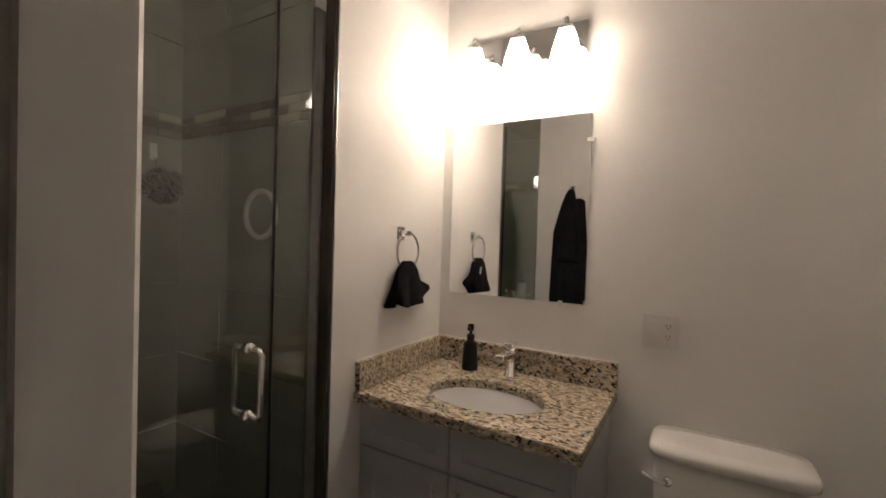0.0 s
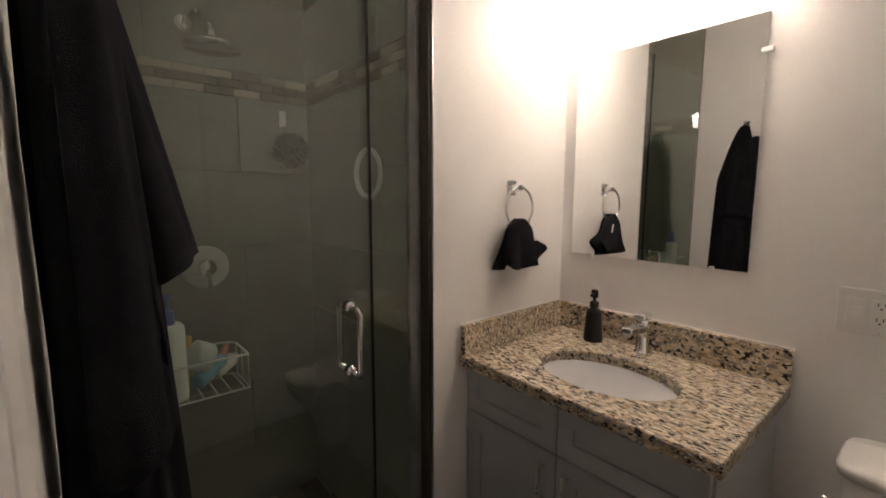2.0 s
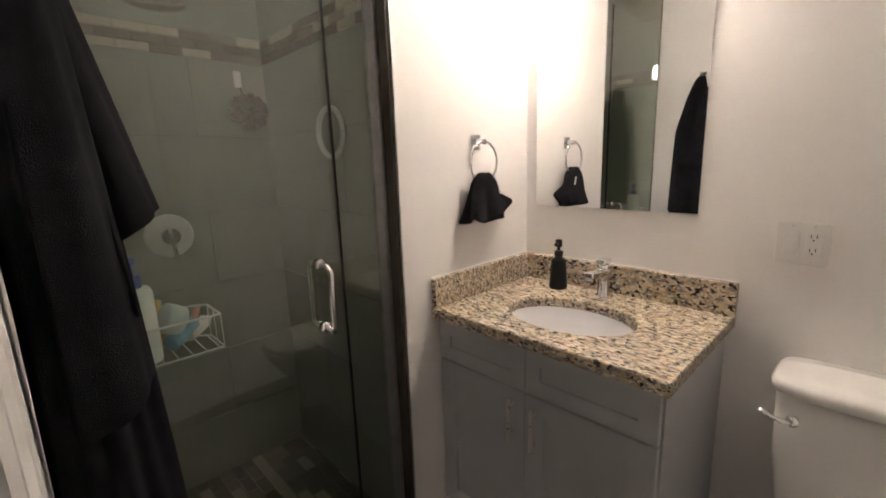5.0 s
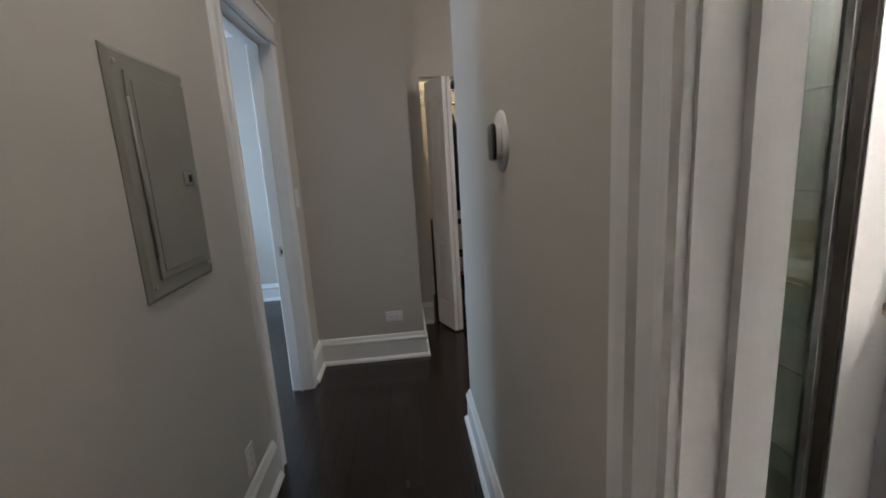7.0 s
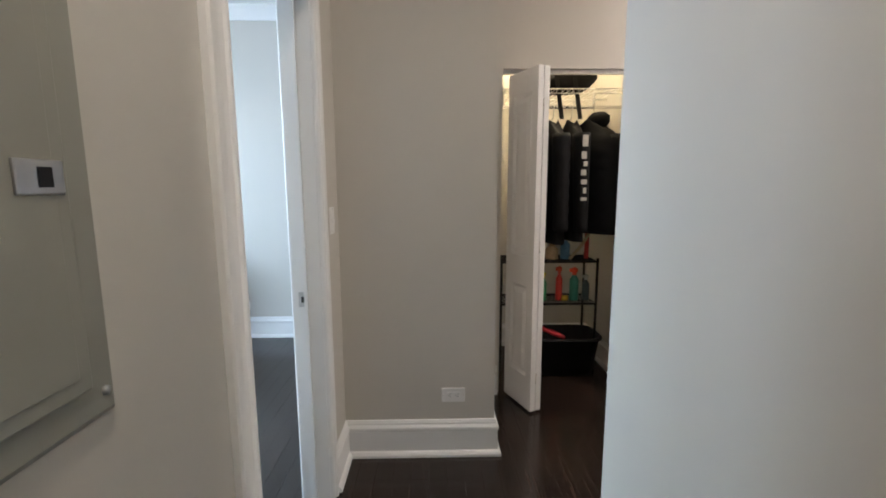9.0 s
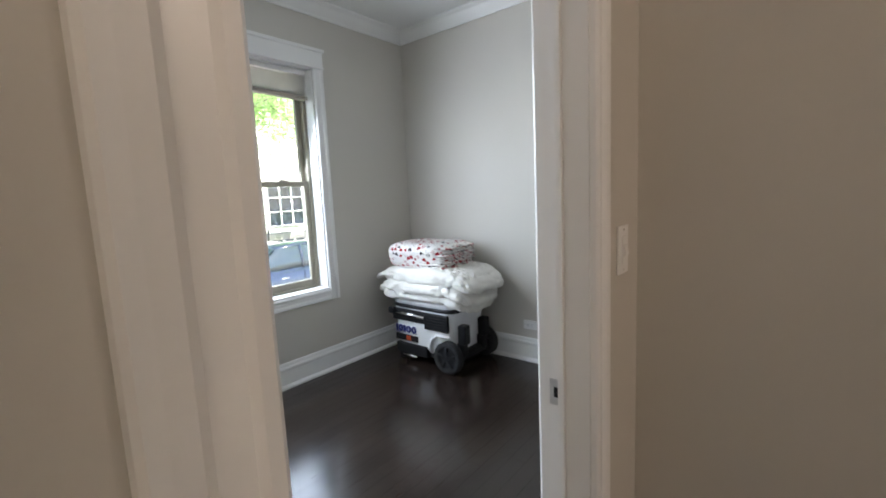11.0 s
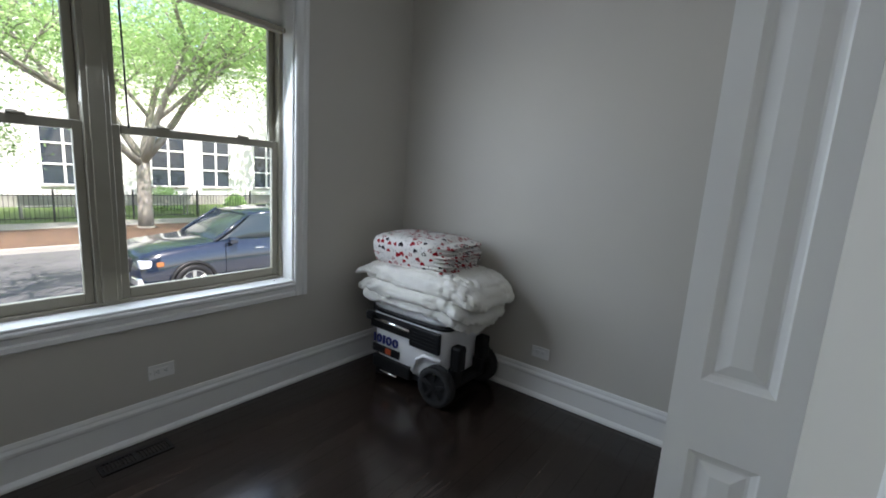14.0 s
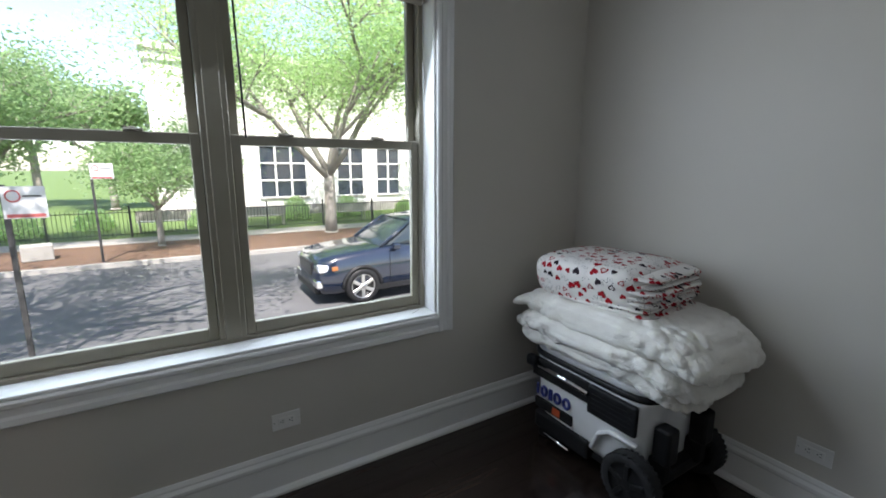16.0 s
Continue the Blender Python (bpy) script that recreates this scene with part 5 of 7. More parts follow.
    part("handle", tube([(0, -0.05, 0.005), (0, 0.03, 0.1), (0, 0.09, 0.2)], 0.011, 10), varied("pale_wood", (0.45, 0.36, 0.24), (0.52, 0.42, 0.28), 20, (0.5, 0.6)), br)
    bn = thing("storage_bin", (-3.5, 0.92, 0.001), 0, "black plastic bin with red cords on the closet floor", "bin")

    def rr(sx, sy, z, n=32):
        return [(sx * math.copysign(abs(math.cos(2 * math.pi * i / n)) ** 0.45, math.cos(2 * math.pi * i / n)), sy * math.copysign(abs(math.sin(2 * math.pi * i / n)) ** 0.45, math.sin(2 * math.pi * i / n)), z) for i in range(n)]

    part("tub", loft([rr(0.13, 0.2, 0.0), rr(0.16, 0.24, 0.26), rr(0.175, 0.255, 0.262), rr(0.175, 0.255, 0.28), rr(0.155, 0.235, 0.28), rr(0.125, 0.195, 0.02)]), MAT["black_plastic"], bn, smooth=True)
    cd = thing("luggage_strap", (-3.45, 0.78, 0.285), 0, "red strap lying over the storage bin", "strap")
    part("strap", tube([(0.02, -0.1, 0.06), (0.06, -0.06, 0.075), (0.1, 0.02, 0.04), (0.1, 0.1, 0.012), (0.03, 0.06, 0.02), (-0.02, -0.02, 0.03)], 0.014, 8), varied("red_webbing", (0.35, 0.015, 0.02), (0.42, 0.02, 0.03), 60, (0.7, 0.8)), cd)
    # clothes in the next room
    def hung(name, at, rz, half, deep, top, low, c1, c2, lab, cat):
        q = thing(name, at, rz, lab, cat)
        rings = []
        for j in range(25):
            u = j / 24
            w = half * (0.3 + 0.7 * min(1, u * 5) ** 0.8) * (1 + 0.1 * u)
            rings.append([(deep * math.sin(2 * math.pi * i / 48) * (0.5 + 0.5 * min(1, u * 4)) * (1 + 0.3 * math.sin(5 * 2 * math.pi * i / 48 + 2 * u)), w * math.cos(2 * math.pi * i / 48) * (1 + 0.06 * math.sin(7 * 2 * math.pi * i / 48)), top + (low - top) * u - 0.03 * u * math.sin(3 * 2 * math.pi * i / 48)) for i in range(48)])
        part("body", loft(rings), varied(name + "_cloth", c1, c2, 20, (0.8, 0.95), bump=0.3, bump_scale=200), q, smooth=True)
        return q

    st = hung("shirt", (-3.2, 1.7, 0), 0, 0.2, 0.05, 1.72, 0.95, (0.13, 0.24, 0.45), (0.17, 0.3, 0.52), "light blue shirt hanging on a garment rack", "shirt")
    part("sleeve", loft([[(0.03 + 0.04 * math.cos(2 * math.pi * i / 20), -0.16 - 0.06 * u + 0.05 * math.sin(2 * math.pi * i / 20), 1.6 - 0.3 * u + 0.03 * math.sin(2 * math.pi * i / 20)) for i in range(20)] for u in [q / 8 for q in range(9)]]), varied("shirt_sleeve_cloth", (0.13, 0.24, 0.45), (0.17, 0.3, 0.52), 20, (0.8, 0.9)), st, smooth=True)
    part("hanger", tube([(0, -0.16, 1.70), (0, 0, 1.75), (0, 0, 1.79), (0, 0.015, 1.81), (0, 0.0, 1.825)], 0.004, 8), MAT["steel"], st)
    tr = hung("trousers", (-3.14, 1.78, 0), 0, 0.17, 0.04, 0.93, 0.16, (0.05, 0.13, 0.1), (0.08, 0.18, 0.13), "dark green trousers hanging low on the rack", "trousers")
    part("strap", tube([(0, 0.02, 0.92), (0, 0.03, 1.4), (0, 0.04, 1.81)], 0.006, 6), MAT["black_plastic"], tr)
    hung("brown_jacket", (-4.35, 2.2, 0), 0, 0.13, 0.04, 1.66, 0.72, (0.2, 0.14, 0.1), (0.26, 0.18, 0.13), "brown jacket hanging on the wall of the next room", "jacket")
    gr = thing("garment_rack", (-3.2, 2.2, 0), 0, "thin black garment rack in the next room", "rack")
    part("rail", tube([(0, -0.5, 1.815), (0, 0.75, 1.815)], 0.008, 10), MAT["black_plastic"], gr)
    for y in (-0.3, 0.74):
        part("post", tube([(0, y, 0.0), (0, y, 1.815)], 0.008, 10), MAT["black_plastic"], gr)
    for y in (-0.3, 0.74):
        part("foot", tube([(-0.2, y, 0.012), (0.2, y, 0.012)], 0.01, 10), MAT["black_plastic"], gr)


closet()

# ---- bedroom window ----
SLAT = varied("painted_slat", (0.66, 0.65, 0.61), (0.74, 0.73, 0.69), 8, (0.55, 0.7), spec=0.25)
WIN = thing("window_1", ((WX0 + WX1) / 2, RS - 0.12, WZ0), 0, "pair of beige double hung windows with raised blinds", "window", kind="structure")
WC, WY = (WX0 + WX1) / 2, RS - 0.12


def win_part(name, boxes, material, parent=None, label="", bevel=0.003):
    bm = bm_new()
    for b in boxes:
        box(bm, b[0] - WC, b[1] - WY, b[2] - WZ0, b[3] - WC, b[4] - WY, b[5] - WZ0, bevel=bevel, seg=1)
    return part(name, bm, material, parent or WIN, label)


YF = RS - 0.10
win_part("window_frame", [(WX0, YF - 0.08, WZ0, WX0 + 0.035, YF, WZ1), (WX1 - 0.035, YF - 0.08, WZ0, WX1, YF, WZ1), (WX0 + 0.035, YF - 0.08, WZ0, WX1 - 0.035, YF, WZ0 + 0.03), (WX0 + 0.035, YF - 0.08, WZ1 - 0.035, WX1 - 0.035, YF, WZ1)], MAT["vinyl"])
win_part("mullion", [(-2.452, YF - 0.08, WZ0 + 0.03, -2.352, YF + 0.004, WZ1 - 0.035), (-2.432, YF - 0.08, WZ0 + 0.03, -2.372, YF + 0.012, WZ1 - 0.035)], MAT["vinyl"])
win_part("window_sill", [(WX0, YF, WZ0 - 0.0, WX1, RS + 0.012, WZ0 + 0.014)], MAT["trim"], None, "white painted window sill")
win_part("side_liner", [(WX0, YF, WZ0 + 0.014, WX0 + 0.012, RS, WZ1), (WX1 - 0.012, YF, WZ0 + 0.014, WX1, RS, WZ1), (WX0 + 0.012, YF, WZ1 - 0.012, WX1 - 0.012, RS, WZ1)], MAT["trim"])
for x0, x1 in ((WX0 + 0.035, -2.452), (-2.352, WX1 - 0.035)):
    for y, z0, z1, low, top in ((YF - 0.03, WZ0 + 0.03, 1.49, 0.05, 0.04), (YF - 0.062, 1.455, WZ1 - 0.035, 0.035, 0.035)):
        s = 0.036
        sash = win_part("sash", [(x0 + 0.001, y - 0.014, z0, x0 + s, y + 0.014, z1), (x1 - s, y - 0.014, z0, x1 - 0.001, y + 0.014, z1), (x0 + s, y - 0.014, z0, x1 - s, y + 0.014, z0 + low), (x0 + s, y - 0.014, z1 - top, x1 - s, y + 0.014, z1)], MAT["vinyl"])
        pane = win_part("pane", [(x0 + s - 0.004, y - 0.003, z0 + low - 0.004, x1 - s + 0.004, y + 0.003, z1 - top + 0.004)], MAT["window_glass"], sash, "", 0.0)
        pane.visible_shadow = False
    xm = (x0 + x1) / 2
    for xl in (xm - 0.2, xm + 0.2):
        win_part("sash_lock", [(xl - 0.03, YF - 0.034, 1.49, xl + 0.03, YF - 0.008, 1.5), (xl - 0.008, YF - 0.03, 1.5, xl + 0.03, YF - 0.014, 1.505)], MAT["vinyl"])
    # raised blind
    bl = thing("window_blind", (xm, YF + 0.03, WZ1 - 0.014), 0, "white slatted blind pulled up under the window head", "blind", "window blinds")
    w = (x1 - x0) / 2 + 0.012
    bm = bm_new()
    box(bm, -w, -0.02, -0.035, w, 0.02, 0.0, bevel=0.002)
    part("head_rail", bm, MAT["white_plastic"], bl)
    sag = 0.05 if x0 < -2.5 else 0.012
    for k in range(12):
        z = -0.046 - 0.0115 * k
        bm = sweep([(-0.0125, 0.0), (0, 0.002), (0.0125, 0.0), (0.0125, -0.0014), (0, 0.0006), (-0.0125, -0.0014)], (-w, 0, z), (w, 0, z + sag * 0.03 * (k - 11)), (0, 1, 0.42), (0, -0.42, 1))
        part("slat", bm, SLAT, bl)
    bm = bm_new()
    box(bm, -w, -0.026, -0.205, w, 0.026, -0.178, pose(0, 0, 0, 0, -math.degrees(math.atan(sag / 2 / w)) * 0.35), bevel=0.004)
    part("bottom_rail", bm, varied("taupe_rail", (0.3, 0.27, 0.22), (0.34, 0.3, 0.25), 6, (0.5, 0.6)), bl, "taupe bottom rail")
    if x0 < -2.5:
        part("tilt_wand", tube([(w - 0.045, 0.024, -0.03), (w - 0.05, 0.03, -0.4), (w - 0.058, 0.03, -0.82)], 0.004, 8), MAT["black_plastic"], bl, "dark tilt wand")
        part("cord", tube([(-w + 0.02, 0.024, -0.03), (-w + 0.022, 0.03, -0.9), (-w + 0.03, 0.03, -1.4), (-w + 0.01, 0.03, -1.6), (-w + 0.09, 0.03, -1.63)], 0.0016, 6), MAT["white_plastic"], bl)
WCAS = [(0, 0), (0, 0.016), (0.008, 0.02), (0.02, 0.02), (0.027, 0.014), (0.05, 0.014), (0.058, 0.022), (0.078, 0.024), (0.084, 0.018), (0.084, 0)]
for p0, p1, u in (((WX0, RS, WZ0 - 0.084), (WX0, RS, WZ1), (-1, 0, 0)), ((WX1, RS, WZ0 - 0.084), (WX1, RS, WZ1), (1, 0, 0)), ((WX0, RS, WZ0), (WX1, RS, WZ0), (0, 0, -1))):
    solid("window_casing", sweep(WCAS, p0, p1, u, (0, 1, 0)), MAT["trim"], "white moulded window casing", "window casing", "structure")
bm = bm_new()
box(bm, WX0 - 0.084, RS, WZ1 + 0.0, WX1 + 0.084, RS + 0.022, WZ1 + 0.115)
box(bm, WX0 - 0.098, RS, WZ1 + 0.115, WX1 + 0.098, RS + 0.036, WZ1 + 0.14, bevel=0.005)
box(bm, WX0 - 0.09, RS, WZ1 - 0.006, WX1 + 0.09, RS + 0.03, WZ1 + 0.012, bevel=0.004)
solid("window_casing", bm, MAT["trim"], "white window header with a small cornice", "window casing", "structure")

vent = thing("floor_register", (-2.40, -2.81, 0.001), 0, "dark slotted metal floor register by the baseboard", "floor vent")
bm = bm_new()
box(bm, -0.14, -0.05, 0.0, 0.14, -0.036, 0.004)
box(bm, -0.14, 0.036, 0.0, 0.14, 0.05, 0.004)
for x in (-0.14, -0.006, 0.128):
    box(bm, x, -0.036, 0.0, x + 0.012, 0.036, 0.004)
part("grille_frame", bm, MAT["black_plastic"], vent)
for i in range(18):
    bm = bm_new()
    box(bm, -0.122 + 0.0143 * i, -0.036, 0.0, -0.1185 + 0.0143 * i, 0.036, 0.003)
    part("slat", bm, MAT["black_plastic"], vent)


# ---- cooler and blankets ----
def squircle(cx, cy, sx, sy, z, n=48, p=6.0):
    out = []
    for i in range(n):
        t = 2 * math.pi * i / n
        c, s = math.cos(t), math.sin(t)
        out.append((cx + sx * math.copysign(abs(c) ** (2 / p), c), cy + sy * math.copysign(abs(s) ** (2 / p), s), z))
    return out


def cooler():
    ob = thing("wheeled_cooler", (-3.965, -2.405, 0), 0, "white and black wheeled cooler with rugged tyres", "cooler")
    white = varied("cooler_white_plastic", (0.76, 0.76, 0.77), (0.8, 0.8, 0.81), 10, (0.35, 0.48), bump=0.15, bump_scale=300, dist=0.0006)
    blk = MAT["black_plastic"]
    part("body", loft([squircle(0, 0.0, 0.2, 0.285, 0.10), squircle(0, 0, 0.212, 0.3, 0.13), squircle(0, 0, 0.222, 0.315, 0.30), squircle(0, 0, 0.228, 0.325, 0.43), squircle(0, 0, 0.228, 0.325, 0.445)]), white, ob, smooth=False)
    part("rim", loft([squircle(0, 0, 0.232, 0.33, 0.445), squircle(0, 0, 0.24, 0.338, 0.45), squircle(0, 0, 0.24, 0.338, 0.472), squircle(0, 0, 0.232, 0.33, 0.476)]), blk, ob, "black gasket rim")
    part("lid", loft([squircle(0, 0, 0.23, 0.328, 0.476), squircle(0, 0, 0.228, 0.326, 0.505), squircle(0, 0, 0.21, 0.305, 0.515)]), white, ob)
    # front face furniture (faces +x)
    fx = 0.226
    bm = bm_new()
    box(bm, fx - 0.006, -0.3, 0.335, fx + 0.012, 0.05, 0.435, bevel=0.006)
    box(bm, fx - 0.006, 0.05, 0.30, fx + 0.02, 0.29, 0.435, bevel=0.01)
    part("handle_housing", bm, blk, ob)
    bm = bm_new()
    for z in (0.33, 0.352, 0.374, 0.396):
        box(bm, fx + 0.02, 0.075, z, fx + 0.024, 0.27, z + 0.006)
    part("grip_rib", bm, blk, ob)
    part("telescoping_bar", tube([(fx + 0.024, -0.27, 0.408), (fx + 0.024, 0.06, 0.392)], 0.012, 14), MAT["chrome"], ob, "chrome telescoping handle bar")
    bm = bm_new()
    box(bm, fx - 0.0, -0.325, 0.385, fx + 0.04, -0.26, 0.44, bevel=0.012)
    part("handle_grip", bm, blk, ob)
    blue = varied("navy_print", (0.02, 0.03, 0.16), (0.03, 0.04, 0.2), 20, (0.4, 0.5))
    for y, w, ring in ((-0.268, 0.014, False), (-0.226, 0.044, True), (-0.182, 0.022, False), (-0.138, 0.048, True), (-0.08, 0.048, True)):
        if ring:
            bm = tube([(fx - 0.001, y + (w / 2 - 0.006) * math.cos(2 * math.pi * i / 28), 0.264 + 0.023 * math.sin(2 * math.pi * i / 28)) for i in range(28)], 0.0075, 8, True)
        else:
            bm = box(bm_new(), fx - 0.004, y - w / 2, 0.235, fx + 0.003, y + w / 2, 0.293, bevel=0.002)
        part("logo_shape", bm, blue, ob, "dark blue printed shape")
    bm = bm_new()
    box(bm, fx - 0.012, -0.285, 0.165, fx + 0.001, -0.045, 0.215, bevel=0.002)
    part("stripe", bm, blk, ob, "black label stripe")
    bm = bm_new()
    box(bm, fx - 0.008, -0.165, 0.172, fx + 0.003, -0.115, 0.21, bevel=0.002)
    part("badge", bm, varied("orange_badge", (0.5, 0.07, 0.02), (0.55, 0.09, 0.03), 20, (0.4, 0.5)), ob, "orange square badge")
    # wheel arch ridge
    bm = tube([(fx + 0.004, 0.08, 0.14), (fx + 0.006, 0.115, 0.225), (fx + 0.006, 0.17, 0.262), (fx + 0.006, 0.3, 0.265)], 0.012, 8)
    part("arch_ridge", bm, white, ob)
    bm = bm_new()
    box(bm, -0.2, -0.28, 0.055, 0.2, 0.25, 0.105, bevel=0.015)
    box(bm, 0.17, -0.28, 0.055, 0.232, 0.06, 0.145, bevel=0.012)
    part("base_tray", bm, blk, ob)
    for x in (-0.17, 0.19):
        bm = bm_new()
        box(bm, x - 0.02, -0.27, 0.0, x + 0.02, -0.21, 0.06, bevel=0.008)
        part("foot", bm, blk, ob)
    part("foot_bar", tube([(0.236, -0.2, 0.05), (0.24, -0.04, 0.05)], 0.008, 10), MAT["chrome"], ob, "chrome lower bar")
    # end with carry handles (faces +y)
    for x in (-0.135, 0.13):
        bm = bm_new()
        box(bm, x - 0.038, 0.318, 0.2, x + 0.038, 0.39, 0.352, bevel=0.014, seg=3)
        box(bm, x - 0.03, 0.3, 0.1, x + 0.03, 0.372, 0.21, bevel=0.014, seg=3)
        part("carry_handle", bm, blk, ob)
    bm = bm_new()
    box(bm, -0.2, 0.28, 0.06, 0.2, 0.35, 0.13, bevel=0.02)
    part("axle_block", bm, blk, ob)
    rub = varied("worn_rubber", (0.02, 0.02, 0.021), (0.035, 0.035, 0.036), 30, (0.75, 0.9), bump=0.3, spec=0.2)
    for x in (-0.215, 0.258):
        wh = part("wheel", lathe([(0.02, -0.03), (0.035, -0.033), (0.085, -0.02), (0.09, -0.031), (0.088, 0.0), (0.09, 0.031), (0.085, 0.02), (0.035, 0.033), (0.0, 0.035)], 36, pose(0, 0, 0, 0, 90)), blk, ob, "black spoked wheel hub", m=pose(x, 0.3, 0.124))
        ty = lathe([(0.086, -0.03), (0.105, -0.034), (0.118, -0.028), (0.1215, -0.012), (0.1225, 0.0), (0.1215, 0.012), (0.118, 0.028), (0.105, 0.034), (0.086, 0.03)], 48, pose(0, 0, 0, 0, 90))
        for k in range(32):
            a = 2 * math.pi * k / 32
            for s in (-1, 1):
                box(ty, -0.008, -0.007, -0.003, 0.008, 0.007, 0.0025, pose(0, 0, 0, math.degrees(a)) @ Matrix.Translation((s * 0.021, 0, 0.1205)) @ pose(0, 0, 0, 0, 0, 25 * s))
        part("tyre", ty, rub, wh, "dark grey knobbly tyre")
        for k in range(5):
            m = pose(0, 0, 0, 72 * k)
            bm = bm_new()
            box(bm, -0.036, -0.011, 0.02, 0.036, 0.011, 0.083, m, bevel=0.004)
            part("spoke", bm, blk, wh)


def lumpy(sx, sy, sz, p, amp, scale, seed, nx=90, nz=30, folds=0.0, square=0.35):
    """A soft rounded slab with clumped relief."""
    rings = []
    for k in range(nz + 1):
        v = -math.pi / 2 + math.pi * k / nz
        cz, cr = math.sin(v), max(0.02, abs(math.cos(v)) ** square)
        z = sz * math.copysign(abs(cz) ** (0.45 + square), cz)
        ring = []
        for q in squircle(0, 0, sx * cr, sy * cr, z, nx, p):
            d = Vector(q)
            n = noise.noise(d * scale + Vector((seed, 0, seed * 0.7)))
            f = 1 + amp * n + amp * 0.6 * abs(noise.noise(d * scale * 2.3 + Vector((0, seed, 0))))
            e = folds * math.sin(z / sz * 7.5 + 1.2 * math.sin(d.x * 9 + seed))
            ring.append((q[0] * (f + e), q[1] * (f + e), z * (1 + 0.5 * amp * n)))
        rings.append(ring)
    return loft(rings)


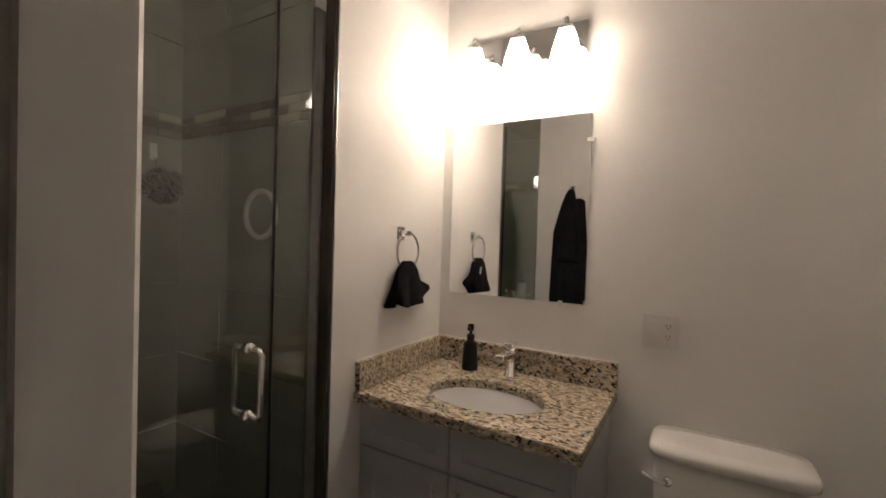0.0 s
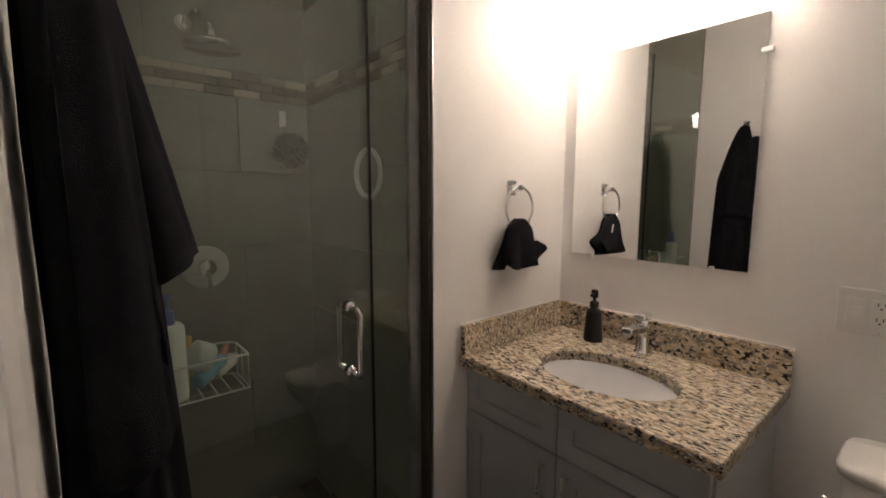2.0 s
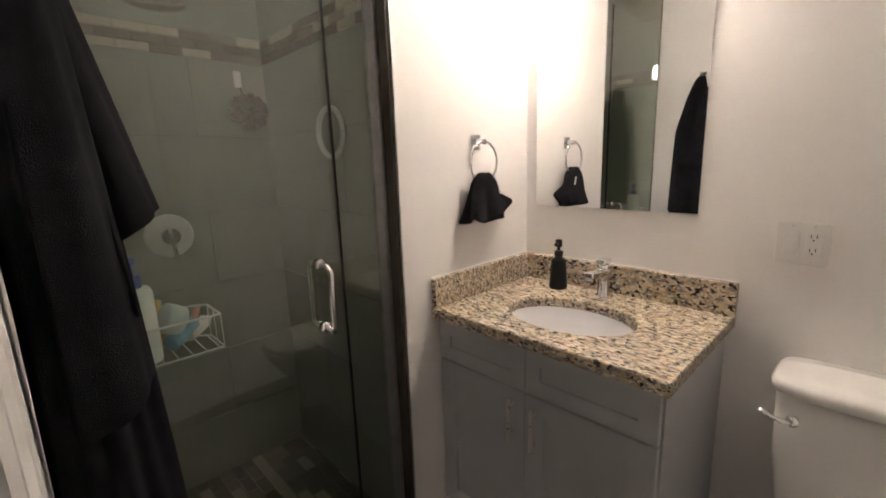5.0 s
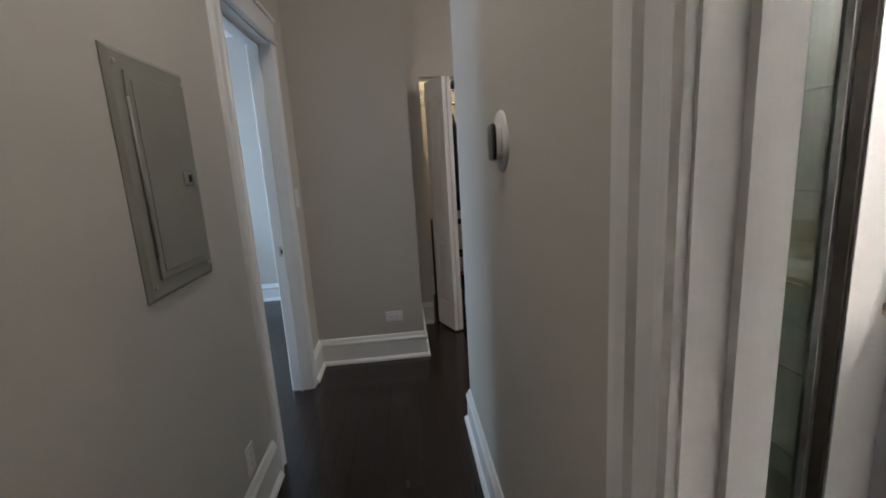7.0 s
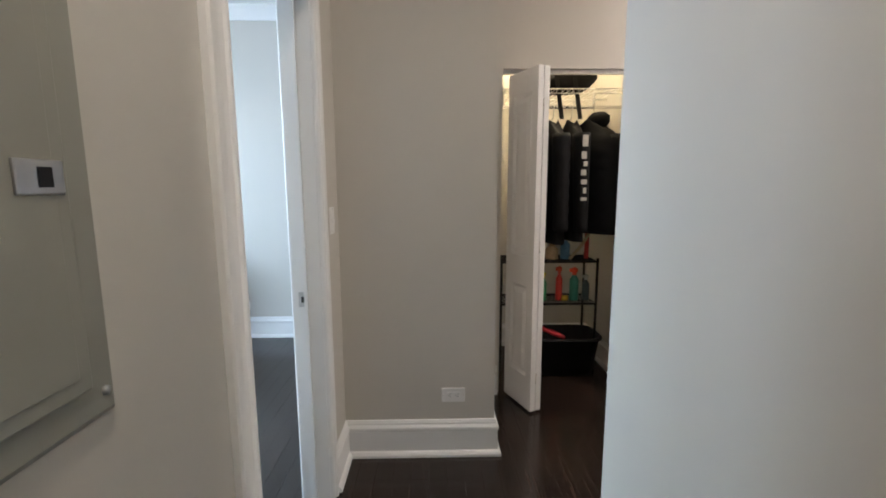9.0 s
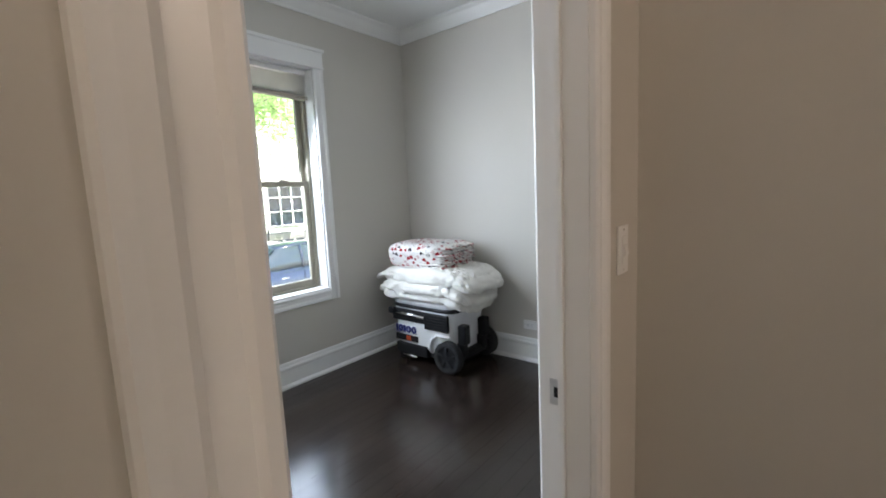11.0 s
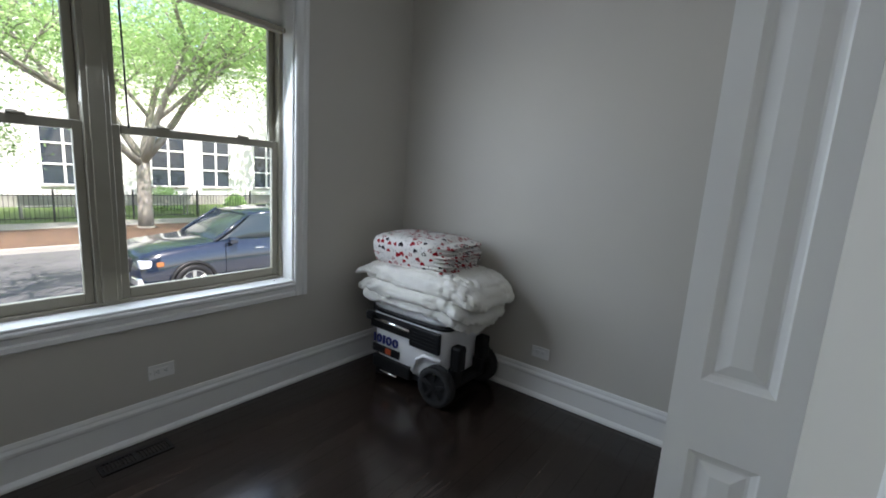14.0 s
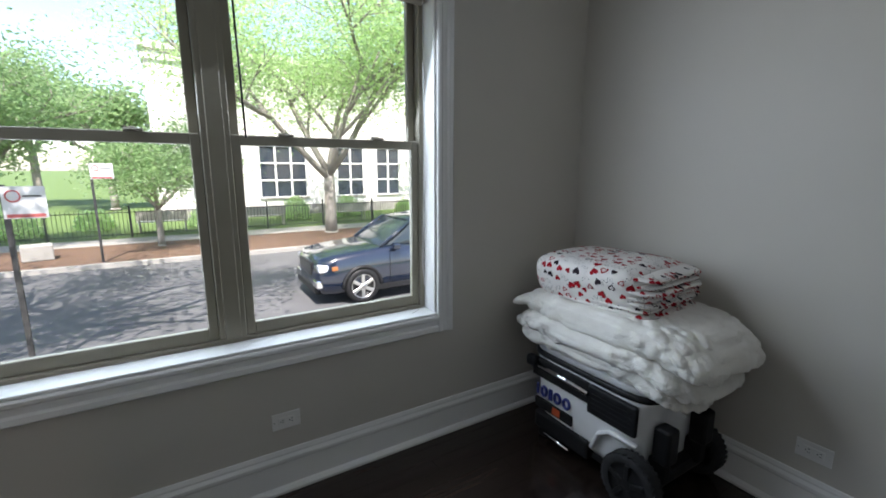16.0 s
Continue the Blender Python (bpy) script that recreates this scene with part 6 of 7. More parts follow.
def blankets():
    wb = thing("plush_blanket", (-3.95, -2.39, 0.51), 0, "white plush bubble textured blanket folded on the cooler", "blanket")
    folds = ((0.0, 0.0, 0.05, 0.262, 0.42, 0.05, 2, 2.0), (0.005, 0.02, 0.118, 0.272, 0.452, 0.05, 1, 1.6), (-0.002, 0.055, 0.205, 0.268, 0.462, 0.066, -1, 1.2), (0.012, -0.2, 0.2, 0.24, 0.3, 0.024, 4, 0.0), (0.012, -0.2, 0.085, 0.24, 0.285, 0.028, -3, 0.0))
    for k, (dx, dy, z, sx, sy, sz, rz, slump) in enumerate(folds):
        bm = lumpy(sx, sy, sz, 5.0, 0.03, 6, k * 3.1, 250, 110 if k < 3 else 60, 0.0, 0.3)
        for v in bm.verts:
            # rounded rows of plush bubbles over a soft, slumping slab
            over = max(0.0, v.co.y - 0.22)
            v.co.z -= over * over * slump
            over = max(0.0, -v.co.y - (0.3 if k < 3 else 0.16))
            v.co.z -= over * over * (1.0 if k < 3 else 2.2)
            d, _ = noise.voronoi(Vector((v.co.x * 24, v.co.y * 20, v.co.z * 16)) + Vector((k, 2 * k, 0)))
            out = Vector((v.co.x / sx, v.co.y / sy, v.co.z / sz * 0.8)).normalized()
            v.co += out * (0.0155 * (1 - min(1.0, d[0] / 0.66) ** 2) + 0.0018 * noise.noise(v.co * 70) + 0.014 * noise.noise(v.co * 7 + Vector((k, 0, 0))))
        part("fold", bm, MAT["fur"], wb, smooth=True, m=pose(dx, dy, z, 0, 0, rz))
    hb = thing("heart_blanket", (-3.955, -2.435, 0.772), 0, "folded white fleece blanket printed with red hearts", "blanket")
    cloth = varied("white_fleece", (0.76, 0.73, 0.7), (0.82, 0.79, 0.76), 12, (0.85, 0.95), bump=0.5, bump_scale=320, dist=0.002, spec=0.2)
    red = varied("dark_red_print", (0.30, 0.012, 0.02), (0.42, 0.02, 0.03), 30, (0.85, 0.95), spec=0.1)
    ink = varied("dark_print", (0.02, 0.015, 0.02), (0.04, 0.03, 0.035), 30, (0.85, 0.95), spec=0.1)
    from mathutils.bvhtree import BVHTree
    rnd = random.Random(12)
    layers = 7
    for k in range(layers + 1):
        # the wrap covers the top and front; thin folded layers show at its end
        wrap = k == layers
        if wrap:
            bm = lumpy(0.25, 0.278, 0.096, 6.0, 0.02, 7, 4.0, 140, 44, 0.0, 0.2)
        else:
            bm = lumpy(0.236 - 0.004 * abs(k - 3), 0.3 - 0.005 * abs(k - 4), 0.0135, 6.0, 0.015, 9, k * 1.7, 110, 12, 0.0, 0.35)
        for v in bm.verts:
            v.co.z += 0.010 * math.cos(v.co.x * 7) - max(0.0, abs(v.co.y) - 0.2) * 0.12
            if wrap:
                v.co.x += 0.012 * math.sin(v.co.z * 22)
        tree = BVHTree.FromBMesh(bm)
        hearts, words = bm_new(), bm_new()
        taken = []
        for q in range(1500 if wrap else 60):
            if wrap:
                if rnd.random() < 0.6:
                    o, d = Vector((rnd.uniform(-0.23, 0.235), rnd.uniform(-0.25, 0.25), 0.3)), Vector((0, 0, -1))
                else:
                    o, d = Vector((0.5, rnd.uniform(-0.25, 0.25), rnd.uniform(-0.085, 0.085))), Vector((-1, 0, 0))
            else:
                o, d = Vector((rnd.uniform(-0.22, 0.22), 0.4, rnd.uniform(-0.012, 0.012))), Vector((0, -1, 0))
            hit, nrm, _, _ = tree.ray_cast(o, d)
            if hit is None:
                continue
            if any((hit - p).length < (0.033 if wrap else 0.018) for p in taken):
                continue
            taken.append(hit)
            s = rnd.uniform(0.012, 0.02) * (1.0 if wrap else 0.8)
            a = rnd.uniform(-0.7, 0.7)
            u = nrm.cross(Vector((0, 0, 1) if abs(nrm.z) < 0.8 else (1, 0, 0))).normalized()
            w = nrm.cross(u)
            ca, sa = math.cos(a), math.sin(a)
            u, w = u * ca + w * sa, w * ca - u * sa

            def on(x, y, lift=0.0022):
                p = hit + u * x + w * y
                near, n2, _, _ = tree.find_nearest(p)
                return near + n2 * lift

            if rnd.random() < 0.74:
                pts = []
                for i in range(14):
                    t = 2 * math.pi * i / 14
                    pts.append((s * 0.062 * 16 * math.sin(t) ** 3, s * 0.062 * (13 * math.cos(t) - 5 * math.cos(2 * t) - 2 * math.cos(3 * t) - math.cos(4 * t))))
                tgt = hearts if rnd.random() < 0.75 else words
                c = tgt.verts.new(on(0, 0))
                ring = [tgt.verts.new(on(x, y)) for x, y in pts]
                if rnd.random() < 0.3:
                    inner = [tgt.verts.new(on(x * 0.6, y * 0.6)) for x, y in pts]
                    tgt.verts.remove(c)
                    for i in range(14):
                        tgt.faces.new((ring[i], ring[(i + 1) % 14], inner[(i + 1) % 14], inner[i]))
                else:
                    for i in range(14):
                        tgt.faces.new((c, ring[i], ring[(i + 1) % 14]))
            else:
                L = s * 3.2
                top = [(L * (i / 12 - 0.5), s * 0.55 * math.sin(i * 1.35) + (s * 0.7 if i in (1, 2) else 0)) for i in range(13)]
                va = [words.verts.new(on(x, y - 0.0011)) for x, y in top]
                vb = [words.verts.new(on(x, y + 0.0011)) for x, y in top]
                for i in range(12):
                    words.faces.new((va[i], va[i + 1], vb[i + 1], vb[i]))
        fold = part("fold", bm, cloth, hb, smooth=True, m=pose(0, -0.022, 0.098, 0, 0, 4) if wrap else pose(0.006 * math.sin(k * 2.0), 0.012 + 0.006 * math.cos(k * 3.0), 0.016 + 0.0245 * k, 0, 0, 4))
        part("heart_print", hearts, red, fold, "printed dark red hearts")["kind"] = "stuff"
        part("script_print", words, ink, fold, "printed black script strokes and hearts")["kind"] = "stuff"


cooler()
blankets()


# ---- outdoors ----
G = -1.36
ASPHALT = varied("asphalt", (0.07, 0.07, 0.073), (0.095, 0.095, 0.098), 0.7, (0.8, 0.95), bump=0.4, bump_scale=60, dist=0.006)
CONCRETE = varied("concrete", (0.24, 0.23, 0.21), (0.3, 0.29, 0.265), 1.5, (0.8, 0.9), bump=0.3, bump_scale=60, dist=0.003)
MULCH = varied("brown_mulch", (0.06, 0.033, 0.02), (0.13, 0.075, 0.045), 6.0, (0.9, 1.0), bump=0.8, bump_scale=30, dist=0.03)
LAWN = varied("lawn", (0.06, 0.11, 0.025), (0.11, 0.17, 0.04), 2.0, (0.9, 1.0), bump=0.8, bump_scale=50, dist=0.02)
IRON = varied("black_iron", (0.015, 0.015, 0.016), (0.03, 0.03, 0.03), 20, (0.5, 0.65))
BARK = varied("grey_bark", (0.22, 0.2, 0.17), (0.32, 0.295, 0.26), 3.0, (0.85, 0.95), bump=0.9, bump_scale=14, dist=0.03, stretch=(3, 3, 0.6))


def leaf_mat(name, c1, c2):
    mt, nt, b = mat_base(name, c1, 0.55)
    geo = nt.nodes.new("ShaderNodeNewGeometry")
    ramp = nt.nodes.new("ShaderNodeValToRGB")
    ramp.color_ramp.elements[0].color, ramp.color_ramp.elements[1].color = (*c1, 1), (*c2, 1)
    nt.links.new(geo.outputs["Random Per Island"], ramp.inputs["Fac"])
    nt.links.new(ramp.outputs["Color"], b.inputs["Base Color"])
    tr = nt.nodes.new("ShaderNodeBsdfTranslucent")
    mx = nt.nodes.new("ShaderNodeMixShader")
    mx.inputs["Fac"].default_value = 0.65
    nt.links.new(ramp.outputs["Color"], tr.inputs["Color"])
    nt.links.new(b.outputs["BSDF"], mx.inputs[1])
    nt.links.new(tr.outputs["BSDF"], mx.inputs[2])
    nt.links.new(mx.outputs["Shader"], nt.nodes["Material Output"].inputs["Surface"])
    return mt


LEAF_LIGHT = leaf_mat("light_green_leaves", (0.34, 0.52, 0.2), (0.56, 0.72, 0.38))
LEAF_DARK = leaf_mat("deep_green_leaves", (0.2, 0.33, 0.14), (0.33, 0.47, 0.23))


def ground_sheet(name, x0, y0, x1, y1, z, material, label, thick=0.1):
    bm = bm_new()
    box(bm, x0, y0, z - thick, x1, y1, z)
    return solid(name, bm, material, label, name, "structure")


ground_sheet("ground", -400, -600, 400, 60, G - 0.13, LAWN, "open ground reaching to the horizon")
ground_sheet("road", -120, -15.9, 120, -8.9, G, ASPHALT, "grey asphalt street with tree shade")
ground_sheet("pavement_near", -120, -8.75, 120, -3.2, G + 0.12, CONCRETE, "pale concrete pavement beside the house", 0.24)
ground_sheet("kerb_near", -120, -8.9, 120, -8.75, G + 0.13, CONCRETE, "concrete kerb", 0.25)
ground_sheet("kerb_far", -120, -16.08, 120, -15.9, G + 0.13, CONCRETE, "concrete kerb across the street", 0.25)
ground_sheet("parkway", -120, -19.6, 120, -16.08, G + 0.12, MULCH, "brown mulch strip under the street trees", 0.24)
ground_sheet("pavement_far", -120, -21.1, 120, -19.6, G + 0.125, CONCRETE, "concrete pavement across the street", 0.24)
ground_sheet("lawn", -120, -27.0, 120, -21.1, G + 0.12, LAWN, "mown lawn before the white building", 0.24)


def branch(bm, p, d, length, r, depth, rnd, tips, bend=0.25):
    pts = [Vector(p)]
    d = Vector(d).normalized()
    n = 5
    for i in range(n):
        d = (d + Vector((rnd.uniform(-1, 1), rnd.uniform(-1, 1), rnd.uniform(-0.3, 0.6))) * bend * 0.35).normalized()
        pts.append(pts[-1] + d * length / n)
    tube(pts, r, 7 if r > 0.04 else 5, bm=bm, taper=0.55)
    if depth <= 2:
        tips.extend(pts[2:])
    if depth == 0:
        return
    for i in range(3 if depth > 1 else 4):
        at = pts[rnd.randint(2, n)]
        side = Vector((rnd.uniform(-1, 1), rnd.uniform(-1, 1), rnd.uniform(-0.15, 0.55))).normalized()
        branch(bm, at, d * 0.6 + side * 0.9, length * rnd.uniform(0.55, 0.75), r * 0.55, depth - 1, rnd, tips, bend)


def tree(at, trunk_h, trunk_r, limb, leaves, size, spread, material, label, seed, lean=(0, 0), up=(0.55, 1.2)):
    rnd = random.Random(seed)
    ob = thing("street_tree", at, 0, label, "tree", "street trees")
    bm = bm_new()
    pts = [Vector((lean[0] * k / 4, lean[1] * k / 4, trunk_h * k / 4)) for k in range(5)]
    tube([(0, 0, -0.05), (0, 0, 0.05)], trunk_r * 1.5, 12, bm=bm, taper=0.72)
    tube(pts, trunk_r, 12, bm=bm, taper=0.8)
    tips = []
    for k in range(5):
        a = 2 * math.pi * k / 5 + rnd.uniform(-0.4, 0.4)
        branch(bm, pts[-1] - Vector((0, 0, rnd.uniform(0, trunk_h * 0.12))), (math.cos(a) * 0.9, math.sin(a) * 0.9, rnd.uniform(*up)), limb * rnd.uniform(0.8, 1.15), trunk_r * 0.55, 3, rnd, tips)
    part("trunk", bm, BARK, ob)
    verts, faces = [], []
    for q in range(leaves):
        c = tips[rnd.randrange(len(tips))] + Vector((rnd.gauss(0, spread), rnd.gauss(0, spread), rnd.gauss(0, spread * 0.6) - 0.1 * spread))
        u = Vector((rnd.gauss(0, 1), rnd.gauss(0, 1), rnd.gauss(0, 0.5))).normalized()
        w = u.cross(Vector((rnd.gauss(0, 1), rnd.gauss(0, 1), rnd.gauss(0, 1)))).normalized()
        s = size * rnd.uniform(0.6, 1.3)
        i = len(verts)
        verts += [c - u * s, c + w * s * 0.42, c + u * s, c - w * s * 0.42]
        faces.append((i, i + 1, i + 2, i + 3))
    me = bpy.data.meshes.new("crown")
    me.from_pydata([tuple(v) for v in verts], [], faces)
    me.materials.append(material)
    cr = new("crown", me)
    cr.parent = ob
    cr["kind"] = "stuff"
    return ob


P = G + 0.12
tree((-7.6, -18.9, P), 2.5, 0.25, 4.8, 66000, 0.068, 1.05, LEAF_LIGHT, "tall street tree with light green feathery crown", 2, up=(0.7, 1.9))
tree((-1.62, -18.6, P), 1.35, 0.11, 1.9, 20000, 0.065, 0.4, LEAF_DARK, "small young street tree with rounded dark crown", 7)
tree((3.4, -19.2, P), 1.9, 0.14, 2.6, 20000, 0.08, 0.5, LEAF_DARK, "young street tree with deep green crown", 9)
tree((1.3, -7.7, P), 4.4, 0.2, 3.4, 15000, 0.08, 0.6, LEAF_LIGHT, "street tree by the near kerb shading the road", 5)
tree((-15.5, -18.9, P), 3.2, 0.25, 4.2, 14000, 0.15, 0.55, LEAF_LIGHT, "street tree with light green crown", 15)
# out of view, added only for the shade it throws on the street
tree((-13.2, -7.5, P), 3.4, 0.22, 3.6, 12000, 0.15, 0.55, LEAF_LIGHT, "unseen street tree added by the near kerb for shade", 21)
for k, (x, y, s) in enumerate(((1.5, -38, 1.5), (6.5, -44, 1.8), (10.5, -40, 1.5), (15.0, -48, 1.9), (21.0, -42, 1.7))):
    tree((x, y, G), 2.2 * s, 0.16 * s, 1.9 * s, 5000, 0.24, 0.6, LEAF_DARK, "leafy park tree beyond the lawn", 30 + k)


def bush(x, y, r, h, seed):
    rnd = random.Random(seed)
    ob = thing("shrub", (x, y, P), 0, "low rounded green shrub by the fence", "shrub", "shrubs along the fence")
    verts, faces = [], []
    for q in range(1500):
        d = Vector((rnd.gauss(0, 1), rnd.gauss(0, 1), abs(rnd.gauss(0, 1)))).normalized()
        k = (0.55 + 0.45 * rnd.random() ** 0.5) * (1 + 0.22 * noise.noise(d * 2.5 + Vector((seed, 0, 0))))
        c = Vector((d.x * r * k, d.y * r * k, d.z * h * k + 0.03))
        u = Vector((rnd.gauss(0, 1), rnd.gauss(0, 1), rnd.gauss(0, 1))).normalized()
        w = u.orthogonal().normalized()
        s = 0.06 * rnd.uniform(0.6, 1.3)
        i = len(verts)
        verts += [c - u * s, c + w * s * 0.6, c + u * s, c - w * s * 0.6]
        faces.append((i, i + 1, i + 2, i + 3))
    me = bpy.data.meshes.new("foliage")
    me.from_pydata([tuple(v) for v in verts], [], faces)
    me.materials.append(LEAF_LIGHT)
    f = new("foliage", me)
    f.parent = ob
    f["kind"] = "stuff"
    bm = bm_new()
    for k in range(6):
        a = k * 1.05
        tube([(0, 0, -0.02), (0.3 * r * math.cos(a), 0.3 * r * math.sin(a), 0.4 * h), (0.6 * r * math.cos(a), 0.6 * r * math.sin(a), 0.75 * h)], 0.015, 5, bm=bm, taper=0.5)
    part("stems", bm, BARK, ob)


for k, (x, y, r, h) in enumerate(((-7.4, -24.3, 0.75, 1.15), (-10.3, -24.6, 0.8, 1.1), (-13.6, -24.2, 0.6, 0.8), (-3.4, -24.0, 0.9, 0.95), (0.9, -24.5, 0.7, 0.9), (3.2, -23.4, 0.9, 1.2), (5.4, -22.8, 0.8, 1.0))):
    bush(x, y, r, h, 50 + k)

# iron fence
fn = thing("iron_fence", (-6.0, -21.3, P), 0, "thin black iron picket fence along the lawn", "fence")
bm = bm_new()
for z in (0.12, 0.95):
    box(bm, -24, -0.012, z, 18, 0.012, z + 0.03)
part("rail", bm, IRON, fn)
verts, faces = [], []
for i in range(330):
    x = -24 + 42 * i / 329
    a = len(verts)
    for z in (0.02, 1.08):
        verts += [(x - 0.008, -0.008, z), (x + 0.008, -0.008, z), (x + 0.008, 0.008, z), (x - 0.008, 0.008, z)]
    for q in range(4):
        faces.append((a + q, a + (q + 1) % 4, a + 4 + (q + 1) % 4, a + 4 + q))
    faces.append((a + 4, a + 5, a + 6, a + 7))
me = bpy.data.meshes.new("pickets")
me.from_pydata(verts, [], faces)
me.materials.append(IRON)
pk = new("pickets", me)
pk.parent = fn
pk["kind"] = "stuff"
for i in range(18):
    bm = bm_new()
    x = -24 + 2.45 * i
    box(bm, x - 0.03, -0.03, 0.0, x + 0.03, 0.03, 1.2, bevel=0.006, seg=1)
    part("post", bm, IRON, fn)

# benches behind the fence
for x in (-5.6, -9.6, -1.6):
    bn = thing("park_bench", (x, -22.6, P), 0, "grey metal bench behind the fence", "bench", "benches behind the fence")
    gm = MAT["panel_paint"]
    for nm, b in (("seat", (-0.9, -0.22, 0.42, 0.9, 0.22, 0.46)), ("backrest", (-0.9, 0.2, 0.5, 0.9, 0.24, 0.9))):
        bm = bm_new()
        box(bm, *b, bevel=0.01)
        part(nm, bm, gm, bn)
    for lx in (-0.8, 0.8):
        for ly in (-0.18, 0.21):
            bm = bm_new()
            box(bm, lx - 0.03, ly - 0.02, 0, lx + 0.03, ly + 0.02, 0.52 if ly > 0 else 0.42)
            part("leg", bm, gm, bn)


def building():
    ob = thing("school_building", (-20.0, -27.0, P), 0, "long white building with tall divided dark windows", "building")
    wallm = varied("white_masonry_paint", (0.66, 0.645, 0.61), (0.72, 0.70, 0.67), 1.2, (0.8, 0.9), bump=0.3, bump_scale=20, dist=0.01)
    glass = mat_base("dark_window_glass", (0.03, 0.04, 0.055), 0.08)[0]
    frame = varied("white_window_frame", (0.7, 0.7, 0.69), (0.75, 0.75, 0.74), 4, (0.5, 0.6))
    bays = [(-2.9, -4.5, 2), (-6.2, -8.75, 3), (-10.55, -12.25, 2), (-13.1, -14.7, 2), (-16.2, -18.8, 3), (-20.6, -22.2, 2), (-23.2, -24.8, 2), (-26.4, -29.0, 3)]
    z0, z1 = 1.0, 3.85
    left, right, H = -36.0, -1.4, 8.2
    bm = bm_new()
    edges = [right] + [e for b in bays for e in b[:2]] + [left]
    for a, b in zip(edges[::2], edges[1::2]):
        box(bm, b + 20, -0.3, 0, a + 20, 0, H)
    for a, b, _ in bays:
        box(bm, b + 20, -0.3, 0, a + 20, 0, z0)
        box(bm, b + 20, -0.3, z1, a + 20, 0, H)
    box(bm, right + 19.7, -12, 0, right + 20, -0.3, H)
    part("wall", bm, wallm, ob)
    bm = bm_new()
    box(bm, left + 20 - 0.2, -12.2, H, right + 20.2, 0.25, H + 0.3)
    box(bm, left + 20 - 0.1, -0.1, H - 0.5, right + 20.1, 0.12, H - 0.25)
    part("roof", bm, wallm, ob)
    bm = bm_new()
    box(bm, left + 20, 0.0, 0.0, right + 20, 0.06, 0.55)
    part("plinth", bm, CONCRETE, ob)
    for a, b, cols in bays:
        w = bm_new()
        wd = a - b
        for i in range(cols + 1):
            x = b + 20 + wd * i / cols
            box(w, x - 0.05, -0.16, z0, x + 0.05, -0.06, z1)
        for i in range(4):
            z = z0 + (z1 - z0) * i / 3
            box(w, b + 20, -0.155, z - 0.04, a + 20, -0.065, z + 0.04)
        win = part("window", w, frame, ob)
        for i in range(cols):
            for j in range(3):
                p = bm_new()
                box(p, b + 20 + wd * i / cols + 0.05, -0.13, z0 + (z1 - z0) * j / 3 + 0.04, b + 20 + wd * (i + 1) / cols - 0.05, -0.115, z0 + (z1 - z0) * (j + 1) / 3 - 0.04)
                part("pane", p, glass, win)
        s = bm_new()
        box(s, b + 20 - 0.08, -0.05, z0 - 0.1, a + 20 + 0.08, 0.08, z0, bevel=0.01)
        part("sill", s, CONCRETE, win)


building()


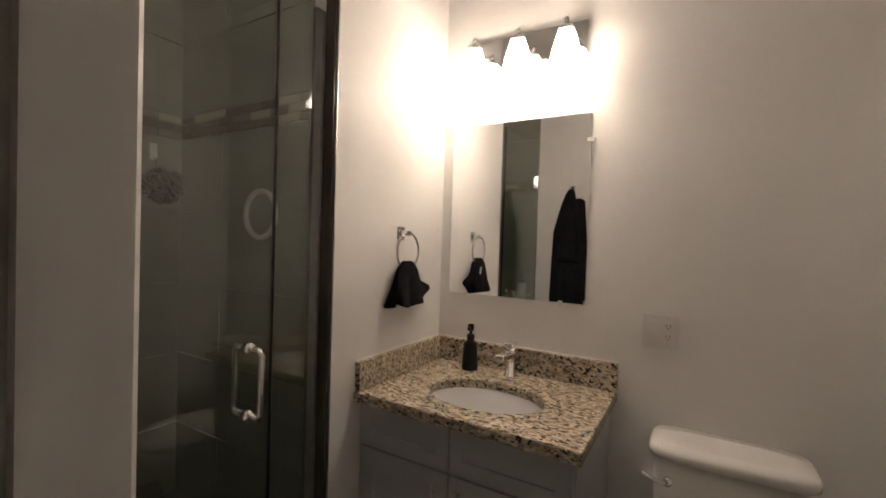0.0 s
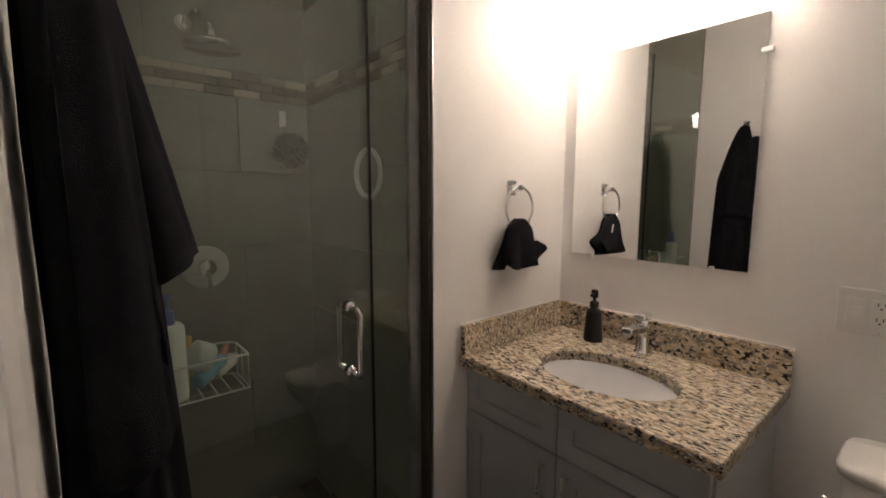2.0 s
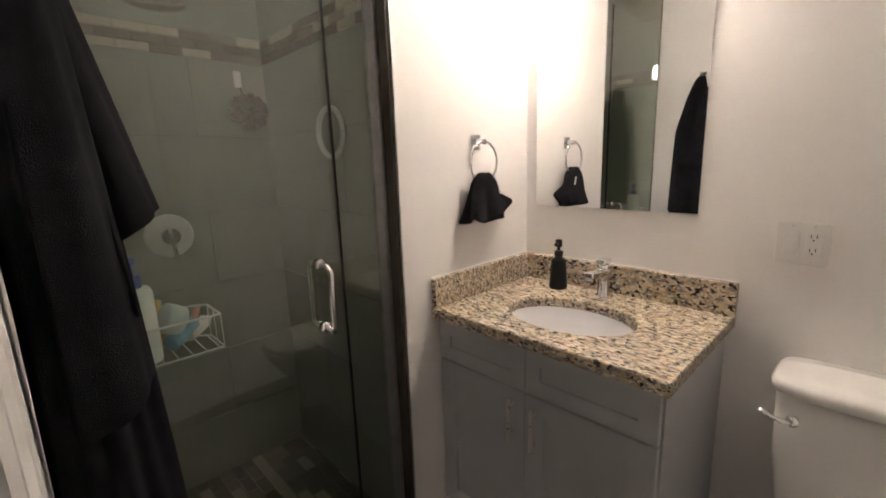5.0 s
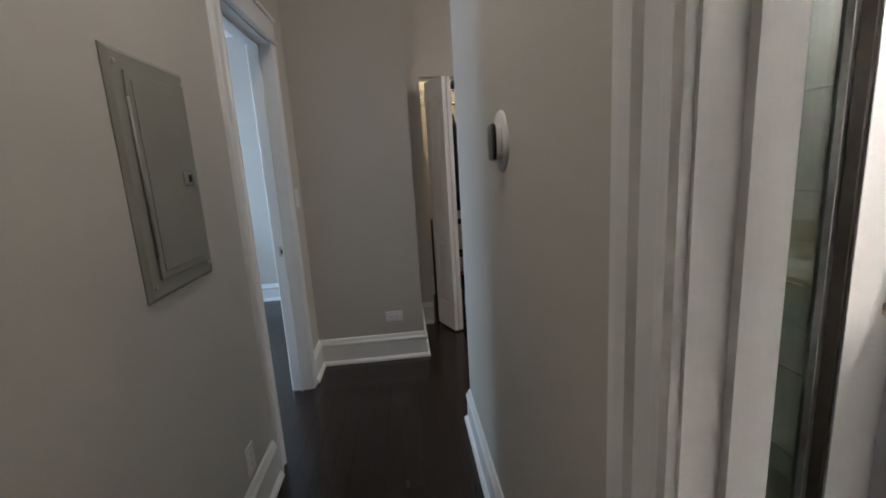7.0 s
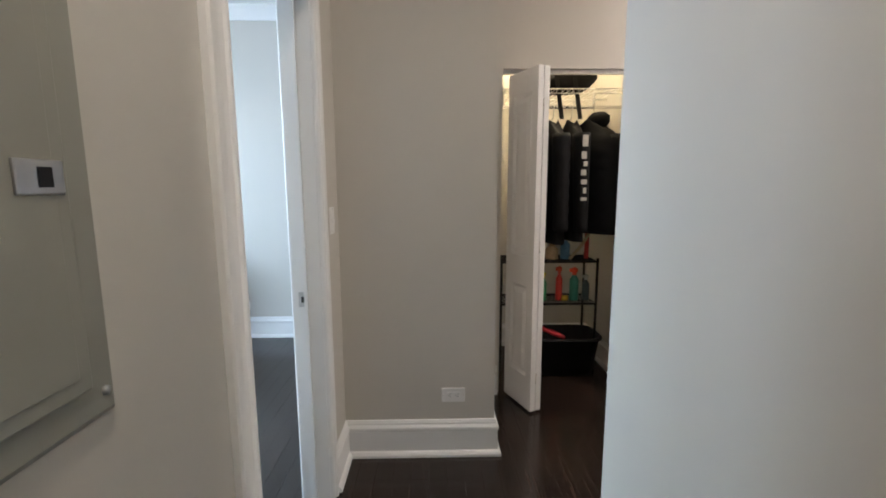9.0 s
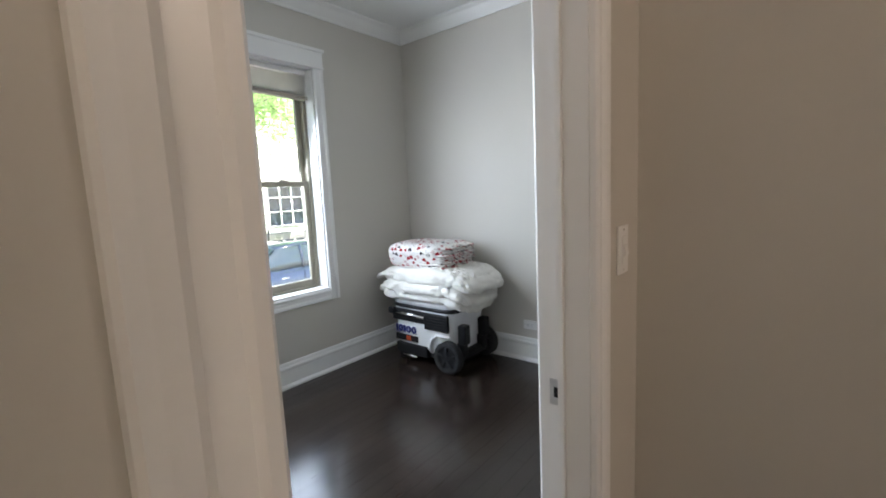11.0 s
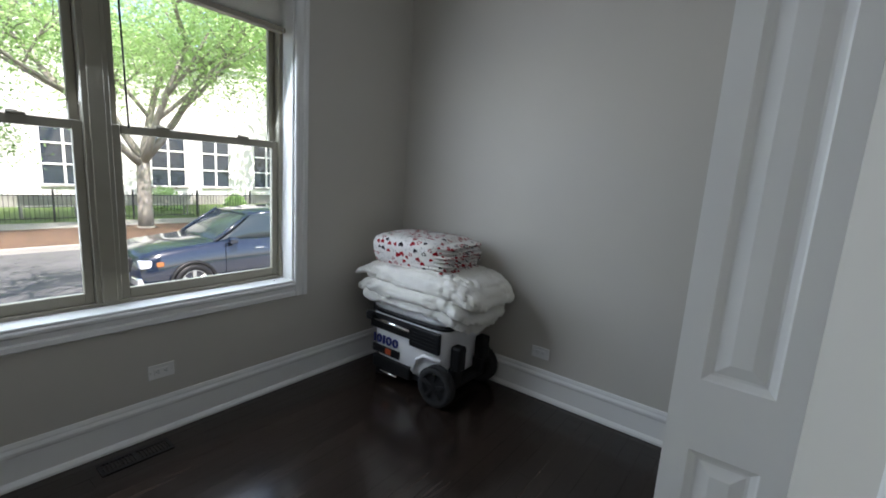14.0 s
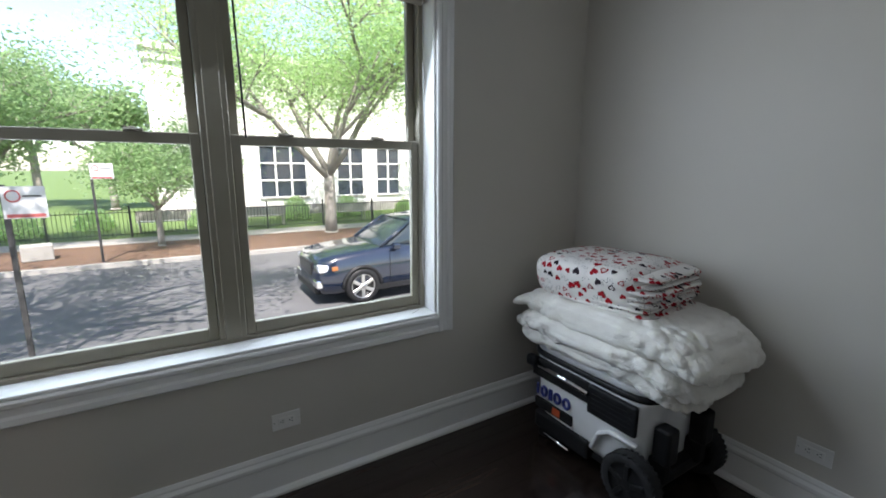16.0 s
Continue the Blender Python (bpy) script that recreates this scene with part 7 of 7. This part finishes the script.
def car():
    """A dark blue SUV; nose towards +x, its near side faces +y."""
    ob = thing("parked_suv", (-6.75, -10.25, G), 0, "dark blue SUV parked along the kerb", "car")
    paint = mat_base("dark_blue_car_paint", (0.006, 0.011, 0.024), 0.16)[0]
    paint.node_tree.nodes["Principled BSDF"].inputs["Coat Weight"].default_value = 0.8
    glass = mat_base("car_glass", (0.02, 0.03, 0.035), 0.05)[0]
    blk = MAT["black_plastic"]

    def section(x, half, zb, zs, zt, flat=0.82):
        # half outline from sill up to the top, mirrored
        pts = [(half * 0.86, zb), (half * 0.97, zb + 0.12), (half, (zb + zs) / 2), (half * 0.985, zs), (half * 0.93, zs + (zt - zs) * 0.6), (half * flat, zt)]
        return [(x, y, z) for y, z in pts] + [(x, -y, z) for y, z in pts[::-1]]

    lower = [section(2.33, 0.70, 0.42, 0.6, 0.66), section(2.30, 0.80, 0.3, 0.72, 0.86), section(2.2, 0.86, 0.24, 0.82, 0.97), section(1.95, 0.90, 0.22, 0.9, 1.03), section(1.5, 0.915, 0.22, 0.95, 1.08), section(1.0, 0.92, 0.22, 0.98, 1.12, 0.84), section(0.6, 0.925, 0.22, 1.0, 1.13, 0.9), section(-1.0, 0.925, 0.22, 1.02, 1.14, 0.92), section(-1.9, 0.915, 0.24, 1.04, 1.16, 0.92), section(-2.25, 0.89, 0.32, 1.04, 1.16, 0.9), section(-2.34, 0.84, 0.42, 0.95, 1.06, 0.86)]
    part("body", loft(lower), paint, ob)
    cab = [[(x, y, z) for y, z in ((w0, z0), (w0 * 0.99, z0 + (z1 - z0) * 0.3), (w1 * 1.03, z1 - 0.04), (w1 * 0.9, z1), (-w1 * 0.9, z1), (-w1 * 1.03, z1 - 0.04), (-w0 * 0.99, z0 + (z1 - z0) * 0.3), (-w0, z0))] for x, w0, z0, w1, z1 in ((0.98, 0.78, 1.09, 0.76, 1.13), (0.62, 0.82, 1.1, 0.72, 1.38), (0.2, 0.845, 1.11, 0.68, 1.62), (-0.4, 0.85, 1.12, 0.67, 1.68), (-1.4, 0.85, 1.13, 0.66, 1.67), (-2.0, 0.83, 1.14, 0.64, 1.58), (-2.28, 0.8, 1.14, 0.66, 1.2))]
    part("glasshouse", loft(cab), glass, ob, "tinted car windows")
    roof = [[(x, y, z) for y, z in ((w + 0.015, z - 0.05), (w - 0.06, z + 0.012), (-w + 0.06, z + 0.012), (-w - 0.015, z - 0.05), (-w + 0.02, z - 0.06), (w - 0.02, z - 0.06))] for x, w, z in ((0.26, 0.68, 1.61), (-0.4, 0.685, 1.685), (-1.4, 0.675, 1.675), (-2.02, 0.66, 1.585))]
    part("roof", loft(roof), paint, ob)
    for s in (-1, 1):
        bm = bm_new()
        for xa, za, xb, zb2, ya, yb in ((0.98, 1.12, 0.24, 1.62, 0.79, 0.7), (-0.42, 1.13, -0.46, 1.66, 0.862, 0.7), (-1.38, 1.14, -1.5, 1.65, 0.862, 0.69), (-2.2, 1.15, -2.0, 1.58, 0.82, 0.67)):
            tube([(xa, s * ya, za), ((xa + xb) / 2, s * ((ya + yb) / 2 + 0.035), (za + zb2) / 2), (xb, s * yb, zb2)], 0.035, 8, bm=bm)
        part("pillar", bm, paint, ob)
        bm = bm_new()
        box(bm, 0.62, min(s * 0.9, s * 1.06), 1.07, 0.78, max(s * 0.9, s * 1.06), 1.2, bevel=0.035, seg=3)
        part("side_mirror", bm, paint, ob)
        bm = bm_new()
        box(bm, 2.02, min(s * 0.52, s * 0.862), 0.71, 2.3, max(s * 0.52, s * 0.862), 0.86, bevel=0.03, seg=3)
        part("headlight", bm, mat_base("headlight_lens", (0.7, 0.72, 0.75), 0.06, 0.4)[0], ob, "clear headlight")
        bm = bm_new()
        box(bm, 1.93, min(s * 0.86, s * 0.9), 0.73, 2.05, max(s * 0.86, s * 0.9), 0.82, bevel=0.01)
        part("turn_signal", bm, varied("amber_lens", (0.25, 0.09, 0.03), (0.3, 0.12, 0.04), 9, (0.1, 0.2)), ob, "amber side marker")
        bm = bm_new()
        box(bm, -1.6, min(s * 0.9, s * 0.935), 0.24, 1.1, max(s * 0.9, s * 0.935), 0.36, bevel=0.01)
        part("sill_trim", bm, blk, ob)
        for x in (-0.35, 0.62):
            bm = bm_new()
            box(bm, x - 0.6, min(s * 0.918, s * 0.934), 0.92, x - 0.42, max(s * 0.918, s * 0.934), 0.945, bevel=0.006)
            part("door_handle", bm, MAT["chrome"], ob)
        bm = bm_new()
        for x in (0.82, -0.42, -1.38):
            box(bm, x - 0.004, min(s * 0.922, s * 0.929), 0.36, x + 0.004, max(s * 0.922, s * 0.929), 1.1)
        part("door_gap", bm, blk, ob)
        for x in (1.43, -1.42):
            arch = tube([(x + 0.41 * math.cos(a), s * 0.915, 0.35 + 0.41 * math.sin(a)) for a in [math.pi * k / 14 for k in range(15)]], 0.035, 8)
            part("wheel_arch", arch, blk, ob)
            wl = part("wheel", lathe([(0.3, -0.1), (0.345, -0.1), (0.36, -0.07), (0.36, 0.07), (0.345, 0.1), (0.25, 0.105), (0.24, 0.06), (0.0, 0.055)], 40, pose(0, 0, 0, -90 * s)), blk, ob, "black tyre", m=pose(x, s * 0.84, 0.36))
            bm = lathe([(0.245, 0.075), (0.255, 0.1), (0.235, 0.1), (0.23, 0.08)], 36, pose(0, 0, 0, -90 * s))
            for k in range(6):
                box(bm, -0.035, 0.03, 0.07, 0.035, 0.245, 0.098, pose(0, 0, 0, -90 * s) @ pose(0, 0, 0, 0, 0, 60 * k), bevel=0.006, seg=1)
            lathe([(0.06, 0.06), (0.055, 0.105), (0, 0.108)], 20, pose(0, 0, 0, -90 * s), bm)
            part("rim", bm, MAT["steel"], wl, "silver spoked alloy rim")
    bm = bm_new()
    box(bm, 2.24, -0.46, 0.6, 2.355, 0.46, 0.86, bevel=0.03)
    gr = part("grille", bm, blk, ob)
    bm = bm_new()
    for z in (0.65, 0.7, 0.75, 0.8):
        box(bm, 2.352, -0.42, z, 2.366, 0.42, z + 0.014)
    part("grille_bar", bm, MAT["chrome"], gr, "chrome grille bars")
    bm = bm_new()
    box(bm, 2.18, -0.72, 0.26, 2.36, 0.72, 0.42, bevel=0.04)
    part("bumper", bm, blk, ob)
    for s in (-1, 1):
        bm = bm_new()
        box(bm, 2.2, min(s * 0.5, s * 0.82), 0.38, 2.345, max(s * 0.5, s * 0.82), 0.55, bevel=0.03)
        part("fog_surround", bm, MAT["chrome"], ob)


car()


def street_sign(x, y, z, h, w, hh, rz, label):
    ob = thing("parking_sign", (x, y, z), rz, label, "street sign")
    bm = bm_new()
    box(bm, -0.03, -0.02, 0, 0.03, 0.02, h, bevel=0.004)
    part("post", bm, IRON, ob)
    bm = bm_new()
    box(bm, min(-0.02, w), 0.022, h - hh - 0.02, max(0.02, w), 0.026, h - 0.02)
    pl = part("plate", bm, varied("grey_sign_face", (0.42, 0.43, 0.44), (0.48, 0.49, 0.5), 5, (0.4, 0.5)), ob)
    part("ring", tube([(w * 0.22 + hh * 0.17 * math.cos(2 * math.pi * i / 24), 0.028, h - 0.02 - hh * 0.3 + hh * 0.17 * math.sin(2 * math.pi * i / 24)) for i in range(24)], 0.009, 6, True), varied("sign_red", (0.3, 0.03, 0.03), (0.34, 0.04, 0.04), 5, (0.4, 0.5)), pl, "red no parking ring")
    bm = bm_new()
    box(bm, min(w * 0.45, w * 0.9), 0.0265, h - 0.02 - hh * 0.33, max(w * 0.45, w * 0.9), 0.029, h - 0.02 - hh * 0.28)
    part("arrow_bar", bm, IRON, pl, "dark arrow bar")
    bm = bm_new()
    box(bm, min(w * 0.02, w * 0.94), 0.0265, h - 0.02 - hh * 0.97, max(w * 0.02, w * 0.94), 0.029, h - 0.02 - hh * 0.86)
    part("colour_band", bm, varied("sign_band", (0.28, 0.06, 0.06), (0.32, 0.08, 0.08), 5, (0.4, 0.5)), pl, "red lower band")


street_sign(-0.42, -8.55, P, 2.4, -0.4, 0.4, 0, "grey no parking sign on a dark post")
street_sign(-0.28, -16.3, P, 2.75, -0.5, 0.42, 0, "white parking sign on a post across the street")
pl = thing("planter_box", (1.35, -17.6, P), 12, "pale concrete block by the kerb", "planter")
bm = bm_new()
box(bm, -0.35, -0.25, 0, 0.35, 0.25, 0.45, bevel=0.03)
part("block", bm, CONCRETE, pl)
fp = thing("flag_pole", (8.3, -36.0, G), 0, "tall white flag pole with a hanging flag", "flag pole")
part("pole", tube([(0, 0, 0), (0, 0, 9.5)], 0.06, 10, taper=0.6), MAT["white_plastic"], fp)
for k in range(7):
    bm = bm_new()
    box(bm, 0.05, -0.02, 7.6 + 0.2 * k, 0.75, 0.02, 7.8 + 0.2 * k, pose(0, 0, 0, 0, 0, 20))
    part("stripe", bm, varied("flag_stripe", (0.3, 0.03, 0.04), (0.35, 0.04, 0.05), 4) if k % 2 else varied("flag_white", (0.6, 0.6, 0.62), (0.65, 0.65, 0.66), 4), fp)


# ---- floor pieces ----
def planks():
    rnd = random.Random(11)
    wide, n = 0.083, 0
    meshes = {}
    rest = bm_new()
    y = -2.95
    while y < 4.1:
        hi = HC + 0.05 if y > 0.475 else (3.0 if y > RN else RE)
        x = hi
        lo = -4.4 if y > 0.3 else (RW if y < -0.5 else -4.0)
        x -= rnd.uniform(0.1, 0.9)
        a = hi
        while a > lo + 0.01:
            b = max(lo, x)
            L = round(a - b, 2)
            if L > 0.02:
                near = (-3.9 < b and a < 0.3 and y < 1.3)
                if near and n < 300:
                    if L not in meshes:
                        bm = bm_new()
                        g, c, d = 0.0003, 0.0006, 0.006
                        lo4 = [bm.verts.new(p) for p in ((g, g, 0), (L - g, g, 0), (L - g, wide - g, 0), (g, wide - g, 0))]
                        mi = [bm.verts.new((v.co.x, v.co.y, d - c)) for v in lo4]
                        top = [bm.verts.new(p) for p in ((g + c, g + c, d), (L - g - c, g + c, d), (L - g - c, wide - g - c, d), (g + c, wide - g - c, d))]
                        for s, t in ((lo4, mi), (mi, top)):
                            for i in range(4):
                                bm.faces.new((s[i], s[(i + 1) % 4], t[(i + 1) % 4], t[i]))
                        bm.faces.new(top)
                        meshes[L] = mesh_of("plank", bm, MAT["plank"])
                    ob = new("plank", meshes[L])
                    ob.parent = floor
                    ob.matrix_basis = pose(b, y, -0.006 + rnd.uniform(0, 0.0003), rnd.uniform(-0.05, 0.05))
                    n += 1
                else:
                    box(rest, b + 0.0006, y + 0.0006, -0.006, a - 0.0006, y + wide - 0.0006, 0.0)
            a = x
            x -= rnd.choice((0.45, 0.62, 0.8, 0.95, 1.2, 1.4))
        y += wide
    r = part("plank_field", rest, MAT["plank"], floor)
    r["kind"] = "stuff"


planks()
tiles(bath_floor, (BW + 0.003, BS - 0.03, -0.006), (1, 0, 0), (0, 1, 0), (0, 0, 1), BE - BW - 0.004, BN - BS + 0.03, 0.6, 0.3, 0.004, 0.006, MAT["tile_floor"])
